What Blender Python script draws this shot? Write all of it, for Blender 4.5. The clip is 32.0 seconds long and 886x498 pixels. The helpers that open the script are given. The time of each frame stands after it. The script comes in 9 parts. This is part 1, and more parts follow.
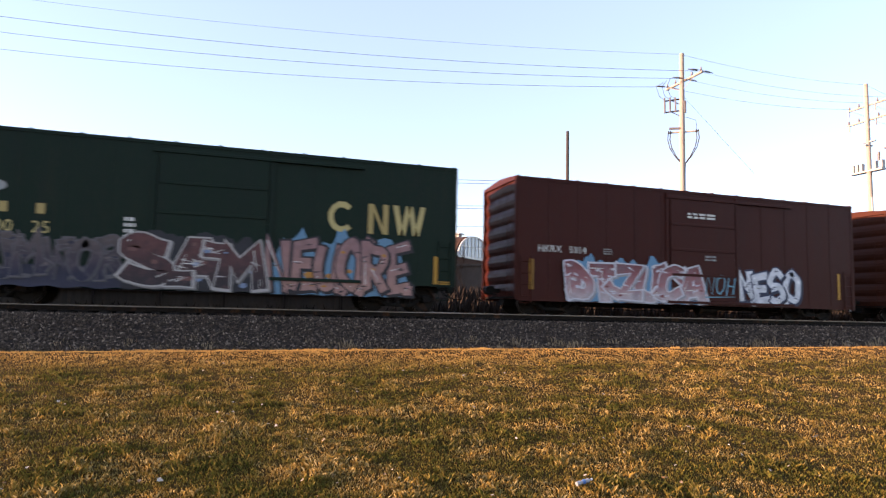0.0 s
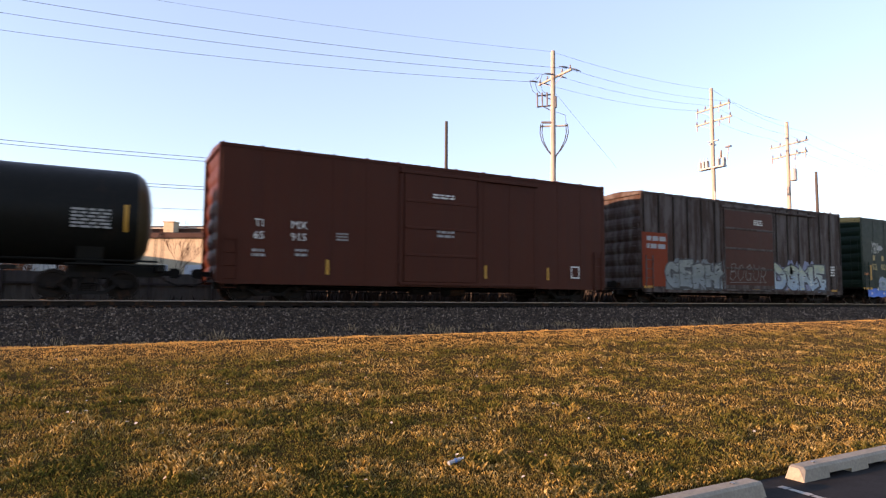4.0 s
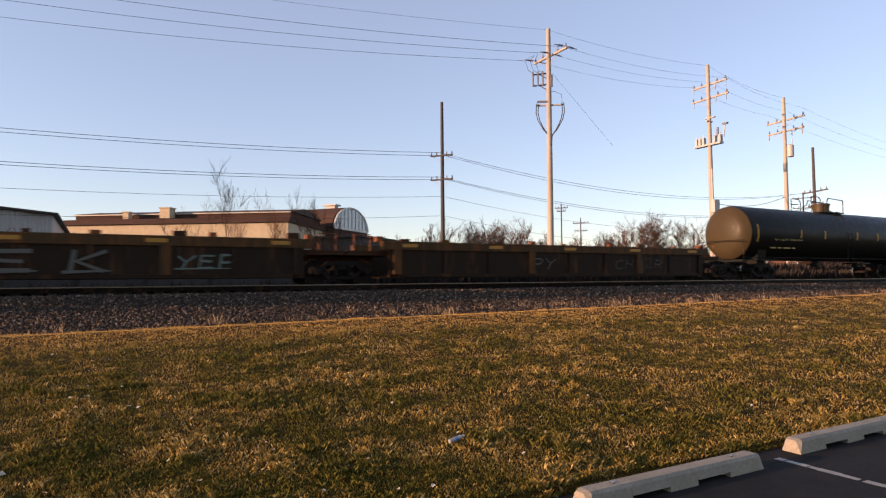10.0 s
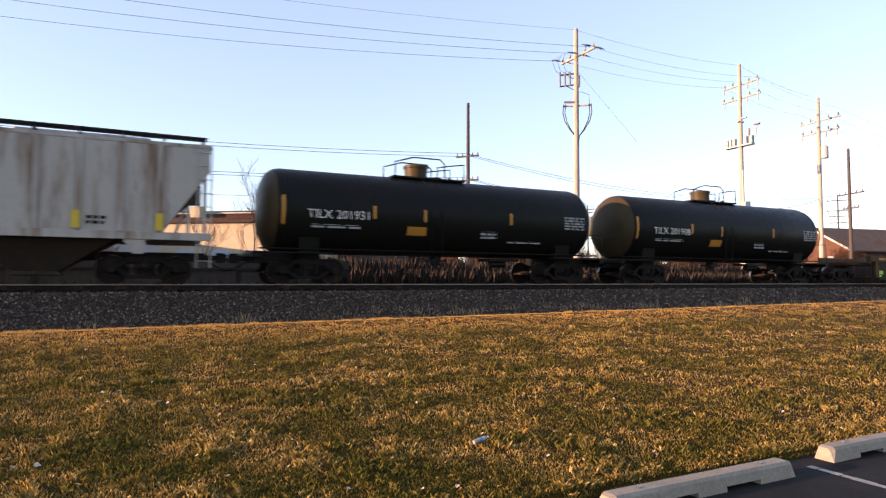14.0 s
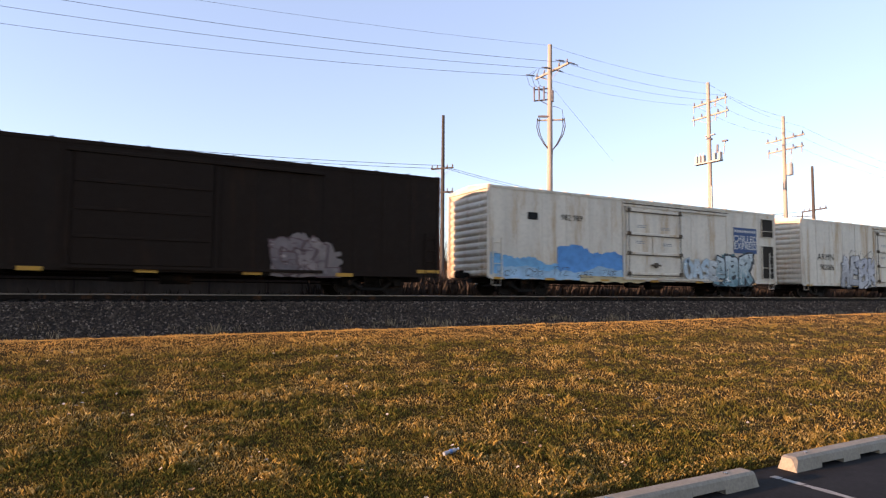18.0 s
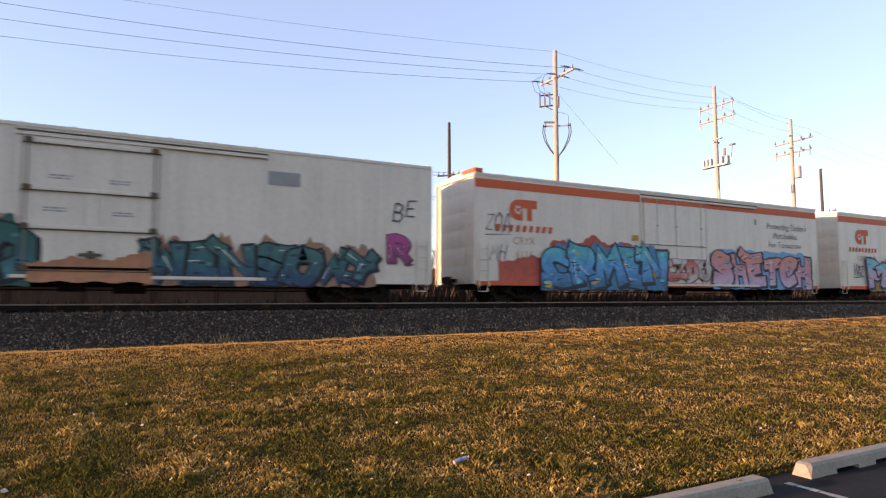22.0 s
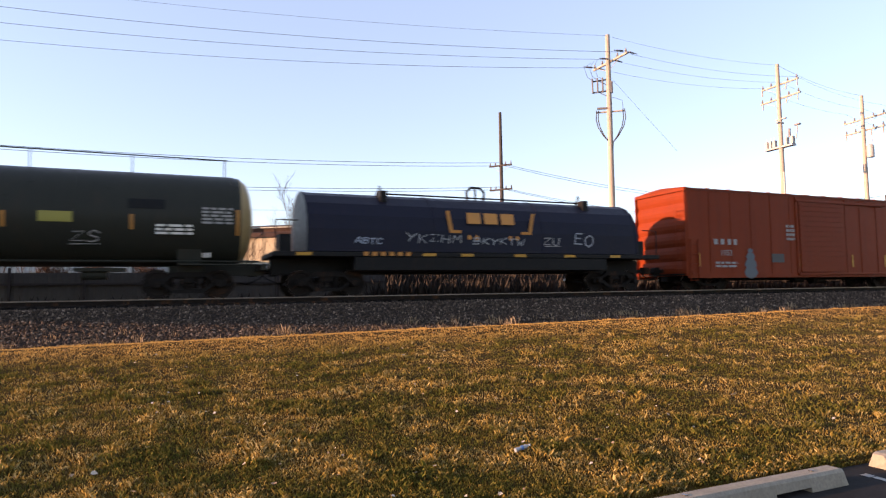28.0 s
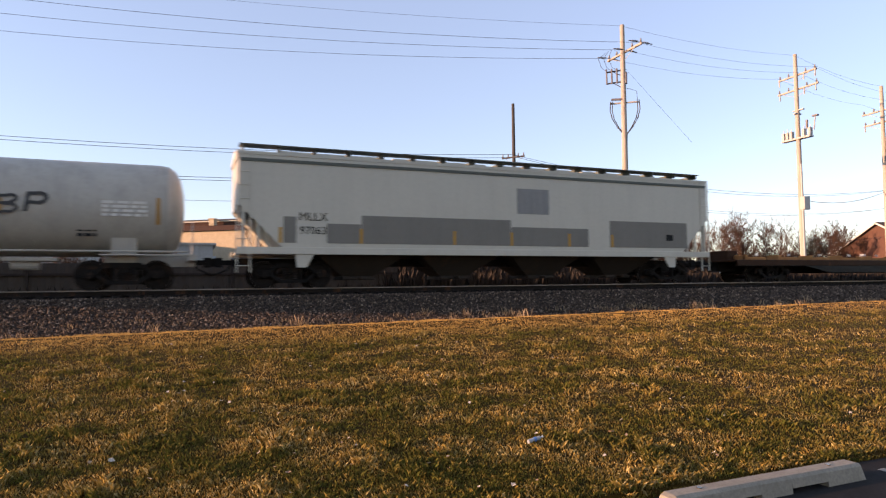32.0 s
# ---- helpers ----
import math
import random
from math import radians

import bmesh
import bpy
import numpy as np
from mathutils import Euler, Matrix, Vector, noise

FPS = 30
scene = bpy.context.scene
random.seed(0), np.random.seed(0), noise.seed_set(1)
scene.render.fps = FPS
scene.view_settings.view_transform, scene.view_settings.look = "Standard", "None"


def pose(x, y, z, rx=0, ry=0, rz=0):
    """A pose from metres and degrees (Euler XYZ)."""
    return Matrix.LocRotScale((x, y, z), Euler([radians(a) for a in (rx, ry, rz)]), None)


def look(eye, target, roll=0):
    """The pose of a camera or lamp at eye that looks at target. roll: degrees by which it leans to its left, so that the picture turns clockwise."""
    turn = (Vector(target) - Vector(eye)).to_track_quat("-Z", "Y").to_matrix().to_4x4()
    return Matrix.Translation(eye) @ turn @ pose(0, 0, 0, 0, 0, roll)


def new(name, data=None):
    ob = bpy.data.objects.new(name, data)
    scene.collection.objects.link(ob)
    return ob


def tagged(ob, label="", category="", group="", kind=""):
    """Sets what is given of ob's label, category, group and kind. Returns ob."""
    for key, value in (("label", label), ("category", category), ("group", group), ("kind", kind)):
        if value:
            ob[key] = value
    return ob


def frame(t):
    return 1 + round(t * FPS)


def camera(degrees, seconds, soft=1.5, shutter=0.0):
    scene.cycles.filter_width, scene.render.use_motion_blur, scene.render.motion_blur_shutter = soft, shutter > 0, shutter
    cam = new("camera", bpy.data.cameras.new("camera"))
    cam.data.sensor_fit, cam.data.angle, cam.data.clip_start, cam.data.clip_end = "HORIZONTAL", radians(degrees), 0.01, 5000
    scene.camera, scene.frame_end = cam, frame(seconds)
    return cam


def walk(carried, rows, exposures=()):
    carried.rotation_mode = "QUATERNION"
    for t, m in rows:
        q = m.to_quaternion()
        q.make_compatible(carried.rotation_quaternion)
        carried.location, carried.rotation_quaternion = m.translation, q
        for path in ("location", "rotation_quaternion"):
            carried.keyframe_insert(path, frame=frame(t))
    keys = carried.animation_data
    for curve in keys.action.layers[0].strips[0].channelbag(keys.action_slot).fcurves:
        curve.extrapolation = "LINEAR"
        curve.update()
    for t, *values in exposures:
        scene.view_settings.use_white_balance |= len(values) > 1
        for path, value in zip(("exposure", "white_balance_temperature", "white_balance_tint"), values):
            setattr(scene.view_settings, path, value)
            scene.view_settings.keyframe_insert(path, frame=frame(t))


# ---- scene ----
cam = camera(70.56, 32.0, soft=1.25, shutter=0.22)
PATH = [
    (0, pose(-0.033, 0.042, 0.156, 95.39, -1.36, -17.61)),
    (0.5, pose(-0.028, 0.017, 0.147, 95.66, -1.05, -18.19)),
    (1, pose(-0.002, -0.007, 0.162, 95.10, -1.04, -21.50)),
    (1.5, pose(0.001, 0.011, 0.154, 94.78, -1.50, -24.15)),
    (2, pose(0.034, -0.008, 0.160, 94.52, -1.55, -26.39)),
    (2.5, pose(0.041, 0.030, 0.152, 94.49, -1.64, -27.41)),
    (4.5, pose(0.008, 0.002, 0.133, 94.49, -0.29, -28.59)),
    (5, pose(0.001, 0.024, 0.138, 94.05, -0.30, -27.19)),
    (5.5, pose(-0.011, 0.036, 0.138, 93.89, -0.62, -25.55)),
    (6, pose(-0.010, 0.030, 0.134, 93.66, -0.58, -24.11)),
    (6.5, pose(-0.016, 0.008, 0.118, 93.27, -1.17, -23.48)),
    (7, pose(0.008, 0.002, 0.119, 93.08, -0.44, -26.89)),
    (7.5, pose(0.004, 0.015, 0.117, 92.95, -0.15, -27.74)),
    (8, pose(0.005, 0.009, 0.115, 92.74, 0.31, -27.93)),
    (8.5, pose(0.012, 0.002, 0.118, 92.82, 0.52, -28.05)),
    (9, pose(0.006, 0.003, 0.120, 92.84, 0.35, -28.29)),
    (9.5, pose(0.015, 0.009, 0.116, 92.89, 0.37, -28.60)),
    (10, pose(0.014, 0.007, 0.116, 92.84, 0.46, -28.65)),
    (10.5, pose(0.018, 0.012, 0.121, 92.88, 0.56, -28.28)),
    (11, pose(0.003, 0.003, 0.123, 93.00, 0.28, -27.49)),
    (11.5, pose(-0.006, 0.003, 0.126, 93.17, 0.19, -26.77)),
    (12, pose(-0.009, 0.009, 0.126, 93.27, -0.13, -25.79)),
    (12.5, pose(-0.009, 0.004, 0.124, 93.18, -0.20, -24.91)),
    (13, pose(-0.003, 0.013, 0.118, 93.02, -0.07, -24.16)),
    (13.5, pose(0.002, -0.019, 0.114, 92.82, -0.36, -24.28)),
    (14, pose(0.009, 0.011, 0.112, 92.92, -0.09, -26.38)),
    (14.5, pose(0.005, -0.001, 0.106, 93.02, 0.14, -26.73)),
    (16.5, pose(0.045, 0.034, 0.123, 93.12, -0.36, -30.45)),
    (17, pose(0.025, 0.010, 0.115, 94.00, -0.56, -29.25)),
    (17.5, pose(0.018, 0.000, 0.120, 94.00, -0.59, -28.84)),
    (18, pose(0.025, -0.013, 0.106, 94.00, -0.44, -28.75)),
    (18.5, pose(0.023, -0.024, 0.115, 93.80, -0.23, -30.27)),
    (19, pose(0.026, -0.014, 0.106, 93.67, -0.02, -30.10)),
    (19.5, pose(0.029, -0.003, 0.108, 93.67, 0.09, -30.01)),
    (20, pose(0.030, 0.001, 0.106, 93.79, 0.19, -29.47)),
    (20.5, pose(0.035, -0.001, 0.110, 93.97, 0.24, -28.92)),
    (21, pose(0.031, -0.007, 0.104, 94.19, -0.02, -28.69)),
    (21.5, pose(0.034, -0.004, 0.112, 94.43, 0.33, -28.53)),
    (22, pose(0.022, -0.000, 0.112, 94.62, 0.10, -28.06)),
    (22.5, pose(0.029, -0.001, 0.113, 94.63, 0.09, -27.46)),
    (23, pose(0.020, -0.007, 0.111, 94.71, 0.12, -27.13)),
    (23.5, pose(0.019, -0.020, 0.109, 94.72, 0.03, -26.82)),
    (24, pose(0.001, -0.018, 0.115, 94.60, -0.12, -26.78)),
    (24.5, pose(0.002, -0.022, 0.121, 94.73, 0.43, -26.35)),
    (25, pose(-0.002, -0.006, 0.107, 94.69, -0.20, -25.70)),
    (25.5, pose(-0.044, -0.031, 0.095, 94.13, 0.02, -23.58)),
    (26, pose(-0.037, -0.022, 0.104, 93.63, 1.17, -23.11)),
    (26.5, pose(-0.050, -0.038, 0.104, 93.85, 1.53, -22.77)),
    (28.5, pose(-0.041, -0.027, 0.095, 93.78, 0.73, -23.25)),
    (29, pose(-0.048, -0.027, 0.092, 93.46, 0.82, -23.11)),
    (29.5, pose(-0.035, -0.019, 0.089, 93.46, 1.03, -23.06)),
    (30, pose(-0.031, -0.020, 0.091, 93.51, 0.89, -23.16)),
    (30.5, pose(-0.042, -0.013, 0.098, 93.49, 0.72, -22.92)),
    (31, pose(-0.041, -0.014, 0.095, 93.53, 0.61, -22.37)),
    (31.5, pose(-0.044, -0.005, 0.090, 93.32, 0.58, -22.05)),
    (32, pose(-0.052, -0.011, 0.090, 93.16, 0.63, -22.08)),]
EXPOSURES = [(t, stops, kelvin, 34) for t, stops, kelvin in (
    (0, 2.2, 7480), (2, 2.06, 7480), (6, 1.93, 7560), (9, 1.9, 7620), (10, 1.35, 7800), (11, 1.25, 7800), (12, 1.25, 7800), (13, 1.4, 7750), (14, 1.95, 7550),
    (17, 1.83, 7550), (20, 1.80, 7620), (23, 1.82, 7560), (25, 1.9, 7640), (26, 1.97, 7700), (29, 1.82, 7760), (30, 1.6, 7760), (31, 1.25, 7760), (31.5, 1.35, 7760), (32, 1.65, 7700))]
walk(cam, PATH, EXPOSURES)

# ---- light ----
SUN_EL, SUN_AZ = 8.5, 8.0      # degrees above the horizon; degrees that the sun stands behind the line of the track
world = bpy.data.worlds.new("sky")
scene.world = world
world.use_nodes = True
wn = world.node_tree
bg_node = wn.nodes["Background"]
sky = wn.nodes.new("ShaderNodeTexSky")
sky.sky_type = "NISHITA"
sky.sun_disc = False
sky.sun_elevation, sky.sun_rotation = radians(SUN_EL), radians(-90 + SUN_AZ)
sky.air_density, sky.dust_density, sky.ozone_density = 1.0, 0.15, 2.8
# a thin veil of high haze evens out the clear sky
veil = wn.nodes.new("ShaderNodeMix")
veil.data_type = "RGBA"
veil.inputs[0].default_value = 0.42
veil.inputs[7].default_value = (1.02, 1.47, 1.92, 1)
wn.links.new(sky.outputs[0], veil.inputs[6])
wn.links.new(veil.outputs[2], bg_node.inputs[0])
bg_node.inputs[1].default_value = 0.15
sun_dir = Vector((-math.cos(radians(SUN_AZ)) * math.cos(radians(SUN_EL)), math.sin(radians(SUN_AZ)) * math.cos(radians(SUN_EL)), math.sin(radians(SUN_EL))))
sun = new("sun", bpy.data.lights.new("sun", "SUN"))
sun.data.energy, sun.data.angle, sun.data.color = 3.2, radians(0.6), (1.0, 0.72, 0.48)
sun.matrix_world = look(sun_dir * 60, (0, 0, 0))

# ---- materials ----
MATS = {}


def nodes_of(m):
    m.use_nodes = True
    return m.node_tree, m.node_tree.nodes["Principled BSDF"]


def link(nt, a, b):
    nt.links.new(a, b)


def noise_of(nt, scale, stretch=(1, 1, 1), detail=4, rough=0.6, space="Object"):
    co = nt.nodes.new("ShaderNodeTexCoord")
    mp = nt.nodes.new("ShaderNodeMapping")
    mp.inputs["Scale"].default_value = stretch
    info = nt.nodes.new("ShaderNodeObjectInfo")
    add = nt.nodes.new("ShaderNodeVectorMath")
    mul = nt.nodes.new("ShaderNodeMath")
    mul.operation, mul.inputs[1].default_value = "MULTIPLY", 37.0
    link(nt, info.outputs["Random"], mul.inputs[0])
    link(nt, co.outputs[space], mp.inputs[0])
    link(nt, mp.outputs[0], add.inputs[0])
    link(nt, mul.outputs[0], add.inputs[1])
    n = nt.nodes.new("ShaderNodeTexNoise")
    n.inputs["Scale"].default_value, n.inputs["Detail"].default_value, n.inputs["Roughness"].default_value = scale, detail, rough
    link(nt, add.outputs[0], n.inputs["Vector"])
    return n.outputs["Fac"]


def ramp_of(nt, fac, a, b):
    r = nt.nodes.new("ShaderNodeMapRange")
    r.inputs["From Min"].default_value, r.inputs["From Max"].default_value = a, b
    r.clamp = True
    link(nt, fac, r.inputs["Value"])
    return r.outputs[0]


def mix_of(nt, fac, a, b, mode="MIX"):
    m = nt.nodes.new("ShaderNodeMix")
    m.data_type, m.blend_type = "RGBA", mode
    if isinstance(fac, float):
        m.inputs[0].default_value = fac
    else:
        link(nt, fac, m.inputs[0])
    for sock, val in ((m.inputs[6], a), (m.inputs[7], b)):
        if isinstance(val, tuple):
            sock.default_value = (*val, 1)
        else:
            link(nt, val, sock)
    return m.outputs[2]


def times(nt, fac, k):
    m = nt.nodes.new("ShaderNodeMath")
    m.operation, m.inputs[1].default_value = "MULTIPLY", k
    link(nt, fac, m.inputs[0])
    return m.outputs[0]


def bump_of(nt, bsdf, fac, strength, dist=0.01):
    b = nt.nodes.new("ShaderNodeBump")
    b.inputs["Strength"].default_value, b.inputs["Distance"].default_value = strength, dist
    link(nt, fac, b.inputs["Height"])
    link(nt, b.outputs[0], bsdf.inputs["Normal"])


def painted(name, rgb, rough=0.5, fade=0.25, dirt=0.4, rust=0.0, streak=0.4, metal=0.0, pale=(0.35, 0.33, 0.3), rust_from=0.56, rust_rgb=(0.22, 0.085, 0.03), rust_scale=0.9):
    """Weathered paint on steel: faded patches, grime, streaks that run down, rust."""
    if name in MATS:
        return MATS[name]
    m = MATS[name] = bpy.data.materials.new(name)
    nt, b = nodes_of(m)
    rgb = tuple(x * k for x, k in zip(rgb, (1.06, 1.0, 0.92)))
    c = mix_of(nt, times(nt, ramp_of(nt, noise_of(nt, 0.5, detail=5), 0.35, 0.75), fade), rgb, tuple(min(1, x * 1.3 + p * sum(rgb) * 0.05) for x, p in zip(rgb, pale)))
    c = mix_of(nt, times(nt, ramp_of(nt, noise_of(nt, 1.0, (2.6, 2.6, 0.22), 5), 0.45, 0.8), streak), c, tuple(x * 0.45 + 0.008 for x in rgb))
    c = mix_of(nt, times(nt, ramp_of(nt, noise_of(nt, 7.0, detail=6), 0.45, 0.8), dirt), c, tuple(x * 0.5 + y for x, y in zip(rgb, (0.02, 0.015, 0.01))))
    if rust:
        r = times(nt, ramp_of(nt, noise_of(nt, rust_scale, (2.2, 2.2, 0.35), 6, 0.7), rust_from, rust_from + 0.16), rust)
        c = mix_of(nt, r, c, rust_rgb)
    link(nt, c, b.inputs["Base Color"])
    link(nt, ramp_of(nt, noise_of(nt, 4.0), -0.6 + (0.6 - rough) * 2, 1.6 + (0.6 - rough) * 2), b.inputs["Roughness"])
    b.inputs["Metallic"].default_value = metal
    b.inputs["Specular IOR Level"].default_value = 0.09 if max(rgb) < 0.3 and not metal else 0.4
    bump_of(nt, b, noise_of(nt, 2.2, detail=5), 0.25, 0.01)
    return m


def spray(rgb):
    """Matt aerosol paint of a colour, a little patchy."""
    key = "spray %.3f %.3f %.3f" % rgb
    if key in MATS:
        return MATS[key]
    m = MATS[key] = bpy.data.materials.new("spray_paint")
    nt, b = nodes_of(m)
    rgb = tuple(x * k for x, k in zip(rgb, (0.90, 0.85, 0.76)))
    c = mix_of(nt, times(nt, ramp_of(nt, noise_of(nt, 2.5, detail=5), 0.35, 0.75), 0.45), rgb, tuple(x * 0.6 + 0.02 for x in rgb))
    link(nt, c, b.inputs["Base Color"])
    b.inputs["Roughness"].default_value = 0.6
    return m


def rough_mat(name, a, bcol, scale, rough=0.9, bump=0.4, dist=0.01, fine=0.0, space="Object", stretch=(1, 1, 1)):
    """Two-scale mottled surface such as soil, concrete, wood."""
    if name in MATS:
        return MATS[name]
    m = MATS[name] = bpy.data.materials.new(name)
    nt, b = nodes_of(m)
    c = mix_of(nt, ramp_of(nt, noise_of(nt, scale, stretch, 6, space=space), 0.3, 0.7), a, bcol)
    c = mix_of(nt, times(nt, ramp_of(nt, noise_of(nt, scale * 9, stretch, 4, space=space), 0.35, 0.7), 0.5), c, tuple(x * 0.6 for x in a))
    link(nt, c, b.inputs["Base Color"])
    b.inputs["Roughness"].default_value = rough
    b.inputs["Specular IOR Level"].default_value = 0.1 if rough > 0.8 else 0.4
    bump_of(nt, b, noise_of(nt, scale * 7, stretch, 6, space=space), bump, dist)
    return m


def island_mat(name, cols, rough=0.85, trans=0.0, patch=None):
    """Many small pieces in one mesh, each in a shade of its own; patch: a second set of shades that takes over in patches."""
    m = MATS[name] = bpy.data.materials.new(name)
    nt, b = nodes_of(m)
    geo = nt.nodes.new("ShaderNodeNewGeometry")

    def shades(cs):
        r = nt.nodes.new("ShaderNodeValToRGB")
        while len(r.color_ramp.elements) < len(cs):
            r.color_ramp.elements.new(0.5)
        for i, c in enumerate(cs):
            r.color_ramp.elements[i].position = i / (len(cs) - 1)
            r.color_ramp.elements[i].color = (*c, 1)
        link(nt, geo.outputs["Random Per Island"], r.inputs[0])
        return r.outputs[0]
    c = shades(cols)
    if patch:
        # green patches thin out towards the crest
        co = nt.nodes.new("ShaderNodeTexCoord")
        sep = nt.nodes.new("ShaderNodeSeparateXYZ")
        link(nt, co.outputs["Object"], sep.inputs[0])
        below_crest = times(nt, ramp_of(nt, sep.outputs["Y"], 13.7, 11.5), 1.0)
        big = ramp_of(nt, noise_of(nt, 1.1, (1, 1.3, 1), 3, 0.6), 0.30, 0.70)
        small = noise_of(nt, 8.0, (1, 1, 1), 5, 0.7)
        tot = nt.nodes.new("ShaderNodeMath")
        tot.operation = "ADD"
        link(nt, big, tot.inputs[0])
        link(nt, small, tot.inputs[1])
        f = times(nt, ramp_of(nt, tot.outputs[0], 0.80, 1.12), 0.92)
        both = nt.nodes.new("ShaderNodeMath")
        both.operation = "MULTIPLY"
        link(nt, f, both.inputs[0])
        link(nt, below_crest, both.inputs[1])
        c = mix_of(nt, both.outputs[0], c, shades(patch))
        # sunlight along the crest, put into the grass colour as gold
        c = mix_of(nt, times(nt, ramp_of(nt, sep.outputs["Y"], 11.6, 13.9), 0.75), c, (0.50, 0.295, 0.092))
    link(nt, c, b.inputs["Base Color"])
    b.inputs["Roughness"].default_value = rough
    b.inputs["Specular IOR Level"].default_value = 0.1
    if trans:
        t = nt.nodes.new("ShaderNodeBsdfTranslucent")
        link(nt, c, t.inputs[0])
        mx = nt.nodes.new("ShaderNodeMixShader")
        mx.inputs[0].default_value = trans
        link(nt, b.outputs[0], mx.inputs[1])
        link(nt, t.outputs[0], mx.inputs[2])
        link(nt, mx.outputs[0], nt.nodes["Material Output"].inputs[0])
    return m


TRUCK = painted("truck_steel", (0.009, 0.008, 0.0075), 0.75, 0.3, 0.5, 0.3)
WHEEL = painted("wheel_steel", (0.014, 0.011, 0.0095), 0.7, 0.3, 0.5, 0.3)
TREAD = painted("bare_steel", (0.30, 0.29, 0.28), 0.35, 0.2, 0.2, 0.0, metal=1.0)
BLACK = painted("black_paint", (0.010, 0.011, 0.012), 0.55, 0.15, 0.4, 0.05)
TANK = painted("tank_black", (0.0075, 0.0080, 0.0070), 0.50, 0.12, 0.25, 0.04, 0.25)
TANKG = painted("tank_grey_black", (0.025, 0.028, 0.024), 0.45, 0.3, 0.3, 0.04, 0.4)
YELLOW = spray((0.55, 0.27, 0.02))
WHITEP = spray((0.72, 0.72, 0.70))
GREYP = spray((0.30, 0.31, 0.32))


# ---- mesh building ----
class MB:
    """Collects vertices, faces and their material slots for one mesh."""

    def __init__(self):
        self.v, self.f, self.m, self.slot = [], [], [], 0

    def add(self, vs, fs):
        n = len(self.v)
        self.v.extend(tuple(p) for p in vs)
        self.f.extend(tuple(i + n for i in f) for f in fs)
        self.m.extend([self.slot] * len(fs))
        return self

    def box(self, x0, x1, y0, y1, z0, z1, c=0.0):
        if c <= 0:
            return self.add([(x, y, z) for z in (z0, z1) for y in (y0, y1) for x in (x0, x1)],
                            [(0, 2, 3, 1), (4, 5, 7, 6), (0, 1, 5, 4), (2, 6, 7, 3), (0, 4, 6, 2), (1, 3, 7, 5)])
        vs = []
        for z, sz in ((z0, 1), (z1, -1)):
            for y, sy in ((y0, 1), (y1, -1)):
                for x, sx in ((x0, 1), (x1, -1)):
                    vs += [(x, y + sy * c, z + sz * c), (x + sx * c, y, z + sz * c), (x + sx * c, y + sy * c, z)]

        def k(i, a):
            return i * 3 + a
        fs = [(k(0, 2), k(2, 2), k(3, 2), k(1, 2)), (k(4, 2), k(5, 2), k(7, 2), k(6, 2)),
              (k(0, 1), k(1, 1), k(5, 1), k(4, 1)), (k(2, 1), k(6, 1), k(7, 1), k(3, 1)),
              (k(0, 0), k(4, 0), k(6, 0), k(2, 0)), (k(1, 0), k(3, 0), k(7, 0), k(5, 0))]
        for a, b in ((0, 1), (2, 3), (4, 5), (6, 7)):
            fs.append((k(a, 1), k(a, 2), k(b, 2), k(b, 1)))
        for a, b in ((0, 2), (1, 3), (4, 6), (5, 7)):
            fs.append((k(a, 0), k(b, 0), k(b, 2), k(a, 2)))
        for a, b in ((0, 4), (1, 5), (2, 6), (3, 7)):
            fs.append((k(a, 0), k(a, 1), k(b, 1), k(b, 0)))
        for i in range(8):
            fs.append((k(i, 0), k(i, 1), k(i, 2)))
        return self.add(vs, fs)

    def rod(self, p, q, r, seg=8, r2=None, caps=True):
        p, q = Vector(p), Vector(q)
        d = (q - p).normalized()
        u = d.orthogonal().normalized()
        w = d.cross(u)
        r2 = r if r2 is None else r2
        vs = []
        for o, rr in ((p, r), (q, r2)):
            for i in range(seg):
                a = 2 * math.pi * i / seg
                vs.append(o + (u * math.cos(a) + w * math.sin(a)) * rr)
        fs = [(i, (i + 1) % seg, seg + (i + 1) % seg, seg + i) for i in range(seg)]
        if caps:
            fs += [tuple(range(seg))[::-1], tuple(range(seg, 2 * seg))]
        return self.add(vs, fs)

    def tube(self, pts, r, seg=6):
        """One bent bar through the points."""
        pts = [Vector(p) for p in pts]
        vs, u = [], None
        for i, p in enumerate(pts):
            d = (pts[min(i + 1, len(pts) - 1)] - pts[max(i - 1, 0)]).normalized()
            u = d.orthogonal().normalized() if u is None else (u - d * u.dot(d)).normalized()
            w = d.cross(u)
            vs += [p + (u * math.cos(2 * math.pi * k / seg) + w * math.sin(2 * math.pi * k / seg)) * r for k in range(seg)]
        n = len(pts)
        fs = [(j * seg + k, j * seg + (k + 1) % seg, (j + 1) * seg + (k + 1) % seg, (j + 1) * seg + k) for j in range(n - 1) for k in range(seg)]
        fs += [tuple(range(seg))[::-1], tuple(range((n - 1) * seg, n * seg))]
        return self.add(vs, fs)

    def prism(self, pts, y0, y1):
        """A polygon in x and z, drawn out from y0 to y1."""
        n = len(pts)
        return self.add([(x, y0, z) for x, z in pts] + [(x, y1, z) for x, z in pts],
                        [tuple(range(n)), tuple(range(2 * n - 1, n - 1, -1))] + [(i, i + n, (i + 1) % n + n, (i + 1) % n) for i in range(n)])

    def prismx(self, pts, x0, x1):
        """A polygon in y and z, drawn out from x0 to x1."""
        n = len(pts)
        return self.add([(x0, y, z) for y, z in pts] + [(x1, y, z) for y, z in pts],
                        [tuple(range(n))[::-1], tuple(range(n, 2 * n))] + [(i, (i + 1) % n, (i + 1) % n + n, i + n) for i in range(n)])

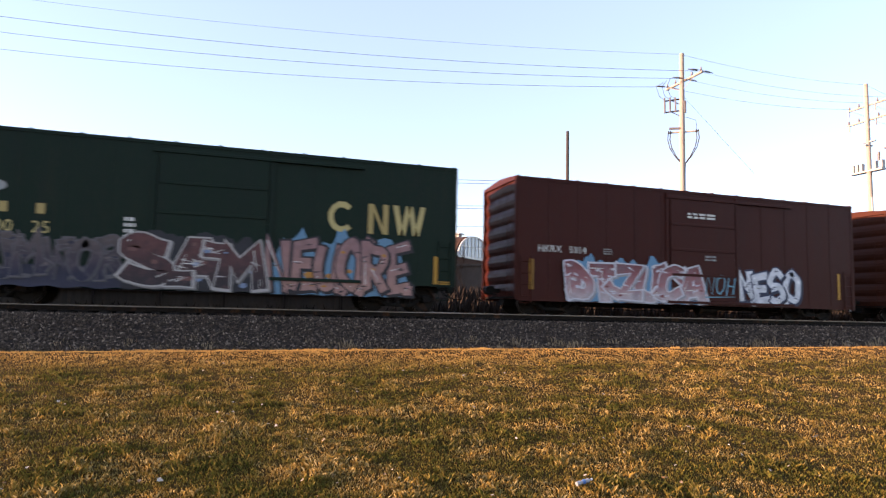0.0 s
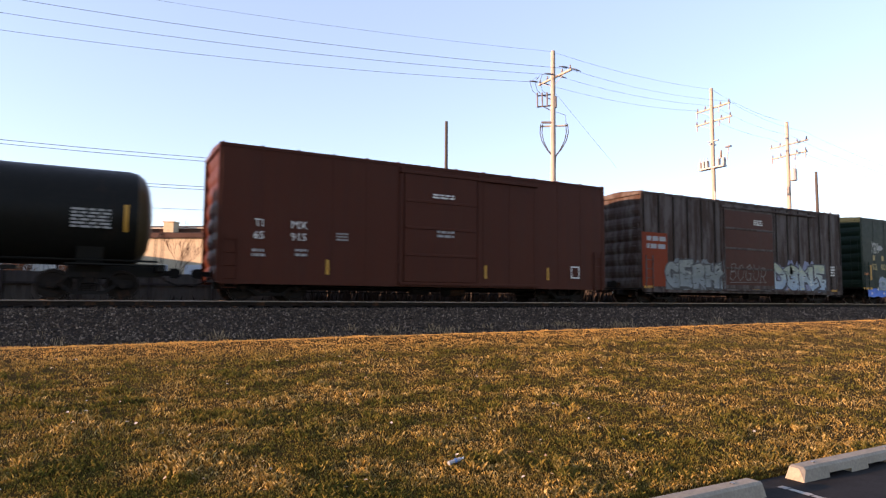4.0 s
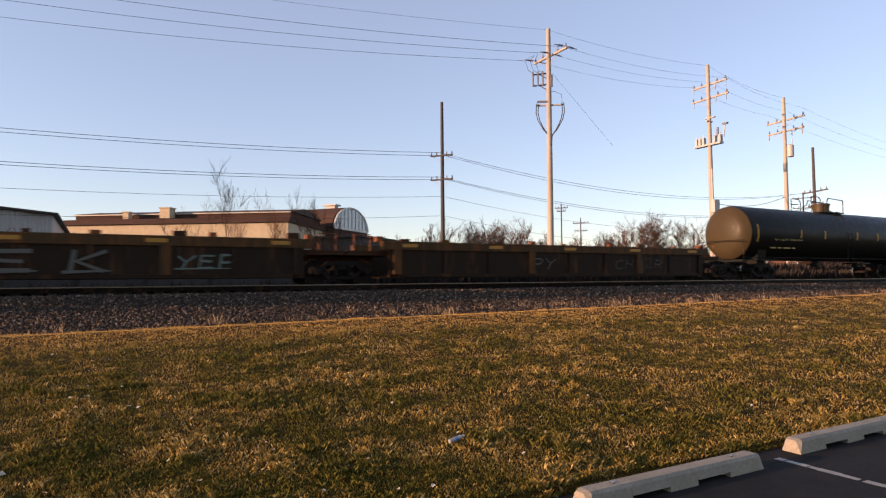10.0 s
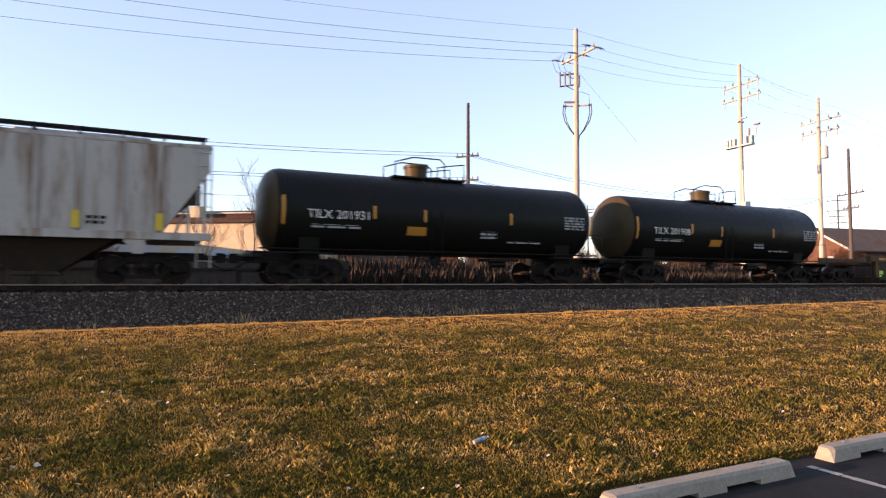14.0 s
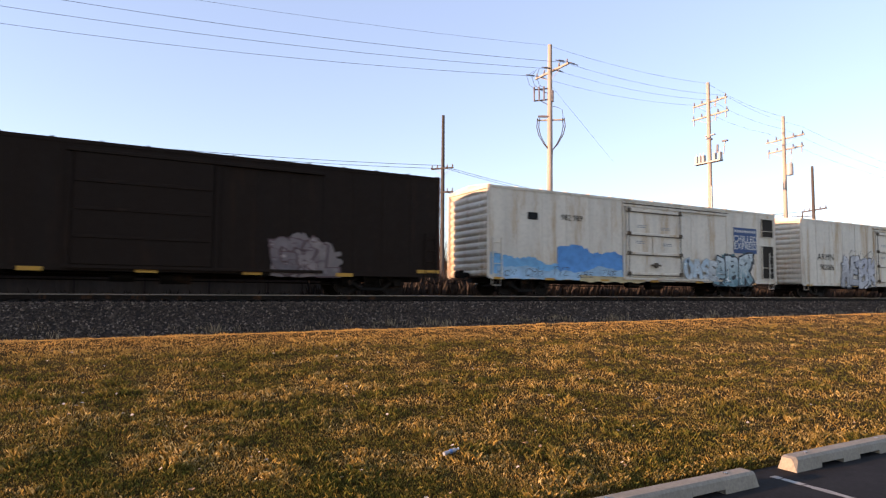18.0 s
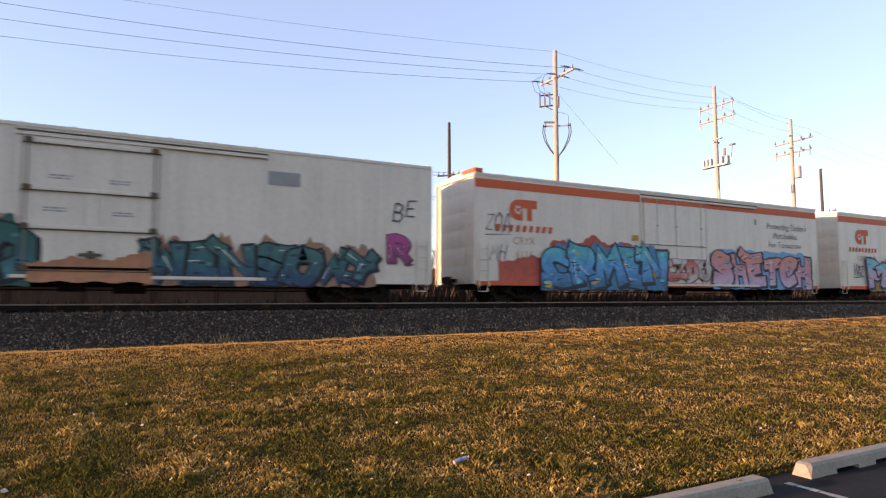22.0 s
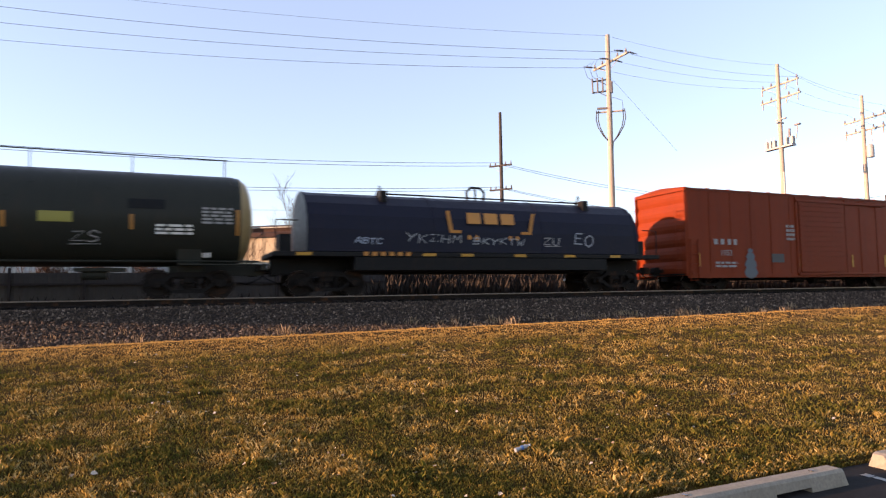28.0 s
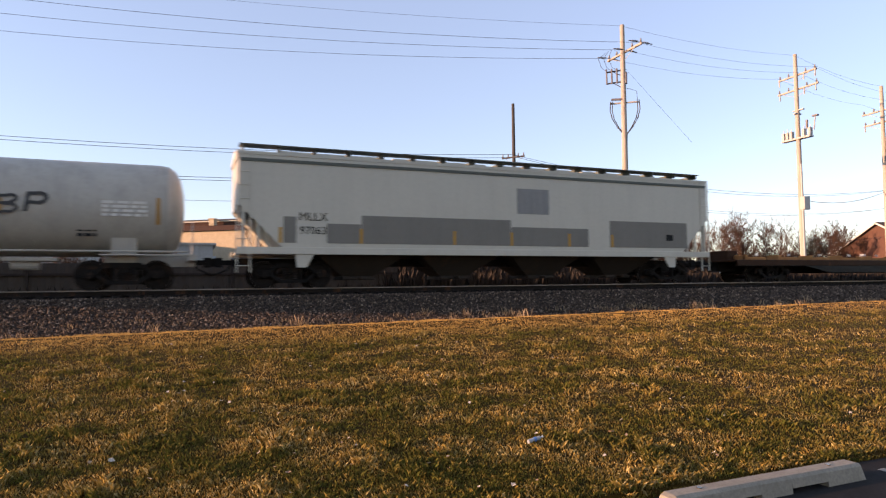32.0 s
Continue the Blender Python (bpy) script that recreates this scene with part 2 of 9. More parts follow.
    def lathe(self, prof, axis="x", seg=32, centre=(0, 0, 0)):
        """Rings (distance along the axis, radius) round an axis."""
        vs, fs = [], []
        for a, r in prof:
            for i in range(seg):
                t = 2 * math.pi * i / seg
                c, s = r * math.cos(t), r * math.sin(t)
                p = (a, c, s) if axis == "x" else (c, a, s) if axis == "y" else (c, s, a)
                vs.append(tuple(p[k] + centre[k] for k in range(3)))
        for j in range(len(prof) - 1):
            for i in range(seg):
                i2 = (i + 1) % seg
                q = (j * seg + i, j * seg + i2, (j + 1) * seg + i2, (j + 1) * seg + i)
                fs.append(q if axis == "x" else q[::-1])
        fs.append(tuple(range(seg)) if axis == "y" else tuple(range(seg))[::-1])
        last = (len(prof) - 1) * seg
        fs.append(tuple(range(last, last + seg)) if axis != "y" else tuple(range(last, last + seg))[::-1])
        return self.add(vs, fs)

    def flat(self, pts, y):
        """A flat polygon in x and z that faces the near side."""
        return self.add([(x, y, z) for x, z in pts], [tuple(range(len(pts)))])

    def mesh(self, name, mats, smooth=False):
        me = bpy.data.meshes.new(name)
        me.from_pydata(self.v, [], self.f)
        for m in mats if isinstance(mats, (list, tuple)) else [mats]:
            me.materials.append(m)
        me.polygons.foreach_set("material_index", self.m)
        if smooth:
            me.polygons.foreach_set("use_smooth", [True] * len(self.f))
            me.set_sharp_from_angle(angle=radians(35))
        me.update()
        return me


def part(name, mb, mats, parent=None, label="", smooth=False, at=None, rot=None):
    """One mesh object, under a thing or a part, or at top level."""
    me = mb if isinstance(mb, bpy.types.Mesh) else mb.mesh(name, mats, smooth)
    ob = new(name, me)
    ob.parent = parent
    if at:
        ob.location = at
    if rot:
        ob.rotation_euler = rot
    if label:
        ob["label"] = label
    return ob


TEXTS = {}


def text_mesh(string, size, mat, align="CENTER", shear=0.0, space=1.0):
    key = (string, size, mat.name, align, shear)
    if key not in TEXTS:
        cu = bpy.data.curves.new("lettering", "FONT")
        cu.body, cu.size, cu.align_x, cu.align_y, cu.shear, cu.space_character = string, size, align, "CENTER", shear, space
        cu.resolution_u = 2
        ob = bpy.data.objects.new("lettering", cu)
        scene.collection.objects.link(ob)
        bpy.context.view_layer.update()
        me = bpy.data.meshes.new_from_object(ob.evaluated_get(bpy.context.evaluated_depsgraph_get()))
        me.materials.clear()
        me.materials.append(mat)
        bpy.data.objects.remove(ob)
        TEXTS[key] = me
    return TEXTS[key]


def lettering(parent, string, x, z, y, size, mat, **kw):
    """Painted words on the near side of a car."""
    return part("lettering", text_mesh(string, size, mat, **kw), None, parent, at=(x, y, z), rot=(radians(90), 0, 0))


# ---- ground ----
TRACK_Y = 22.0


def lawn_z(x, y):
    """Height of the lawn: it climbs from the car park to a low crest in front of the ballast."""
    crest = -0.885 + 0.0088 * (min(max(x, -30), 45) + 3)
    if y < 4.2:
        return -1.66
    if y < 14.0:
        u = (y - 4.2) / 9.8
        return -1.62 + (crest + 1.62) * (1.22 * u - 0.22 * u * u) + 0.025 * noise.noise((x * 0.5, y * 0.5, 0)) + 0.008 * noise.noise((x * 2.3, y * 2.3, 3)) + 0.010 * noise.noise((x * 6.5, y * 6.5, 7))
    u = min(1.0, (y - 14.0) / 2.6)
    return crest + (min(-1.02, crest - 0.2) - crest) * u * u * (3 - 2 * u)


def bed_z(x, y):
    """Height of the whole ground across lawn, ballast and the land behind."""
    if y <= 16.6:
        return lawn_z(x, y)
    if y < 19.9:
        u = (y - 16.6) / 3.3
        toe = lawn_z(x, 16.6)
        return toe + (-0.27 - toe) * u
    if y < 24.3:
        return -0.27
    if y < 26.0:
        return -0.27 - 0.43 * (y - 24.3) / 1.7
    return -0.7


SOIL = rough_mat("lawn_soil", (0.042, 0.022, 0.002), (0.062, 0.033, 0.004), 1.4, 0.95, 0.6, 0.02)
BALLAST = rough_mat("ballast_bed", (0.030, 0.021, 0.016), (0.044, 0.032, 0.025), 6.0, 0.95, 1.0, 0.03)
ASPHALT = rough_mat("asphalt", (0.016, 0.0145, 0.0135), (0.026, 0.0235, 0.022), 3.0, 0.85, 0.5, 0.004)
FARLAND = rough_mat("far_land", (0.045, 0.035, 0.022), (0.03, 0.028, 0.016), 0.15, 0.95, 0.3, 0.02)


def ground():
    xs = [-2500, -600, -200, -80, -40] + [-24 + i * 0.5 for i in range(160)] + [60, 80, 120, 200, 600, 2500]
    ys = [-2500, -500, -100, -30, -8, 0, 3.0, 4.15, 4.2] + [4.2 + i * 0.35 for i in range(1, 36)] + [16.7, 17.2, 17.8, 18.4, 19.0, 19.6, 19.9, 20.2, 22, 24.3, 25, 26, 28, 34, 60, 120, 400, 2500]
    mb = MB()
    vs = [(x, y, bed_z(x, y)) for y in ys for x in xs]
    n = len(xs)
    mb.v = vs
    for j in range(len(ys) - 1):
        for i in range(n - 1):
            mb.f.append((j * n + i, j * n + i + 1, (j + 1) * n + i + 1, (j + 1) * n + i))
            y = ys[j] + 0.001
            mb.m.append(2 if y < 4.15 else 0 if y < 16.6 else 1 if y < 25 else 3)
    ob = part("ground", mb, [SOIL, BALLAST, ASPHALT, FARLAND], smooth=True)
    tagged(ob, "lawn bank, ballast bed and asphalt car park in one sheet", "ground", kind="structure")


ground()

RAIL = painted("rail_rust", (0.013, 0.009, 0.007), 0.8, 0.3, 0.5, 0.3)
RAILHEAD = painted("worn_rail_head", (0.20, 0.18, 0.17), 0.45, 0.2, 0.3, 0.1, metal=1.0)
TIE = rough_mat("tie_wood", (0.016, 0.012, 0.010), (0.03, 0.024, 0.02), 3.0, 0.9, 0.6, 0.01, stretch=(1, 0.2, 1))


def rails():
    for y in (TRACK_Y - 0.755, TRACK_Y + 0.755):
        mb = MB()
        prof = [(-0.075, -0.172), (0.075, -0.172), (0.075, -0.16), (0.012, -0.145), (0.009, -0.045), (0.036, -0.032), (0.036, -0.006), (0.03, 0.0), (-0.03, 0.0), (-0.036, -0.006), (-0.036, -0.032), (-0.009, -0.045), (-0.012, -0.145), (-0.075, -0.16)]
        mb.prismx([(y + a, b) for a, b in prof], -700, 700)
        for i in range(len(mb.f)):
            vs = [mb.v[k] for k in mb.f[i]]
            if all(v[2] > -0.033 for v in vs):
                mb.m[i] = 1
        tagged(part("rail", mb, [RAIL, RAILHEAD]), "rusty steel rail with a polished head", "rail", "rails of the track", "structure")
    sleeper = MB().box(-0.115, 0.115, -1.3, 1.3, -0.35, -0.172, 0.012).mesh("tie", TIE)
    for i in range(170):
        x = -14 + i * 0.5
        tagged(part("tie", sleeper, None, at=(x + random.uniform(-0.03, 0.03), TRACK_Y + random.uniform(-0.03, 0.03), 0), rot=(0, 0, random.uniform(-0.02, 0.02))), "dark creosoted wooden railway tie", "tie", "ties of the track", "structure")


rails()


def scatter_mesh(name, pts, shapes, mat):
    """One mesh of many small pieces: pts are rows of x, y, z, scale, turn, squash; shapes are (verts, faces)."""
    pts = np.asarray(pts)
    allv, allf, base = [], [], 0
    pick = np.random.randint(0, len(shapes), len(pts))
    for s, (sv, sf) in enumerate(shapes):
        p = pts[pick == s]
        sv, sf = np.asarray(sv), np.asarray(sf)
        c, si = np.cos(p[:, 4])[:, None], np.sin(p[:, 4])[:, None]
        x = sv[None, :, 0] * p[:, 3:4]
        y = sv[None, :, 1] * p[:, 3:4]
        z = sv[None, :, 2] * p[:, 3:4] * p[:, 5:6]
        v = np.stack([x * c - y * si + p[:, 0:1], x * si + y * c + p[:, 1:2], z + p[:, 2:3]], 2).reshape(-1, 3)
        f = (sf[None] + (np.arange(len(p)) * len(sv))[:, None, None]).reshape(-1, sf.shape[1]) + base
        allv.append(v)
        allf.append(f)
        base += len(v)
    v, f = np.concatenate(allv), np.concatenate(allf)
    me = bpy.data.meshes.new(name)
    me.vertices.add(len(v))
    me.vertices.foreach_set("co", v.ravel())
    me.loops.add(f.size)
    me.loops.foreach_set("vertex_index", f.ravel().astype(np.int32))
    me.polygons.add(len(f))
    me.polygons.foreach_set("loop_start", np.arange(0, f.size, f.shape[1], dtype=np.int32))
    me.update(calc_edges=True)
    me.materials.append(mat)
    return new(name, me)


def stone_shapes(n):
    out = []
    rng = np.random.RandomState(5)
    for _ in range(n):
        v = np.array([(1, 0, 0), (-1, 0, 0), (0, 1, 0), (0, -1, 0), (0, 0, 1), (0, 0, -1)]) * rng.uniform(0.6, 1.15, (6, 1)) + rng.uniform(-0.25, 0.25, (6, 3))
        f = [(0, 2, 4), (2, 1, 4), (1, 3, 4), (3, 0, 4), (2, 0, 5), (1, 2, 5), (3, 1, 5), (0, 3, 5)]
        out.append((v, f))
    return out


STONE = island_mat("ballast_stone", [(0.034, 0.023, 0.0155), (0.070, 0.049, 0.035), (0.050, 0.035, 0.0245), (0.122, 0.088, 0.064), (0.060, 0.041, 0.029), (0.088, 0.061, 0.044), (0.29, 0.215, 0.16)], 0.85)


def ballast():
    rng = np.random.RandomState(11)
    n = 62000
    x = -9 + 64 * rng.rand(n) ** 1.35
    y = 16.3 + 4.9 * rng.rand(n)
    s = rng.uniform(0.022, 0.05, n) * (1 + x.clip(0) / 60)
    z = np.array([bed_z(a, b) for a, b in zip(x, y)]) + rng.uniform(-0.2, 0.6, n) * s
    pts = np.stack([x, y, z, s, rng.uniform(0, 6.3, n), rng.uniform(0.6, 1, n)], 1)
    pts = pts[rng.rand(n) < np.clip((y - 16.2) * 1.4, 0.1, 1)]
    tagged(scatter_mesh("ballast", pts, stone_shapes(9), STONE), "grey crushed stone ballast on the track shoulder", "ballast", kind="stuff")


ballast()

GRASS = island_mat("lawn_grass", [(0.23, 0.134, 0.027), (0.39, 0.245, 0.060), (0.080, 0.050, 0.011), (0.58, 0.43, 0.18), (0.125, 0.078, 0.016), (0.30, 0.186, 0.044)], 0.8, 0.22,
                   patch=[(0.038, 0.047, 0.007), (0.074, 0.086, 0.013), (0.15, 0.120, 0.022), (0.021, 0.026, 0.004), (0.23, 0.160, 0.033)])


def blade_field(name, x, y, z, h, w, lean, rng, mat):
    n = len(x)
    ang = rng.uniform(0, 2 * np.pi, n)
    dx, dy = np.cos(ang) * w, np.sin(ang) * w
    la = rng.uniform(0, 2 * np.pi, n)
    lx, ly = np.cos(la) * lean * h, np.sin(la) * lean * h
    a = np.stack([x - dx, y - dy, z - 0.01], 1)
    b = np.stack([x + dx, y + dy, z - 0.01], 1)
    c = np.stack([x + lx + dx * 0.3, y + ly + dy * 0.3, z + h], 1)
    d = np.stack([x + lx * 0.35 - dx * 0.8, y + ly * 0.35 - dy * 0.8, z + h * 0.7], 1)
    v = np.stack([a, b, c, d], 1).reshape(-1, 3)
    me = bpy.data.meshes.new(name)
    me.vertices.add(len(v))
    me.vertices.foreach_set("co", v.ravel())
    me.loops.add(4 * n)
    me.loops.foreach_set("vertex_index", np.arange(4 * n, dtype=np.int32))
    me.polygons.add(n)
    me.polygons.foreach_set("loop_start", np.arange(0, 4 * n, 4, dtype=np.int32))
    me.update(calc_edges=True)
    me.materials.append(mat)
    return new(name, me)


def lawn():
    rng = np.random.RandomState(3)
    n = 900000
    r = 4.0 * np.exp(rng.rand(n) * math.log(44 / 4.0))
    a = np.radians(rng.uniform(-24, 70, n))
    x, y = r * np.sin(a), r * np.cos(a)
    keep = (y > 4.25 + 0.10 * np.sin(x * 3.1) + 0.05 * np.sin(x * 11)) & (y < 16.75)
    x, y, r = x[keep], y[keep], r[keep]
    # tufts: every blade belongs to one of many clumps, which differ in height
    m = 42000
    tr = 4.0 * np.exp(rng.rand(m) * math.log(44 / 4.0))
    ta = np.radians(rng.uniform(-24, 70, m))
    tx, ty = tr * np.sin(ta), tr * np.cos(ta)
    th = np.array([noise.noise((p * 1.6, q * 2.0, 1.7)) + 0.6 * noise.noise((p * 7.0, q * 7.0, 4.2)) for p, q in zip(tx, ty)]) + rng.uniform(-0.3, 0.5, m)
    pick = rng.randint(0, m, len(x))
    loose = rng.rand(len(x)) < 0.42
    sg = 0.011 + 0.0026 * tr[pick]
    x = np.where(loose, x, tx[pick] + rng.normal(0, 1, len(x)) * sg)
    y = np.where(loose, y, ty[pick] + rng.normal(0, 1, len(x)) * sg)
    tuft = np.where(loose, -0.2, th[pick])
    keep = (y > 4.25 + 0.10 * np.sin(x * 3.1) + 0.05 * np.sin(x * 11)) & (y < 16.75)
    x, y, tuft = x[keep], y[keep], tuft[keep]
    r = np.hypot(x, y)
    z = np.array([lawn_z(p, q) for p, q in zip(x, y)])
    h = (0.013 + 0.016 * rng.rand(len(x)) + 0.052 * np.clip(tuft, 0, 1)) * np.where(y > 12.5, 0.75, 1)
    w = 0.0009 + 0.00022 * r
    tagged(blade_field("grass", x, y, z, np.maximum(h, 0.014), w, 0.75, rng, GRASS), "short dormant lawn grass, straw gold with green patches", "grass", kind="stuff")
    n = 16000
    x, y = rng.uniform(-3, 14, n), 4.14 + np.abs(rng.normal(0, 0.16, n))
    z = np.array([lawn_z(p, q) for p, q in zip(x, y)])
    tagged(blade_field("grass", x, y, z, rng.uniform(0.012, 0.05, n), np.full(n, 0.0026), 0.8, rng, GRASS), "ragged grass edge along the car park", "grass", kind="stuff")


lawn()
WEED = island_mat("dry_weeds", [(0.26, 0.18, 0.10), (0.36, 0.26, 0.16), (0.17, 0.115, 0.065)], 0.85, 0.3)


def weeds():
    rng = np.random.RandomState(8)
    k = 420
    cx = np.concatenate([rng.uniform(6, 52, 330), rng.uniform(-9, 8, 90)])
    cy = rng.uniform(15.9, 17.6, k)
    m = rng.randint(6, 24, k)
    x = np.repeat(cx, m) + rng.normal(0, 0.10, m.sum())
    y = np.repeat(cy, m) + rng.normal(0, 0.10, m.sum())
    big = np.repeat(rng.uniform(0.4, 0.9, k) * np.where(rng.rand(k) < 0.15, 1.35, 0.75) * np.where(cx < 8, 0.65, 1), m)
    z = np.array([bed_z(p, q) for p, q in zip(x, y)])
    tagged(blade_field("weeds", x, y, z, big * rng.uniform(0.13, 0.36, len(x)), np.full(len(x), 0.0040), 0.3, rng, WEED), "dry straw-coloured weeds along the ballast toe", "weeds", kind="stuff")
    n = 16000
    x, y = rng.uniform(-9, 52, n), 16.45 + rng.normal(0, 0.16, n)
    z = np.array([bed_z(p, q) for p, q in zip(x, y)])
    tagged(blade_field("grass", x, y, z, rng.uniform(0.03, 0.10, n), np.full(n, 0.005), 0.9, rng, island_mat("verge_grass", [(0.075, 0.055, 0.030), (0.13, 0.095, 0.052), (0.05, 0.04, 0.022)])), "rough dry grass fringe beside the ballast", "grass", kind="stuff")


weeds()

CONC = rough_mat("concrete", (0.25, 0.215, 0.165), (0.34, 0.295, 0.23), 4.0, 0.9, 0.5, 0.006)
LINE = rough_mat("line_paint", (0.42, 0.40, 0.35), (0.20, 0.185, 0.16), 6.0, 0.8, 0.3, 0.003)


def wheel_stop(x0, x1, y, turn):
    """Cast concrete parking block: bevelled top, drain notches beneath, pin holes."""
    prof = [(-0.10, 0.0), (-0.085, 0.115), (-0.06, 0.14), (0.06, 0.14), (0.085, 0.115), (0.10, 0.0)]
    L = x1 - x0
    mb = MB()
    notch = [(0.22, 0.42), (0.58, 0.78)]
    cuts = sorted({0, L} | {round(a * L, 3) for ab in notch for a in ab} | {0.05, L - 0.05})
    for a, b in zip(cuts[:-1], cuts[1:]):
        mid = (a + b) / 2 / L
        low = 0.045 if any(p < mid < q for p, q in notch) else 0.0
        ka = 0.72 if a == 0 else 1.0
        kb = 0.72 if b == L else 1.0
        vs = []
        for xx, k in ((a, ka), (b, kb)):
            for py, pz in prof:
                vs.append((xx, py * (k if pz > 0 else 1), max(low, pz * (0.9 if k < 1 else 1))))
        m = len(prof)
        mb.add(vs, [tuple(range(m))[::-1], tuple(range(m, 2 * m))] + [(i, (i + 1) % m, (i + 1) % m + m, i + m) for i in range(m)])
    ob = part("wheel_stop", mb, CONC, at=(x0, y, -1.66), rot=(0, 0, radians(turn)))
    for u in (0.16, 0.84):
        part("pin", MB().rod((u * L, 0, 0.12), (u * L, 0, 0.148), 0.022, 8), TREAD, ob, "rusty steel pin")
    return tagged(ob, "weathered precast concrete wheel stop on the asphalt", "wheel stop", "wheel stops at the lawn edge")


wheel_stop(3.30, 5.45, 3.84, 0.8)
wheel_stop(6.2, 8.24, 3.98, 1.0)
wheel_stop(8.75, 10.8, 4.03, 1.0)
wheel_stop(0.70, 2.75, 3.78, -1.0)


def stall_line(x):
    mb = MB()
    rng = random.Random(4)
    y = 3.92
    while y > 0.4:
        d = rng.uniform(0.05, 0.22)
        w0, w1 = -0.05 + rng.uniform(0, 0.015), 0.05 - rng.uniform(0, 0.02)
        mb.add([(x + w0, y, -1.656), (x + w0, y - d, -1.656), (x + w1, y - d, -1.656), (x + w1, y, -1.656)], [(0, 1, 2, 3)])
        y -= d + (rng.uniform(0.01, 0.05) if rng.random() < 0.4 else 0)
    tagged(part("stall_line", mb, LINE), "worn white parking line on asphalt", "road marking", kind="structure")


stall_line(5.87)
stall_line(8.5)

LEAFM = rough_mat("dead_leaf", (0.30, 0.16, 0.08), (0.45, 0.33, 0.22), 30, 0.8, 0.2)


def leaf(x, y, s, mat, label):
    mb = MB()
    rng = random.Random(int(x * 100 + y * 7))
    pts = [(math.cos(a) * s * rng.uniform(0.5, 1.1), math.sin(a) * s * rng.uniform(0.5, 1.1), rng.uniform(0.0, 0.5) * s) for a in [i * 0.785 for i in range(8)]]
    mb.add([(0, 0, 0.1 * s)] + pts, [(0, i + 1, (i + 1) % 8 + 1) for i in range(8)])
    ob = part("leaf", mb, mat, at=(x, y, lawn_z(x, y) + 0.05), rot=(rng.uniform(-0.5, 0.5), rng.uniform(-0.5, 0.5), 0))
    tagged(ob, label, "leaf", "fallen leaves on the lawn")


PALE = rough_mat("pale_leaf", (0.55, 0.47, 0.38), (0.40, 0.33, 0.25), 30, 0.8, 0.2)
leaf(6.95, 6.33, 0.05, PALE, "pale bleached dead leaf lying on the lawn")
leaf(3.98, 5.39, 0.045, LEAFM, "reddish brown dead leaf lying on the lawn")
lrng = random.Random(21)
for k in range(210):
    rr = math.exp(lrng.uniform(math.log(5), math.log(16)))
    aa = radians(lrng.uniform(-20, 62))
    lx, ly = rr * math.sin(aa), rr * math.cos(aa)
    if 4.5 < ly < 14:
        if lrng.random() < 0.6:
            leaf(lx, ly, lrng.uniform(0.011, 0.030), PALE, "small pale dead leaf lying on the lawn")
        else:
            leaf(lx, ly, lrng.uniform(0.01, 0.026), LEAFM, "small brown dead leaf lying on the lawn")


def litter():
    """A crushed clear plastic bottle with a blue band."""
    clear = bpy.data.materials.new("bottle_plastic")
    nt, b = nodes_of(clear)
    b.inputs["Base Color"].default_value = (0.26, 0.27, 0.27, 1)
    b.inputs["Roughness"].default_value = 0.25
    x, y = 3.12, 5.45
    ob = tagged(new("bottle"), "crushed pale plastic drinks bottle lying in the grass", "bottle")
    ob.location, ob.rotation_euler = (x, y, lawn_z(x, y) + 0.055), (0, radians(-9), radians(8))
    ob.scale = (1.0, 0.8, 0.75)
    part("body", MB().lathe([(-0.085, 0.012), (-0.082, 0.028), (-0.05, 0.03), (-0.02, 0.024), (0.0, 0.031), (0.03, 0.026), (0.05, 0.03), (0.075, 0.014), (0.085, 0.012)], "x", 12), clear, ob, "crumpled translucent plastic", smooth=True)
    part("cap", MB().lathe([(0.085, 0.014), (0.103, 0.014)], "x", 10), WHITEP, ob, "white screw cap")
    part("band", MB().lathe([(-0.018, 0.0255), (0.0, 0.032), (0.012, 0.031)], "x", 12), spray((0.05, 0.16, 0.42)), ob, "blue paper band")


litter()

# ---- behind the track ----
WOOD = rough_mat("pole_wood", (0.46, 0.40, 0.335), (0.33, 0.28, 0.23), 2.0, 0.9, 0.6, 0.01, stretch=(3, 3, 0.25))
GREYWOOD = rough_mat("grey_wood", (0.10, 0.088, 0.08), (0.065, 0.057, 0.052), 2.0, 0.9, 0.6, 0.01, stretch=(3, 3, 0.25))
CER = rough_mat("insulator", (0.22, 0.20, 0.20), (0.12, 0.10, 0.10), 9, 0.4, 0.1)
GALV = painted("galvanised", (0.36, 0.37, 0.38), 0.55, 0.3, 0.3, 0.1)
WIRE = painted("wire", (0.05, 0.05, 0.055), 0.6, 0.1, 0.1)


def insulator(parent, x, y, z):
    part("insulator", MB().lathe([(0, 0.03), (0.05, 0.075), (0.07, 0.04), (0.11, 0.07), (0.14, 0.04), (0.2, 0.05), (0.26, 0.03)], "z", 8, (x, y, z)), CER, parent)


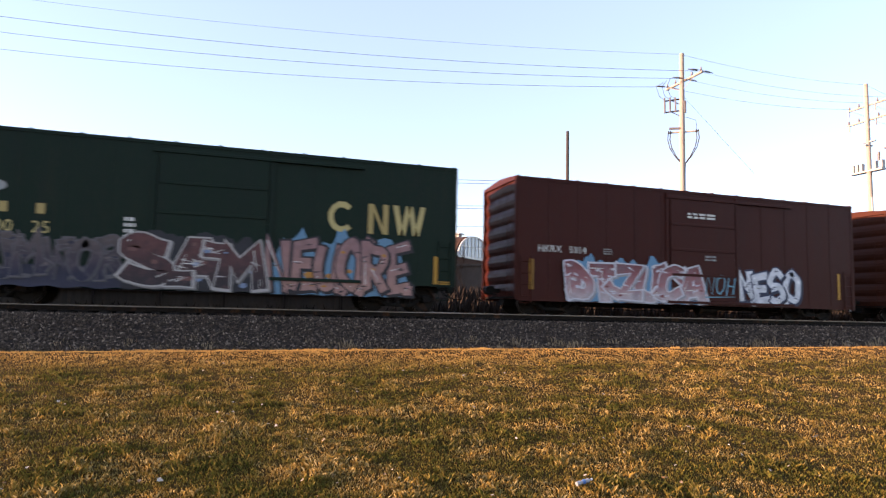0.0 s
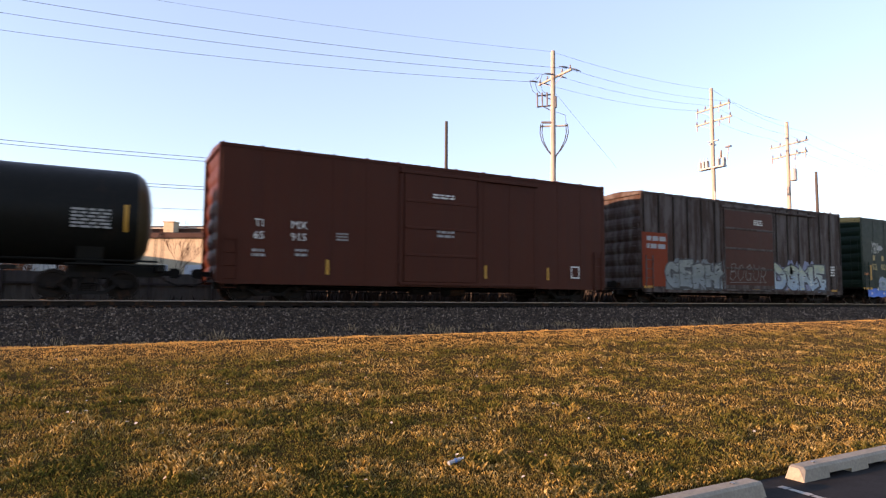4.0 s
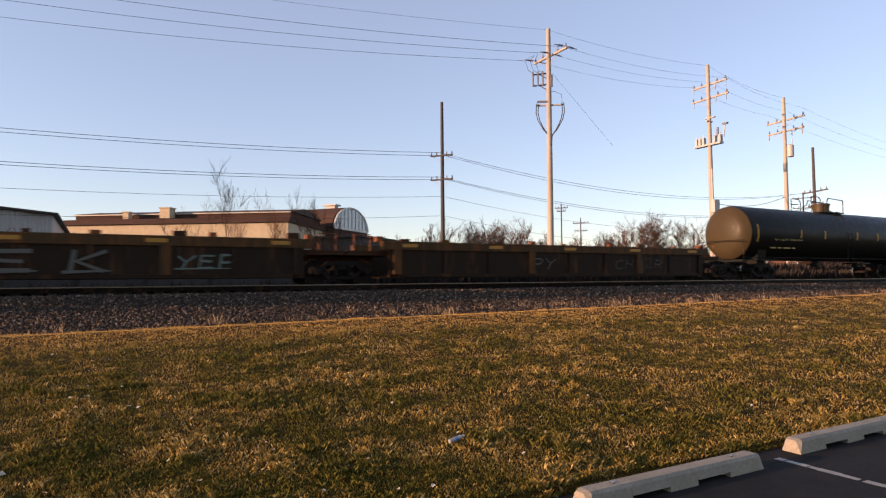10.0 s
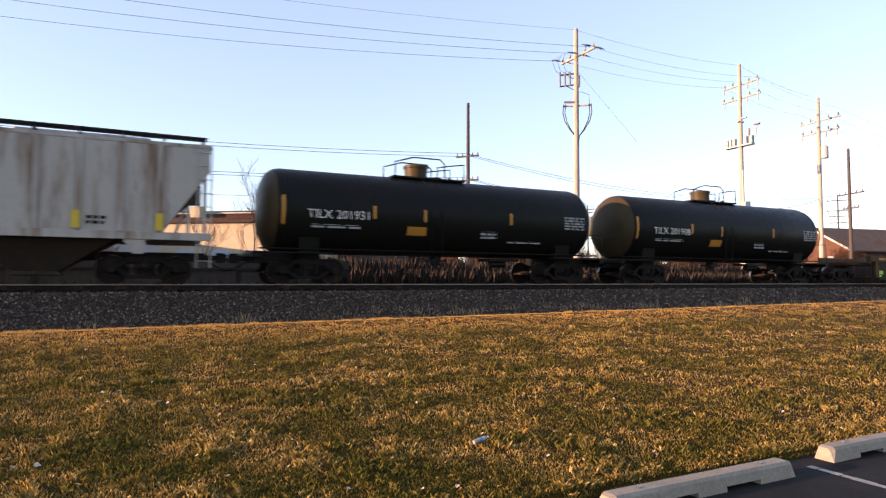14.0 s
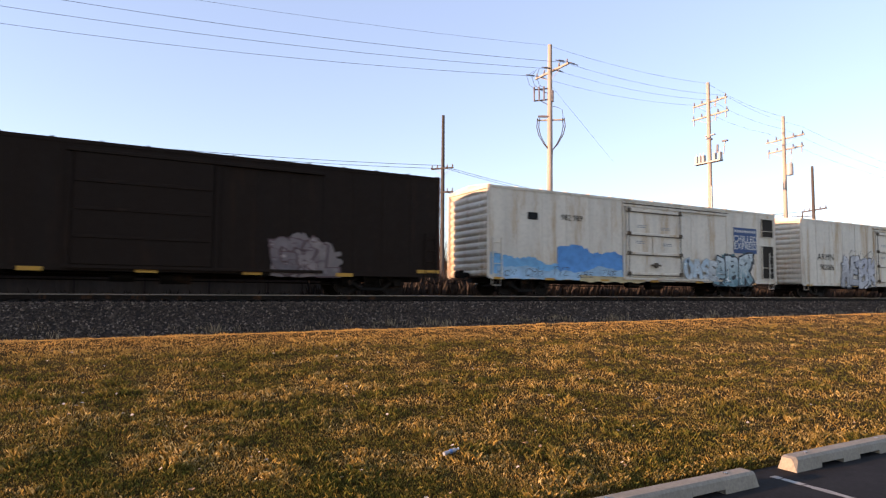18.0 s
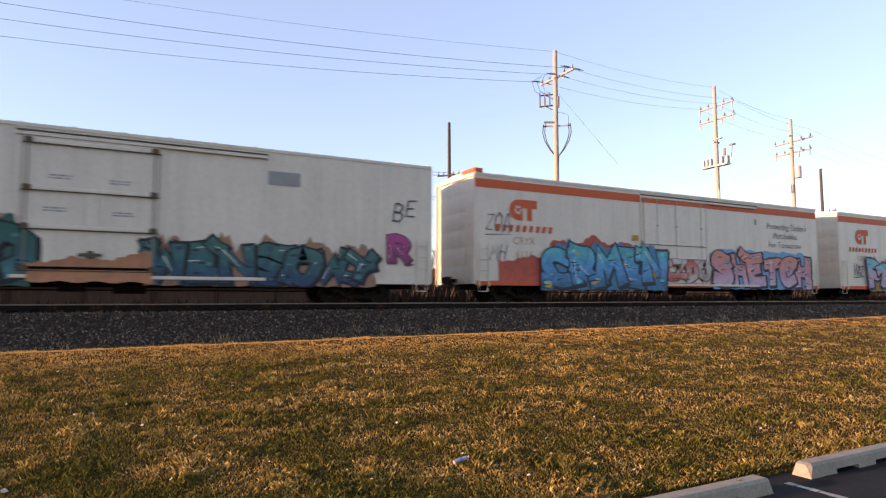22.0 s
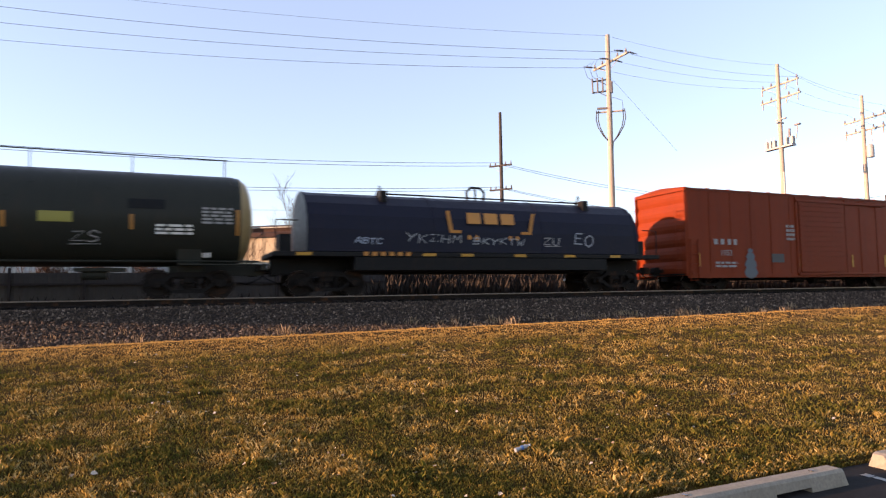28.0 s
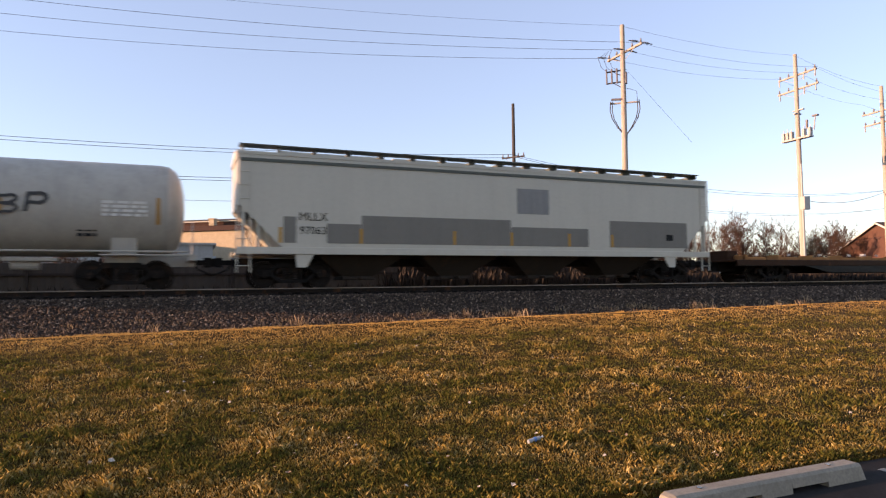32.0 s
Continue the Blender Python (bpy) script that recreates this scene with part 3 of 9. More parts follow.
def pole(name_label, x, y, top, arms, r=0.16, wood=WOOD, lean=0.0, extras=()):
    """Utility pole with its crossarms; arms are (height, half length, turn, tilt)."""
    ob = tagged(new("utility_pole"), name_label, "utility pole", "utility poles along the railway")
    ob.location, ob.rotation_euler = (x, y, -0.72), (0, radians(lean), 0)
    H = top + 0.72
    part("shaft", MB().rod((0, 0, 0), (0, 0, H), r, 12, r * 0.62), wood, ob, smooth=True)
    for z, half, turn, tilt in arms:
        zz = z + 0.72
        c, s = math.cos(radians(turn)), math.sin(radians(turn))
        mb = MB().box(-half, half, -0.19, -0.07, -0.06, 0.06, 0.012)
        mb.v = [(a * c - b * s, a * s + b * c, d + zz + a * tilt) for a, b, d in mb.v]
        arm = part("crossarm", mb, wood, ob)
        for u in (-0.92, -0.45, 0.45, 0.92):
            insulator(ob, u * half * c + 0.13 * s, u * half * s - 0.13 * c, zz + 0.05 + u * half * tilt)
        for sgn in (-1, 1):
            part("brace", MB().rod((sgn * 0.75 * half * c, sgn * 0.75 * half * s, zz - 0.05), (0, 0, zz - 0.6), 0.016, 5), GALV, ob)
    return ob


poleA = pole("tall pale wooden utility pole with a tilted crossarm and riser cables", 23.86, 30.06, 15.5, [(13.85, 1.6, 90, 0.0)], 0.215, lean=0.35)
pole("dark weathered wooden utility pole with two crossarms", 24.7, 45.15, 14.9, [(10.4, 1.0, -52, 0), (8.4, 1.0, -52, 0)], 0.2, GREYWOOD)
poleC = pole("tall wooden utility pole with twin crossarms and a transformer rack", 38.9, 30.37, 15.75, [(14.3, 1.5, 88, 0), (13.3, 1.6, 88, 0)], 0.2)
poleD = pole("wooden utility pole with twin crossarms and a pole transformer", 47.45, 30.16, 14.4, [(12.6, 1.7, 84, 0), (11.72, 1.6, 84, 0)], 0.2, lean=0.3)
pole("far wooden utility pole with a low crossarm", 62, 36.5, 13.0, [(8.6, 1.6, 70, 0), (7.2, 1.0, 70, 0)], 0.2, GREYWOOD)


pole("far thin utility pole with four short crossarms", 98.8, 60, 13.7, [(12.8, 1.5, 120, 0), (11.2, 1.5, 120, 0), (10.3, 1.2, 120, 0), (9.3, 1.2, 120, 0)], 0.16, GREYWOOD)
pole("far thin utility pole behind the scrub", 61.7, 75, 11.6, [(11.0, 1.0, 130, 0), (10.5, 0.7, 130, 0)], 0.13, GREYWOOD)
pole("far low utility pole behind the scrub", 65.5, 75, 9.6, [(8.8, 1.2, 130, 0), (7.6, 1.0, 130, 0)], 0.13, GREYWOOD)


def strain(parent, p, d, n=0.55):
    """Dead-end insulator string on its clevis."""
    p, d = Vector(p), Vector(d).normalized()
    mb = MB().rod(p, p + d * 0.15, 0.02, 5)
    for k in range(4):
        mb.rod(p + d * (0.15 + k * n / 5), p + d * (0.19 + k * n / 5), 0.065, 7, 0.045)
    part("insulator", mb.rod(p + d * 0.15, p + d * (n + 0.2), 0.028, 5), CER, parent, "dark strain insulator")


def pole_gear():
    z0 = 0.72
    a = poleA
    for u in (-1.5, -0.15, 1.4):
        for sgn in (-1, 1):
            strain(a, (sgn * 0.1, u - 0.1, 13.9 + z0), (sgn, 0, -0.06))
    L = Vector((-0.78, 0.62, 0))
    for z in (12.05, 12.75):
        part("bracket", MB().rod((0, 0, z + z0), tuple(L * 1.0 + Vector((0, 0, z + z0 - 0.06))), 0.045, 6).rod((0, 0, z + z0 - 0.4), tuple(L * 0.6 + Vector((0, 0, z + z0 - 0.04))), 0.025, 5), GREYWOOD, a)
    for i, u in enumerate((0.4, 0.7, 1.0)):
        q = L * u
        part("cutout", MB().rod((q.x, q.y - 0.08, 11.95 + z0), (q.x - 0.05, q.y - 0.12, 12.85 + z0), 0.05, 7).rod((q.x + 0.07, q.y, 12.0 + z0), (q.x + 0.07, q.y, 12.7 + z0), 0.03, 6), CER, a, "dark fused cutout")
        part("jumper", MB().tube([tuple(L * u + Vector((0, 0, 12.8 + z0))), tuple(L * (u + 0.25) + Vector((0, 0, 13.0 + z0))), tuple(L * (u + 0.1) + Vector((-0.4, 0, 13.5 + z0))), (-0.8, u - 0.4, 13.88 + z0)], 0.012, 4), WIRE, a, "thin black jumper")
    part("arrester", MB().rod((0.1, -0.1, 11.9 + z0), (0.1, -0.1, 12.6 + z0), 0.10, 8), CER, a)
    part("crossarm", MB().rod(tuple(L * -0.9 + Vector((0, 0, 10.75 + z0))), tuple(L * 0.8 + Vector((0, 0, 10.75 + z0))), 0.055, 4), WOOD, a)
    part("crossarm", MB().rod(tuple(L * 0.1 + Vector((0, -0.1, 10.95 + z0))), tuple(L * 0.78 + Vector((0, -0.1, 10.98 + z0))), 0.07, 7), CER, a, "dark cable terminator")
    for sgn in (-1, 1):
        for w in (0.86, 0.74):
            pts = [tuple(L * (sgn * w * k) + Vector((0, -0.1, z + z0))) for k, z in ((0.95, 10.85), (1.0, 10.3), (0.86, 9.8), (0.5, 9.25), (0.12, 8.85), (0.06, 8.0))]
            part("riser_cable", MB().tube(pts, 0.03), WIRE, a, "black looping riser cable")
    part("jumper", MB().tube([tuple(L * -0.8 + Vector((0, 0, 10.85 + z0))), tuple(L * -0.75 + Vector((0, 0, 11.4 + z0))), tuple(L * -0.3 + Vector((0, 0, 11.6 + z0))), (0.1, 0, 11.6 + z0)], 0.012, 4), WIRE, a)
    part("guy_wire", MB().rod((0, 0, 13.0 + z0), (4.6, -0.6, 8.6 + z0), 0.006, 4), WIRE, a, "thin guy wire")
    c = poleC
    part("platform", MB().box(-0.2, 0.2, -1.0, 1.2, 9.75 + z0, 9.87 + z0), GALV, c)
    for i, u in enumerate((-0.9, -0.45, 0.5, 0.8, 1.1)):
        part("capacitor", MB().box(-0.14, 0.14, u - 0.1, u + 0.1, 9.87 + z0, 10.4 + z0, 0.02).rod((0, u, 10.4 + z0), (0, u, 10.62 + z0), 0.03, 6), GALV, c, "pale grey capacitor can")
    part("switch", MB().rod((0.1, -0.6, 10.4 + z0), (0.1, -0.62, 11.0 + z0), 0.08, 8).rod((0.1, -1.1, 10.2 + z0), (0.1, -1.25, 11.15 + z0), 0.04, 6).box(0.0, 0.2, -1.45, -1.05, 11.1 + z0, 11.2 + z0), CER, c, "dark switch")
    part("bracket", MB().box(-0.3, 0.3, -0.08, 0.08, 11.5 + z0, 11.6 + z0).box(-0.08, 0.08, -0.5, 0.3, 11.75 + z0, 11.83 + z0), GALV, c)
    part("meter_box", MB().box(-0.3, 0.25, -0.5, -0.15, 4.85 + z0, 5.75 + z0, 0.02), GALV, c, "grey steel box")
    part("conduit", MB().rod((-0.25, -0.3, 0.2), (-0.25, -0.3, 8.0 + z0), 0.06, 8), GALV, c)
    d = poleD
    part("transformer", MB().lathe([(9.6 + z0, 0.2), (9.62 + z0, 0.25), (10.5 + z0, 0.25), (10.6 + z0, 0.1)], "z", 12, (0.1, -0.38, 0)).rod((0.1, -0.5, 10.5 + z0), (0.1, -0.55, 11.0 + z0), 0.04, 6), GALV, d, "grey can transformer", smooth=True)
    for p, zs in ((c, (14.3, 13.3)), (d, (11.72,))):
        for zz in zs:
            for u in (-1.45, -0.6, 1.3):
                part("insulator", MB().rod((0.0, u, zz + z0 - 0.05), (0.03, u + 0.03, zz + z0 - 0.5), 0.045, 6), CER, p, "dark hanging insulator")


pole_gear()


def wire(p, q, sag, r=0.010, n=22, label="thin dark overhead wire between poles"):
    p, q = Vector(p), Vector(q)
    pts = [p.lerp(q, i / n) - Vector((0, 0, 4 * sag * (i / n) * (1 - i / n))) for i in range(n + 1)]
    ob = part("overhead_wire", MB().tube(pts, r, 5), WIRE)
    tagged(ob, label, "wire", "overhead wires")


for dy, dz, ly, lz in ((-1.45, 13.9, 38.5, 15.5), (-0.2, 13.9, 41.0, 15.5), (1.3, 13.9, 43.5, 15.3)):
    wire((-26, ly, lz), (23.86, 30.06 + dy, dz), 1.0, 0.011)
    wire((23.86, 30.06 + dy, dz), (38.9, 30.37 + dy, dz + 0.5), 0.35, 0.007)
    wire((38.9, 30.37 + dy, dz + 0.5), (47.45, 30.16 + dy, dz - 0.6), 0.3, 0.006)
    wire((47.45, 30.16 + dy, dz - 0.6), (95, 33 + dy, dz - 1), 1.4, 0.006)
wire((-26, 41, 17.6), (23.86, 30.06, 15.45), 0.9, 0.007)
wire((23.86, 30.06, 15.45), (38.9, 30.37, 15.7), 0.3, 0.007)
wire((38.9, 30.37, 15.7), (47.45, 30.16, 14.4), 0.3, 0.007)
for z, off in ((10.5, -0.8), (10.5, 0.8), (8.5, -0.8), (8.5, 0.8), (7.0, 0.0), (5.4, 0.0)):
    wire((-70, 46 + off, z + 3.4), (24.7 + off * 0.7, 45.0 + off * 0.6, z), 2.6, 0.017 if z > 8 else 0.012)
    wire((24.7 + off * 0.7, 45.0 + off * 0.6, z), (80, 46 + off, z + 0.6), 2.2, 0.017 if z > 8 else 0.012)
wire((47.45, 30.16, 6.5), (38.9, 30.37, 5.6), 0.5, 0.02)

CORR = painted("corrugated_grey", (0.33, 0.34, 0.34), 0.6, 0.3, 0.3, 0.08)
ROOFB = rough_mat("brown_roof", (0.088, 0.048, 0.034), (0.064, 0.036, 0.027), 0.8, 0.9, 0.3)
ROOFG = rough_mat("grey_roof", (0.115, 0.085, 0.07), (0.08, 0.06, 0.05), 0.8, 0.9, 0.3)
BRICKW = rough_mat("tan_brick", (0.57, 0.46, 0.31), (0.47, 0.37, 0.25), 2.5, 0.9, 0.3)
BRICKR = rough_mat("dark_brick", (0.13, 0.065, 0.045), (0.10, 0.05, 0.038), 2.5, 0.9, 0.3)
DARKW = painted("dark_trim", (0.05, 0.045, 0.045), 0.7, 0.2, 0.3)
GLASS = bpy.data.materials.new("window_glass")
gnt, gb = nodes_of(GLASS)
gb.inputs["Base Color"].default_value = (0.42, 0.44, 0.46, 1)
gb.inputs["Roughness"].default_value = 0.12


def shed():
    ob = tagged(new("metal_shed"), "long grey corrugated steel shed with a low dark roof edge", "shed")
    ob.location = (-3.5, 60, -0.7)
    mb = MB()
    n = 120
    L, zt0, zt1 = 34.0, 6.35, 9.6
    pts = []
    for i in range(n * 2 + 1):
        x = -L * i / (2 * n)
        pts.append((x, 0.0 if i % 2 else 0.06, zt0 + (zt1 - zt0) * (i / (2 * n))))
    vs = [(x, y, 0) for x, y, z in pts] + [(x, y, z) for x, y, z in pts]
    k = len(pts)
    mb.add(vs, [(i, i + 1, i + 1 + k, i + k) for i in range(k - 1)])
    mb.add([(0, 0.06, 0), (0, 30, 0), (0, 30, zt0), (0, 0.06, zt0)], [(0, 1, 2, 3)])
    part("wall", mb, CORR, ob)
    part("roof", MB().add([(0.4, -0.4, zt0), (-L, -0.4, zt1), (-L, 30, zt1), (0.4, 30, zt0), (0.4, -0.4, zt0 + 0.18), (-L, -0.4, zt1 + 0.18), (-L, 30, zt1 + 0.18), (0.4, 30, zt0 + 0.18)],
                        [(0, 1, 2, 3), (7, 6, 5, 4), (0, 4, 5, 1), (1, 5, 6, 2), (2, 6, 7, 3), (3, 7, 4, 0)]), DARKW, ob, "dark metal roof edge")
    part("lean_to", MB().box(0.1, 5.5, 2, 12, 0, 4.6).box(0.1, 5.8, 1.8, 12.2, 4.6, 4.8), CORR, ob, "lower grey lean-to")
    part("vent", MB().rod((-6, 4, 6.9), (-6, 4, 7.6), 0.12, 8).box(-6.2, -5.8, 3.8, 4.2, 7.6, 7.75), DARKW, ob)


shed()


def brick_factory():
    """Tan brick works with a brown sloping roof band; seen obliquely."""
    ob = tagged(new("factory_building"), "long tan brick factory with brown sloped roof and rooftop units", "building")
    ob.location, ob.rotation_euler = (-4.0, 85, -0.7), (0, 0, math.atan2(-15, 22.4))
    L = 27.0
    wall = part("wall", MB().box(0, L, 0, 16, 0, 7.5), BRICKW, ob)
    part("roof", MB().prismx([(-0.35, 7.5), (0.1, 8.1), (1.2, 8.25), (14.8, 8.25), (15.9, 8.1), (16.35, 7.5)], -0.2, L + 0.2), ROOFB, ob, "brown roof band")
    part("monitor_wall", MB().box(0.3, L - 0.4, 1.9, 14.1, 8.25, 8.85), ROOFB, ob, "brown clerestory strip")
    part("gutter", MB().box(0.2, L - 0.3, 1.7, 1.9, 8.78, 8.92), WHITEP, ob, "pale gutter")
    part("ridge_roof", MB().prismx([(1.6, 8.92), (6.5, 9.65), (8, 9.75), (14.4, 8.92)], 0.2, L - 0.2), ROOFG, ob, "grey-brown upper roof")
    for u, s in ((7.0, 0.36), (11.5, 0.62)):
        part("rooftop_unit", MB().box(u, u + s * 2, 0.6, 0.6 + s * 2, 8.2, 8.4 + s * 1.6, 0.03).box(u - 0.1, u + s * 2 + 0.1, 0.5, 0.7 + s * 2, 8.4 + s * 1.6, 8.5 + s * 1.6), BRICKW, ob, "tan rooftop unit")
    for i in range(6):
        part("window", MB().box(2 + i * 4.2, 4.2 + i * 4.2, -0.05, 0.02, 3.2, 4.4), GLASS, wall)


brick_factory()


def hangar():
    """Barrel-roofed hall with an arched glazed end."""
    ob = tagged(new("arched_hall"), "brown barrel-roofed hall with a white arched window wall", "building")
    ob.location, ob.rotation_euler = (31.6, 85, -0.7), (0, 0, radians(42))
    R, base = 5.1, 8.1
    arc = [(R * math.cos(math.pi * i / 16), base + 3.1 * math.sin(math.pi * i / 16)) for i in range(17)]
    part("wall", MB().box(-R, R, 0.05, 8, 0, base), ROOFB, ob)
    mb = MB()
    mb.prism([(x * 1.03, z + 0.1) for x, z in arc], 0.25, 7.5)
    part("roof", mb, ROOFB, ob, "brown barrel roof")
    part("window_wall", MB().prism(arc, 0.0, 0.2), GLASS, ob, "pale glazed arched end")
    frame_ = MB()
    for i in range(16):
        (x0, z0), (x1, z1) = arc[i], arc[i + 1]
        frame_.rod((x0, -0.03, z0), (x1, -0.03, z1), 0.13, 6)
    frame_.box(-R, R, -0.1, 0.0, base - 0.15, base + 0.15)
    frame_.box(-R * 0.85, R * 0.85, -0.1, 0.0, base + 1.5, base + 1.62)
    for k in range(-4, 5):
        x = k * R / 4.6
        frame_.box(x - 0.06, x + 0.06, -0.1, 0.0, base, base + 3.1 * math.sqrt(max(0.05, 1 - (x / R) ** 2)))
    part("window_frame", frame_, WHITEP, ob, "white mullions")
    part("vent", MB().box(-0.5, 0.5, 2.5, 4, base + 3.0, base + 3.6).box(-0.8, 0.8, 2.2, 4.3, base + 3.6, base + 3.8), GALV, ob)
    part("annex", MB().box(R, R + 4, 2, 10, 0, 7.0).box(R - 0.2, R + 4.3, 1.8, 10.2, 7.0, 7.3), CORR, ob, "pale grey lower annex")
    part("annex", MB().box(-R - 6, R, -7, -0.2, 0, 6.2).box(-R - 6.3, R + 0.2, -7.3, 0.0, 6.2, 6.45), ROOFG, ob, "grey-brown lower hall")


hangar()


def house(x, y, w, d, wall_h, peak, turn, label, wall_m, roof_m):
    ob = tagged(new("house"), label, "house")
    ob.location, ob.rotation_euler = (x, y, -0.7), (0, 0, radians(turn))
    wall = part("wall", MB().add([(-w / 2, 0, 0), (w / 2, 0, 0), (w / 2, 0, wall_h), (0, 0, peak), (-w / 2, 0, wall_h), (-w / 2, d, 0), (w / 2, d, 0), (w / 2, d, wall_h), (0, d, peak), (-w / 2, d, wall_h)],
                                [(0, 1, 2, 3, 4), (9, 8, 7, 6, 5), (1, 6, 7, 2), (0, 4, 9, 5), (0, 5, 6, 1)]), wall_m, ob)
    k = (peak - wall_h) / (w / 2)
    mb = MB()
    for s in (-1, 1):
        x1, z1 = s * (w / 2 + 0.6), wall_h - 0.6 * k
        q = [(0, -0.5, peak + 0.02), (x1, -0.5, z1 + 0.02), (x1, d + 0.5, z1 + 0.02), (0, d + 0.5, peak + 0.02)]
        mb.add(q + [(a, b, c + 0.2) for a, b, c in q], [(0, 1, 2, 3), (7, 6, 5, 4), (0, 4, 5, 1), (1, 5, 6, 2), (2, 6, 7, 3), (3, 7, 4, 0)])
    part("roof", mb, roof_m, ob)
    fas = MB()
    for s in (-1, 1):
        fas.rod((0, -0.56, peak + 0.05), (s * (w / 2 + 0.6), -0.56, wall_h - 0.6 * k + 0.05), 0.14, 4)
    part("bargeboard", fas, WHITEP, ob, "white bargeboard")
    for u in (-0.22, 0.22):
        part("window", MB().box(u * w - 0.5, u * w + 0.5, -0.04, 0.02, wall_h * 0.4, wall_h * 0.85), GLASS, wall)
    part("chimney", MB().box(w * 0.2, w * 0.2 + 0.9, d * 0.6, d * 0.6 + 0.9, wall_h, peak + 0.9), BRICKW, ob)
    return ob


house(92.5, 60, 13, 24, 5.3, 8.8, -100, "low house with dark gabled roof and white bargeboards", BRICKR, ROOFG)
tagged(part("low_building", MB().box(0, 34, 0, 8, 0, 3.4).box(-0.4, 34.4, -0.4, 8.4, 3.4, 3.8), BRICKW, at=(74, 84, -0.7), rot=(0, 0, radians(-35))), "long low brick-red building behind the yard", "building")

BARK = rough_mat("bark", (0.075, 0.05, 0.036), (0.11, 0.075, 0.052), 5.0, 0.9, 0.5, 0.01)
TWIG = rough_mat("twigs", (0.072, 0.038, 0.024), (0.11, 0.06, 0.037), 3.0, 0.9, 0.2)


def bare_tree(seed, h, spread, thin=1.0, dense=1.0, fine=0.011):
    """Leafless tree: a tapered trunk part and a crown part of forked limbs and fine twigs."""
    rng = random.Random(seed)
    trunk, crown = MB(), MB()

    def grow(mb, p, d, length, r, level):
        steps = 3
        for i in range(steps):
            d2 = (d + Vector((rng.uniform(-0.22, 0.22), rng.uniform(-0.22, 0.22), rng.uniform(-0.05, 0.16)))).normalized()
            q = p + d2 * (length / steps)
            r2 = r * 0.82
            mb.rod(p, q, r, 5 if level < 2 else 3, r2, caps=False)
            if level < 4:
                for _ in range(2 if level else int(2 * dense + (i > 0))):
                    if rng.random() < 0.85:
                        side = Vector((rng.uniform(-1, 1), rng.uniform(-1, 1), rng.uniform(0.1, 0.9))).normalized()
                        grow(crown, q, (d2 * 0.55 + side * spread).normalized(), length * rng.uniform(0.42, 0.68), max(r2 * 0.55, fine), level + 1)
            p, d, r = q, d2, r2
    grow(trunk, Vector((0, 0, 0)), Vector((0, 0, 1)), h * 0.62, 0.018 * h * thin, 0)
    return trunk.mesh("trunk", BARK), crown.mesh("crown", TWIG)


TREES = [bare_tree(1, 9, 0.75), bare_tree(2, 8, 0.5, 0.7), bare_tree(3, 8, 0.95, 0.8, 2.0, 0.018), bare_tree(4, 6, 1.0, 0.7, 2.0, 0.018), bare_tree(7, 10, 0.3, 0.3, 0.9, 0.010), bare_tree(12, 10, 0.42, 0.4, 0.7, 0.009)]


def tree(kind, x, y, s, turn, z=-0.7):
    ob = tagged(new("bare_tree"), "leafless winter tree with fine reddish twigs", "tree", "bare trees behind the railway")
    ob.location, ob.rotation_euler, ob.scale = (x, y, z), (0, 0, turn), (s, s, s)
    part("trunk", TREES[kind][0], None, ob)
    part("crown", TREES[kind][1], None, ob)


trng = random.Random(6)
for kx, x, y, s in ((5, 8.6, 52, 0.88), (5, 9.7, 51, 0.62), (5, 12.0, 52, 0.80), (5, 12.9, 53, 0.6), (4, 17.2, 52, 0.72), (4, 19.2, 53, 0.6), (4, 4.6, 54, 0.55), (4, -9.6, 52, 0.78), (4, -8.6, 50, 0.66), (4, -11, 50, 0.7), (4, -17, 47, 0.75), (3, 10.5, 52, 0.6),
                    (2, 35.5, 63, 0.95), (2, 39.5, 63, 0.9), (2, 43, 62, 1.0), (3, 32.5, 66, 0.8), (3, 47, 70, 0.8), (0, 26, 75, 0.6),
                    (2, 72, 70, 1.15), (2, 75.5, 70, 1.25), (2, 79, 71, 1.2), (2, 83, 70, 1.15), (2, 87, 69, 1.05), (2, 92, 70, 1.1), (2, 97, 71, 1.2), (3, 57, 74, 0.9), (3, 62, 75, 0.8), (0, 83, 68, 0.9), (2, 88, 64, 1.0), (2, 95, 62, 1.0), (3, 91, 56, 1.0), (3, 99, 55, 1.0), (2, 105, 58, 1.1), (3, 52, 68, 0.7), (2, 120, 66, 1.2), (2, 132, 64, 1.3)):
    tree(kx, x, y, s * (0.88 if kx in (2, 3) else 1) * trng.uniform(0.92, 1.08), trng.uniform(0, 6.3))
for k in range(120):
    u = trng.random()
    x = trng.choice((31 + 17 * u, 50 + 90 * u, 55 + 60 * u))
    tree(trng.choice((2, 3, 3)), x, trng.uniform(62, 76) + max(0, x - 70) * 0.1, trng.uniform(0.5, 0.85), trng.uniform(0, 6.3))
for k in range(12):
    tree(3, trng.uniform(-12, 24), trng.uniform(46, 60), trng.uniform(0.32, 0.55), trng.uniform(0, 6.3))


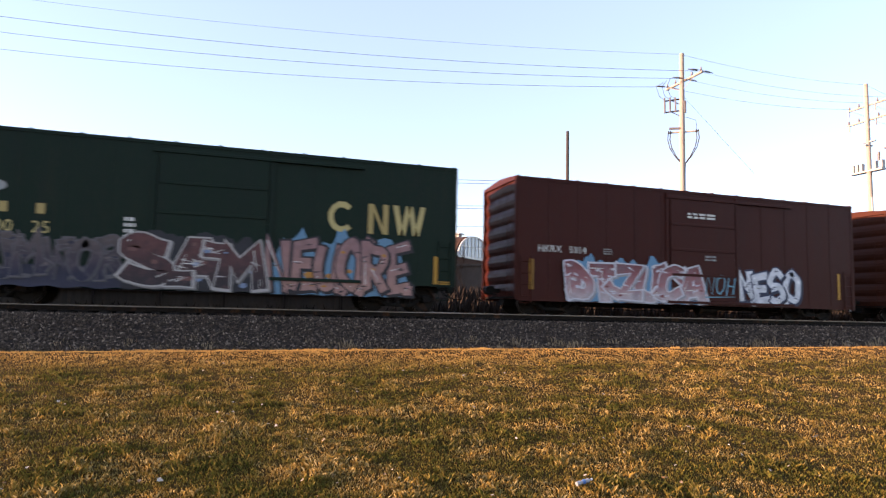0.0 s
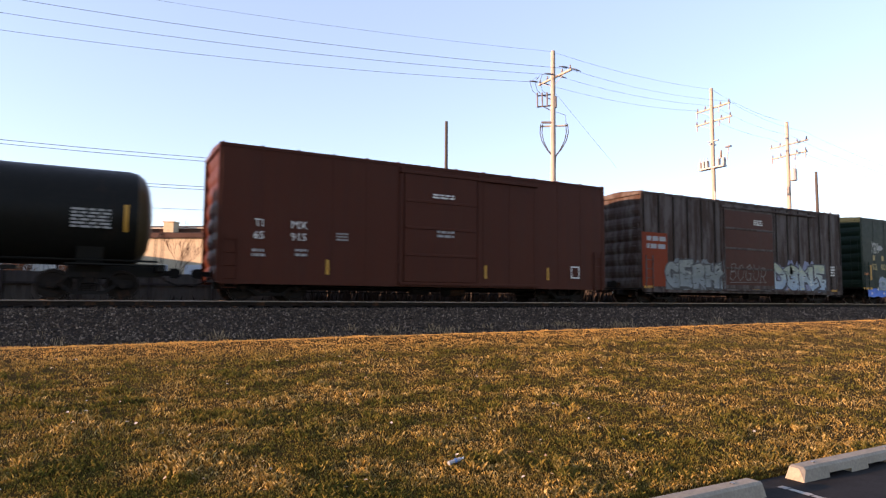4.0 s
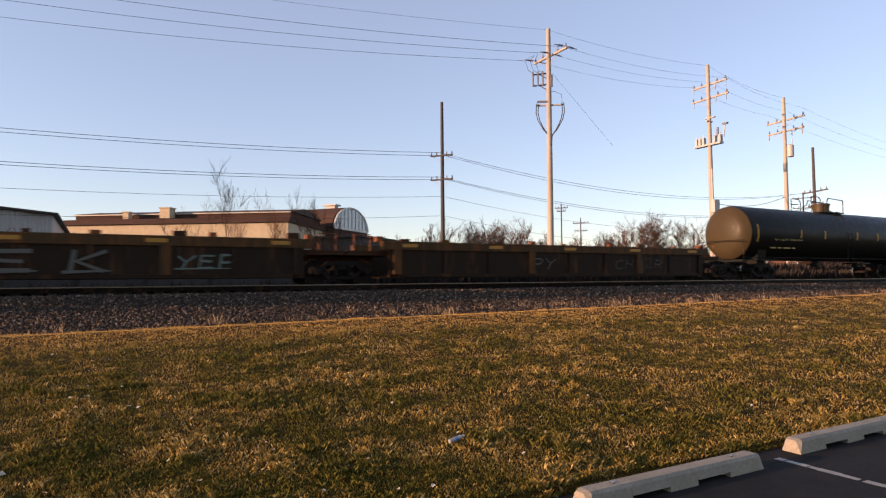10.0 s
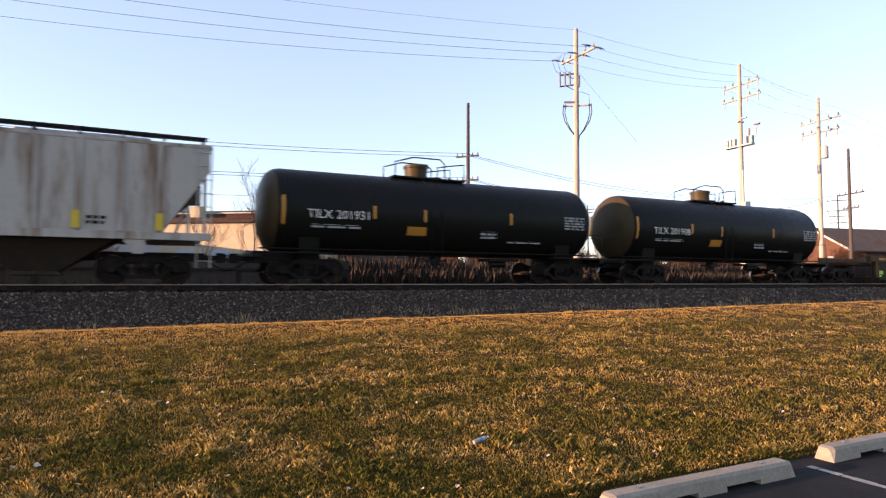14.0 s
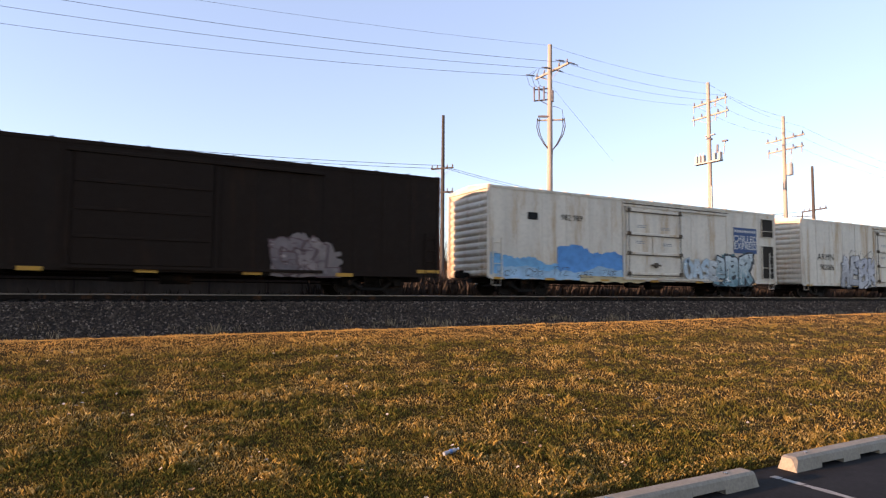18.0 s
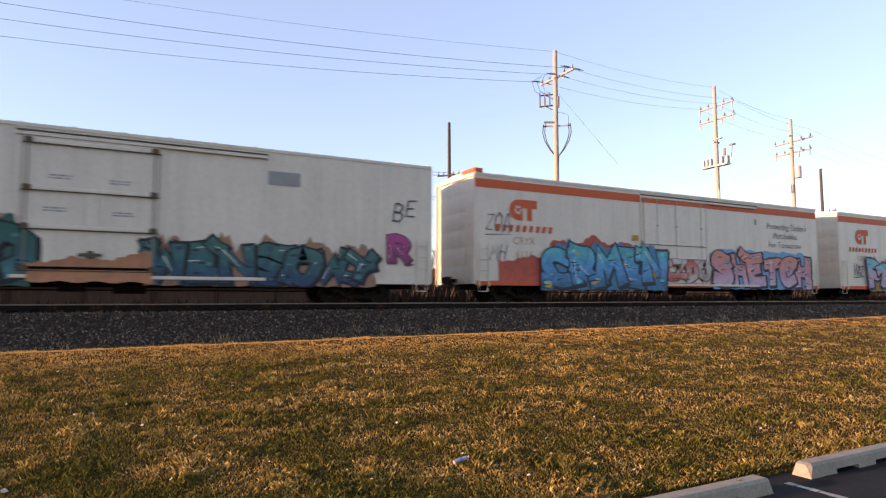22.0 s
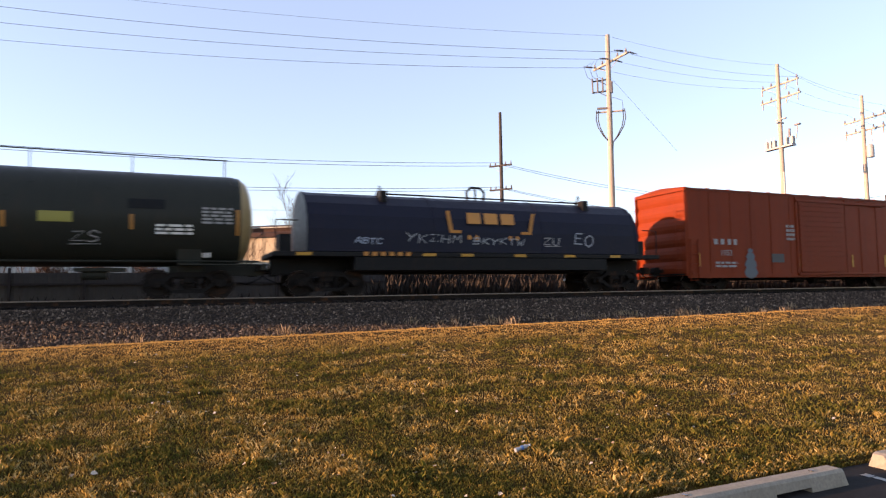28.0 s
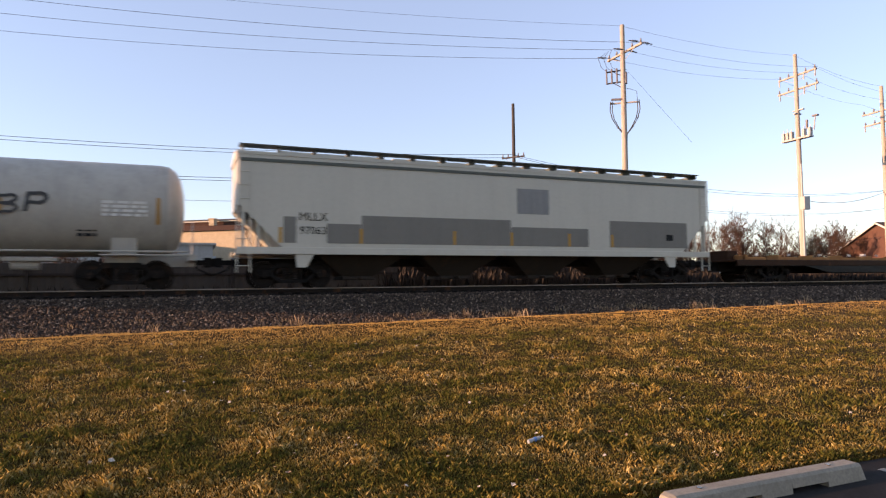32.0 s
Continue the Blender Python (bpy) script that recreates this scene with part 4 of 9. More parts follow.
def brush():
    """Leafless scrub along the far side of the track."""
    rng = np.random.RandomState(17)
    n = 26000
    x = np.concatenate([rng.uniform(6, 75, n), rng.uniform(-30, 8, n // 3)])
    y = rng.uniform(26.2, 29.5, len(x))
    h = rng.uniform(0.3, 1.5, len(x)) * np.where(x > 8, 1.0, 0.6) * np.where(y < 26.6, 0.5, 1)
    tagged(blade_field("scrub", x, y, np.full(len(x), -0.7), h, np.full(len(x), 0.0035), 0.25, rng, island_mat("scrub_twig", [(0.030, 0.024, 0.020), (0.055, 0.043, 0.034), (0.018, 0.015, 0.013)], 0.9)), "dry brown scrub behind the railway", "scrub", kind="stuff")
    m = 15000
    x, y = rng.uniform(7, 80, m), rng.uniform(28.5, 31, m)
    tagged(blade_field("scrub", x, y, np.full(m, -0.7), rng.uniform(0.9, 2.1, m), np.full(m, 0.012), 0.2, rng, MATS["scrub_twig"]), "dense grey-brown brush behind the railway", "scrub", kind="stuff")
    m = 30000
    x, y = rng.uniform(-30, 140, m), rng.uniform(40, 80, m)
    y = y + np.clip(x - 60, 0, 100) * 0.1
    tagged(blade_field("scrub", x, y, np.full(m, -0.7), rng.uniform(0.4, 2.3, m), np.full(m, 0.03), 0.8, rng, MATS["scrub_twig"]), "brown winter scrub across the waste ground", "scrub", kind="stuff")


brush()


FENCE = painted("fence_grey", (0.075, 0.072, 0.068), 0.7, 0.4, 0.4, 0.15)


def yard_fence():
    """Grey boarded fence on posts behind the track."""
    ob = tagged(new("fence"), "grey weathered metal fence with posts behind the railway", "fence")
    ob.location = (0, 27.3, -0.7)
    post = MB().box(-0.04, 0.04, -0.06, 0.02, 0, 1.9).mesh("post", DARKW)
    pts = [(i * 0.15, 0.02 if i % 2 else 0.045) for i in range(17)]
    pm = MB().add([(a, b, 0.05) for a, b in pts] + [(a, b, 1.72) for a, b in pts], [(i, i + 1, i + 18, i + 17) for i in range(16)]).mesh("panel", FENCE)
    railm = MB().box(0, 2.4, -0.03, 0.02, 1.25, 1.33).mesh("rail", DARKW)
    for i in range(17):
        x = -32 + i * 2.4
        part("post", post, None, ob, at=(x, 0, 0))
        part("panel", pm, None, ob, at=(x, 0, 0))
        part("rail", railm, None, ob, at=(x, 0, 0))


yard_fence()


# ---- the train ----
# how far the train has come along the track, in metres, every two seconds
RUN = [(0, 0.0), (2, 32.65), (4, 65.49), (6, 98.41), (8, 131.32), (10, 164.38), (12, 197.75), (14, 231.43), (16, 265.38), (18, 299.53), (20, 333.8), (22, 368.13), (24, 402.52), (26, 437.0), (28, 471.63), (30, 506.32), (32, 540.97)]
CARS, WHEELS = [], []
WHEEL_R = 0.44


def truck_meshes():
    fr = MB()
    fr.prism([(-1.12, 0.36), (-1.12, 0.56), (-0.72, 0.62), (-0.48, 0.82), (0.48, 0.82), (0.72, 0.62), (1.12, 0.56), (1.12, 0.36), (0.74, 0.42), (0.52, 0.66), (-0.52, 0.66), (-0.74, 0.42)], -0.07, 0.07)
    fr.prism([(-0.80, 0.44), (-0.42, 0.17), (0.42, 0.17), (0.80, 0.44), (0.66, 0.47), (0.36, 0.27), (-0.36, 0.27), (-0.66, 0.47)], -0.07, 0.07)
    for x in (-0.30, 0.24):
        fr.box(x, x + 0.07, -0.07, 0.07, 0.25, 0.68)
    for x in (-0.89, 0.89):
        fr.rod((x, -0.16, 0.44), (x, 0.1, 0.44), 0.115, 14)
        fr.box(x - 0.16, x + 0.16, -0.09, 0.09, 0.46, 0.60, 0.015)
    sp = MB()
    for x in (-0.14, 0.0, 0.14):
        for k in range(5):
            sp.rod((x, 0, 0.27 + k * 0.055), (x, 0, 0.30 + k * 0.055), 0.062, 10)
    bo = MB().box(-0.19, 0.19, -1.02, 1.02, 0.5, 0.68, 0.02).rod((0, 0, 0.68), (0, 0, 0.86), 0.2, 14)
    bo.box(-1.25, -1.17, -0.8, 0.8, 0.38, 0.46).box(1.17, 1.25, -0.8, 0.8, 0.38, 0.46)
    wh = MB()
    for s in (-1, 1):
        prof = [(s * 0.655, 0.05), (s * 0.655, 0.28), (s * 0.66, 0.38), (s * 0.655, 0.47), (s * 0.69, 0.47), (s * 0.70, 0.445), (s * 0.79, 0.437), (s * 0.79, 0.37), (s * 0.755, 0.34), (s * 0.735, 0.14), (s * 0.80, 0.11), (s * 0.80, 0.05)]
        if s < 0:
            prof = prof[::-1]
        n0 = len(wh.f)
        wh.lathe(prof, "y", 28)
        for i in range(n0, len(wh.f)):
            if all(0.434 < math.hypot(wh.v[k][0], wh.v[k][2]) < 0.447 for k in wh.f[i]):
                wh.m[i] = 1
        for i in range(3):
            a = i * 2.094
            wh.rod((0.07 * math.cos(a), s * 1.17, 0.07 * math.sin(a)), (0.07 * math.cos(a), s * 1.2, 0.07 * math.sin(a)), 0.02, 6)
    wh.rod((0, -1.18, 0), (0, 1.18, 0), 0.085, 12)
    return bo.mesh("truck", TRUCK), fr.mesh("side_frame", TRUCK), sp.mesh("springs", TRUCK), wh.mesh("wheelset", [WHEEL, TREAD], True)


TRUCK_ME, FRAME_ME, SPRING_ME, WHEELSET_ME = truck_meshes()


def add_truck(car, x, centre):
    tr = part("truck", TRUCK_ME, None, car, "dark cast steel truck", at=(x, 0, 0))
    for s in (-1, 1):
        part("side_frame", FRAME_ME, None, tr, at=(0, s * 0.99, 0))
        part("springs", SPRING_ME, None, tr, at=(0, s * 0.99, 0))
    for ax in (-0.89, 0.89):
        w = part("wheelset", WHEELSET_ME, None, tr, "rolling steel wheels on an axle", at=(ax, 0, WHEEL_R))
        WHEELS.append((w, ax, centre + x + ax))
    return tr


def coupler_mesh():
    mb = MB().box(0, 0.55, -0.09, 0.09, 0.78, 0.94, 0.02).prism([(0.5, 0.7), (0.72, 0.7), (0.82, 0.76), (0.82, 0.96), (0.72, 1.02), (0.5, 1.02)], -0.14, 0.14)
    mb.tube([(0.1, -0.25, 0.9), (0.35, -0.3, 0.62), (0.75, -0.28, 0.45), (1.05, -0.2, 0.5)], 0.025)
    return mb.mesh("coupler", TRUCK)


COUPLER_ME = coupler_mesh()


def start_car(name, label, left, right, category, inset, couple=True):
    """An empty at the rails that carries one car's parts; left and right are its ends along the train."""
    c = (left + right) / 2
    half = (right - left) / 2
    ob = tagged(new(name), label, category, "cars of the passing freight train")
    ob.location = (c, TRACK_Y, 0)
    CARS.append((ob, c))
    for s in (-1, 1):
        if inset is not None:
            add_truck(ob, s * (half - inset), c)
        if couple:
            part("coupler", COUPLER_ME, None, ob, at=(s * (half - 0.25), 0, 0), rot=(0, 0, 0 if s > 0 else math.pi))
    return ob, half


def reflector(parent, x, z, y, w=0.45, h=0.11):
    mb = MB().box(-w / 2, w / 2, -0.004, 0.004, -h / 2, h / 2)
    part("reflector", mb, YELLOW, parent, at=(x, y, z))


def bars(parent, x, z, y, w, h, rows, mat, seed=0, label="", name="stencil"):
    """Lettering too small to read: rows of plain bars."""
    rng = random.Random(seed * 31 + int(x * 10))
    mb = MB()
    rh = h / rows
    for r in range(rows):
        u = -w / 2
        while u < w / 2:
            l = min(rng.uniform(0.12, 0.4) * max(w, 0.4), w / 2 - u)
            zc = h / 2 - (r + 0.5) * rh
            mb.flat([(u, zc - rh * 0.3), (u + l, zc - rh * 0.3), (u + l, zc + rh * 0.3), (u, zc + rh * 0.3)], 0)
            u += l + 0.05 * max(w, 0.4) + 0.02
    tagged(part(name, mb, mat, parent, label, at=(x, y, z)), kind="stuff")


def blocks(parent, x0, x1, z, h, y, n, mat, slant=0.0, label="plain painted block shapes", name="emblem"):
    """Painted mark drawn as a row of plain blocks."""
    w = (x1 - x0) / (n + (n - 1) * 0.8)
    me = MB().flat([(-slant, -h / 2), (w - slant, -h / 2), (w + slant, h / 2), (slant, h / 2)], 0).mesh(name, mat)
    for i in range(n):
        part(name, me, None, parent, label, at=(x0 + i * w * 1.8, y, z))


# skeletons of block letters in a unit box, as polylines; "~" marks a rounded one
LETTERS = {
    "A": [[(0.0, 0.0), (0.38, 1.0), (0.62, 1.0), (1.0, 0.0)], [(0.2, 0.36), (0.82, 0.36)]],
    "B": [[(0.1, 0.0), (0.1, 1.0)], "~", [(0.1, 0.97), (0.7, 0.98), (0.85, 0.76), (0.6, 0.54), (0.12, 0.52)], "~", [(0.2, 0.52), (0.75, 0.5), (0.95, 0.25), (0.7, 0.02), (0.1, 0.02)]],
    "C": ["~", [(0.95, 0.82), (0.6, 1.0), (0.15, 0.8), (0.05, 0.45), (0.3, 0.05), (0.95, 0.12)]],
    "D": [[(0.1, 0.0), (0.1, 1.0)], "~", [(0.05, 0.98), (0.6, 0.95), (0.95, 0.55), (0.75, 0.12), (0.05, 0.02)]],
    "E": [[(0.9, 0.98), (0.12, 0.95), (0.12, 0.04), (0.95, 0.03)], [(0.12, 0.52), (0.75, 0.5)]],
    "G": ["~", [(0.92, 0.85), (0.5, 1.0), (0.08, 0.7), (0.1, 0.25), (0.5, 0.0), (0.92, 0.2)], [(0.95, 0.0), (0.92, 0.45), (0.55, 0.45)]],
    "H": [[(0.1, 0.0), (0.1, 1.0)], [(0.88, 0.0), (0.9, 1.0)], [(0.1, 0.52), (0.9, 0.48)]],
    "I": [[(0.5, 0.0), (0.5, 1.0)], [(0.2, 1.0), (0.8, 1.0)]],
    "K": [[(0.1, 0.0), (0.1, 1.0)], [(0.9, 1.0), (0.2, 0.5), (0.95, 0.0)]],
    "L": [[(0.15, 1.0), (0.12, 0.04), (0.95, 0.04)]],
    "M": [[(0.0, 0.0), (0.15, 1.0), (0.5, 0.4), (0.85, 1.0), (1.0, 0.0)]],
    "N": [[(0.08, 0.0), (0.1, 1.0), (0.88, 0.0), (0.92, 1.0)]],
    "O": ["~", [(0.5, 1.0), (0.08, 0.75), (0.08, 0.25), (0.5, 0.0), (0.92, 0.25), (0.92, 0.75), (0.5, 1.0)]],
    "P": [[(0.12, 0.0), (0.1, 1.0)], "~", [(0.08, 0.98), (0.75, 0.97), (0.92, 0.7), (0.65, 0.45), (0.12, 0.45)]],
    "R": [[(0.1, 0.0), (0.1, 1.0)], "~", [(0.08, 0.98), (0.7, 0.97), (0.88, 0.74), (0.6, 0.5), (0.12, 0.5)], [(0.4, 0.5), (0.98, 0.0)]],
    "S": ["~", [(0.95, 0.86), (0.5, 1.0), (0.1, 0.78), (0.35, 0.55), (0.85, 0.4), (0.85, 0.12), (0.4, 0.0), (0.02, 0.12)]],
    "T": [[(0.0, 0.95), (1.0, 0.98)], [(0.5, 0.95), (0.5, 0.0)]],
    "U": ["~", [(0.1, 1.0), (0.1, 0.3), (0.45, 0.0), (0.88, 0.25), (0.9, 1.0)]],
    "W": [[(0.0, 1.0), (0.22, 0.0), (0.5, 0.62), (0.78, 0.0), (1.0, 1.0)]],
    "X": [[(0.0, 0.0), (1.0, 1.0)], [(0.0, 1.0), (1.0, 0.0)]],
    "Y": [[(0.0, 1.0), (0.5, 0.5), (1.0, 1.0)], [(0.5, 0.55), (0.35, 0.0)]],
    "Z": [[(0.05, 0.95), (0.95, 0.97), (0.08, 0.04), (0.98, 0.04)]],
}


def letter_lines(ch):
    """The polylines of one letter, rounded where they are marked so."""
    out, soft = [], False
    for it in LETTERS.get(ch, LETTERS["E"]):
        if it == "~":
            soft = True
            continue
        out.append(smooth_line(it, 4) if soft else list(it))
        soft = False
    return out


def ribbon(mb, pts, w, y, ends=0.6, flare=0.0):
    """A painted stroke of half width w through the points, mitred at its bends, in one flat strip."""
    n = len(pts)
    pts = list(pts)
    for k, q in ((0, 1), (n - 1, n - 2)):
        dx, dz = pts[k][0] - pts[q][0], pts[k][1] - pts[q][1]
        d = math.hypot(dx, dz) or 1e-6
        pts[k] = (pts[k][0] + dx / d * w * ends, pts[k][1] + dz / d * w * ends)
    vs = []
    for i, (x, z) in enumerate(pts):
        ds = []
        for p, q in ((i - 1, i), (i, i + 1)):
            if p >= 0 and q < n:
                dx, dz = pts[q][0] - pts[p][0], pts[q][1] - pts[p][1]
                d = math.hypot(dx, dz) or 1e-6
                ds.append((dx / d, dz / d))
        tx, tz = sum(d[0] for d in ds), sum(d[1] for d in ds)
        tl = math.hypot(tx, tz) or 1e-6
        tx, tz = tx / tl, tz / tl
        k = 1.0 if len(ds) < 2 else min(1.7, 1 / max(0.35, tx * ds[0][0] + tz * ds[0][1]))
        k *= 1 + flare * (abs(2 * i / (n - 1) - 1))
        vs += [(x - tz * w * k, y, z + tx * w * k), (x + tz * w * k, y, z - tx * w * k)]
    mb.add(vs, [(2 * i, 2 * i + 1, 2 * i + 3, 2 * i + 2) for i in range(n - 1)])


def fade_paint(cols, z0, z1, rough=0.6):
    """Aerosol paint that fades from the last colour at the bottom to the first at the top, uneven and worn."""
    key = "fade %s %.2f %.2f" % (cols, z0, z1)
    if key in MATS:
        return MATS[key]
    m = MATS[key] = bpy.data.materials.new("spray_fade")
    nt, b = nodes_of(m)
    co, sep = nt.nodes.new("ShaderNodeTexCoord"), nt.nodes.new("ShaderNodeSeparateXYZ")
    link(nt, co.outputs["Object"], sep.inputs[0])
    wob = nt.nodes.new("ShaderNodeMath")
    wob.operation = "ADD"
    link(nt, sep.outputs["Z"], wob.inputs[0])
    link(nt, times(nt, noise_of(nt, 1.7, detail=4), (z1 - z0) * 0.55), wob.inputs[1])
    r = nt.nodes.new("ShaderNodeValToRGB")
    cs = cols[::-1]
    while len(r.color_ramp.elements) < len(cs):
        r.color_ramp.elements.new(0.5)
    for i, c in enumerate(cs):
        r.color_ramp.elements[i].position = i / max(1, len(cs) - 1)
        r.color_ramp.elements[i].color = (*[v * k for v, k in zip(c, (1.03, 0.98, 0.89))], 1)
    off = (z1 - z0) * 0.27
    link(nt, ramp_of(nt, wob.outputs[0], z0 + off + (z1 - z0) * 0.12, z1 + off - (z1 - z0) * 0.12), r.inputs[0])
    c = mix_of(nt, times(nt, ramp_of(nt, noise_of(nt, 3.2, detail=6), 0.42, 0.68), 0.55), r.outputs[0], tuple(v * 0.4 for v in cols[-1]))
    c = mix_of(nt, times(nt, ramp_of(nt, noise_of(nt, 5.5, detail=5), 0.5, 0.7), 0.35), c, tuple(min(1, v * 1.25 + 0.02) for v in cols[0]))
    link(nt, c, b.inputs["Base Color"])
    b.inputs["Roughness"].default_value = rough
    return m


def smooth_line(pts, n=3):
    out = []
    for i in range(len(pts) - 1):
        p0, p1, p2, p3 = pts[max(0, i - 1)], pts[i], pts[i + 1], pts[min(len(pts) - 1, i + 2)]
        for k in range(n):
            t = k / n
            out.append(tuple(0.5 * (2 * p1[j] + (p2[j] - p0[j]) * t + (2 * p0[j] - 5 * p1[j] + 4 * p2[j] - p3[j]) * t * t + (3 * p1[j] - p0[j] - 3 * p2[j] + p3[j]) * t ** 3) for j in (0, 1)))
    out.append(pts[-1])
    return out


def taper(mb, p, q, w0, w1, y):
    """A flat bar that narrows from one end to the other."""
    d = math.hypot(q[0] - p[0], q[1] - p[1]) or 1e-6
    nx, nz = -(q[1] - p[1]) / d, (q[0] - p[0]) / d
    mb.flat([(p[0] + nx * w0, p[1] + nz * w0), (p[0] - nx * w0, p[1] - nz * w0), (q[0] - nx * w1, q[1] - nz * w1), (q[0] + nx * w1, q[1] + nz * w1)], y)
    return y - 0.00012


def blob(mb, cx, cz, rx, rz, y, rng, n=11):
    mb.flat([(cx + rx * math.cos(a) * rng.uniform(0.8, 1.12), cz + rz * math.sin(a) * rng.uniform(0.8, 1.12)) for a in [j * 2 * math.pi / n for j in range(n)]], y)
    return y - 0.00012


def graffiti(parent, x0, x1, z0, z1, y, fills, outline, cloud=None, n=5, seed=1, bold=0.16, shine=True, bands=False, label="", word="", weight=0.0, flames=0.35, accent=None, trim=None):
    """Sprayed lettering in fat interlocked forms: a ragged cloud behind, an outline, a fading fill, highlights, drips and overspray."""
    rng = random.Random(seed)
    w, h = x1 - x0, z1 - z0
    word = word or "".join(rng.choice("ABCDEGHKMNOPRSTUWYZ") for _ in range(n))
    n = len(word)
    yy = y - 0.004
    cw = w / n
    wt = (weight or min(0.15 * h, 0.19 * cw)) * 0.88
    edge = max(0.024, min(0.06, bold * 0.34 * min(cw, h)))
    base = MB()
    if cloud:
        # a ragged field with licks along its top, in one skin
        steps = max(24, int(w * 9))
        ph = [rng.uniform(0, 6.3) for _ in range(4)]
        tops = []
        for i in range(steps + 1):
            u = i / steps
            lick = abs(math.sin(u * w * 2.1 + ph[0])) * 0.5 + abs(math.sin(u * w * 4.7 + ph[1])) * 0.35 + rng.uniform(0, 0.3)
            fall = min(1.0, min(u, 1 - u) * w / (0.35 * h) + 0.25)
            tops.append(z0 + h * (1.08 - flames + flames * 1.15 * lick) * fall)
        xs = [x0 + w * i / steps for i in range(steps + 1)]
        base.add([(a, yy, z0 + 0.02 * math.sin(a * 9)) for a in xs] + [(a, yy, t) for a, t in zip(xs, tops)], [(i, i + 1, i + 2 + steps, i + 1 + steps) for i in range(steps)])
        yy -= 0.0006
        base.slot = 1
        for _ in range(int(n * 2.5)):
            r = h * rng.uniform(0.03, 0.10)
            u = x0 + w * rng.random()
            blob(base, u, z0 + h * rng.uniform(0.1, 0.85), r * 1.3, r, yy, rng, 9)
            yy -= 0.0002
    else:
        base.slot = 1
        for _ in range(n):
            u, v = x0 + w * rng.uniform(0.05, 0.95), z0 + h * rng.uniform(0.02, 0.15)
            blob(base, u, v, cw * 0.2, h * 0.05, yy, rng, 8)
            yy -= 0.0002
    second = accent or tuple(min(1.0, c * 0.75 + 0.03) for c in (cloud or outline))
    body = part("graffiti", base, [spray(cloud or outline), spray(second)], parent, label)
    lean = rng.uniform(-0.12, 0.16)
    order = list(range(n))
    rng.shuffle(order)
    dim = [tuple(c * 0.6 for c in f) for f in fills]
    for i in order:
        c = rng.randrange(len(fills))
        paint = fade_paint(list(fills) if bands else [fills[c], dim[c]] if len(fills) < 2 or rng.random() < 0.5 else [fills[c], fills[(c + 1) % len(fills)]], z0, z1)
        mats = [spray(outline), paint, spray(trim) if trim else WHITEP, spray(tuple(v * 0.5 for v in outline)), spray(accent or fills[-1]), spray(tuple(min(1, v * 1.4 + 0.02) for v in fills[0]))]
        mb = MB()
        wide = 1.32 if n > 2 else 1.06
        lx, lw = x0 + i * cw - (wide - 1) / 2 * cw, cw * wide
        lz, lh = z0 + wt * 1.1 + h * rng.uniform(0.0, 0.07), (h - wt * 2.3) * rng.uniform(0.86, 1.0)
        tilt, swell, sag = rng.uniform(-0.10, 0.10), rng.uniform(-0.12, 0.18), rng.uniform(-0.08, 0.08)

        def place(u, v):
            k = 1 + swell * (v - 0.5)
            return (min(x1 - wt * 0.6, max(x0 + wt * 0.6, lx + lw * (0.16 + 0.68 * (0.5 + (u - 0.5) * k)) + (lean * (v - 0.5) + tilt * (v - 0.5)) * lh)),
                    min(z1, max(z0 + wt * 0.5, lz + lh * (v + sag * (u - 0.5)))))
        lines = []
        for ln in letter_lines(word[i]):
            jx, jz = (rng.uniform(-0.07, 0.07), rng.uniform(-0.05, 0.05)) if n > 2 else (0.0, 0.0)
            lines.append([place(u + jx + 0.06 * math.sin(v * 5 + i), v + jz + 0.05 * math.sin(u * 6 + 2 * i)) for u, v in ln])
        # spurs that reach past the letter and end in a point or a hook
        for _ in range(rng.choice((1, 1, 2)) if h > 1.1 and n > 2 else 0):
            u, v = rng.choice(((0.0, 0.05), (1.0, 0.05), (0.05, 0.95), (0.95, 0.95), (0.5, 0.5)))
            sx = 1 if u > 0.5 or (u == 0.5 and rng.random() < 0.5) else -1
            du, dv = sx * rng.uniform(0.2, 0.45), rng.uniform(-0.3, 0.3)
            lines.insert(0, [place(u, v), place(u + du * 0.6, v + dv * 0.4), place(u + du, v + dv)])
        fl = rng.uniform(0.0, 0.3)
        mb.slot = 3
        for ln in lines:
            ribbon(mb, [(a + edge * 1.3, b - edge * 1.2) for a, b in ln], wt + edge, yy, 0.75, fl)
            yy -= 0.0003
        mb.slot = 0
        for ln in lines:
            ribbon(mb, ln, wt + edge, yy, 0.8, fl)
            yy -= 0.0003
        mb.slot = 1
        for ln in lines:
            ribbon(mb, ln, wt, yy, 0.55, fl)
            yy -= 0.0003
        # patches of the other colours, cuts and highlights
        for _ in range(4 if len(fills) > 1 or accent else 1):
            ln = rng.choice(lines)
            p = rng.choice(ln)
            mb.slot = rng.choice((4, 5))
            r = wt * rng.uniform(0.25, 0.75)
            blob(mb, p[0] + rng.uniform(-0.3, 0.3) * wt, p[1] + rng.uniform(-0.3, 0.3) * wt, r, r * rng.uniform(0.4, 0.8), yy, rng, 8)
            yy -= 0.0002
        mb.slot = 0
        for ln in lines + lines:
            k = rng.randrange(len(ln) - 1)
            if rng.random() < 0.85:
                p, q = ln[k], ln[k + 1]
                m_ = rng.uniform(0.2, 0.8)
                a, b = p[0] + (q[0] - p[0]) * m_, p[1] + (q[1] - p[1]) * m_
                yy = taper(mb, (a - wt * 0.9, b + wt * rng.uniform(-0.5, 0.5)), (a + wt * 0.5, b + wt * rng.uniform(-0.5, 0.5)), edge * 0.6, edge * 0.15, yy)
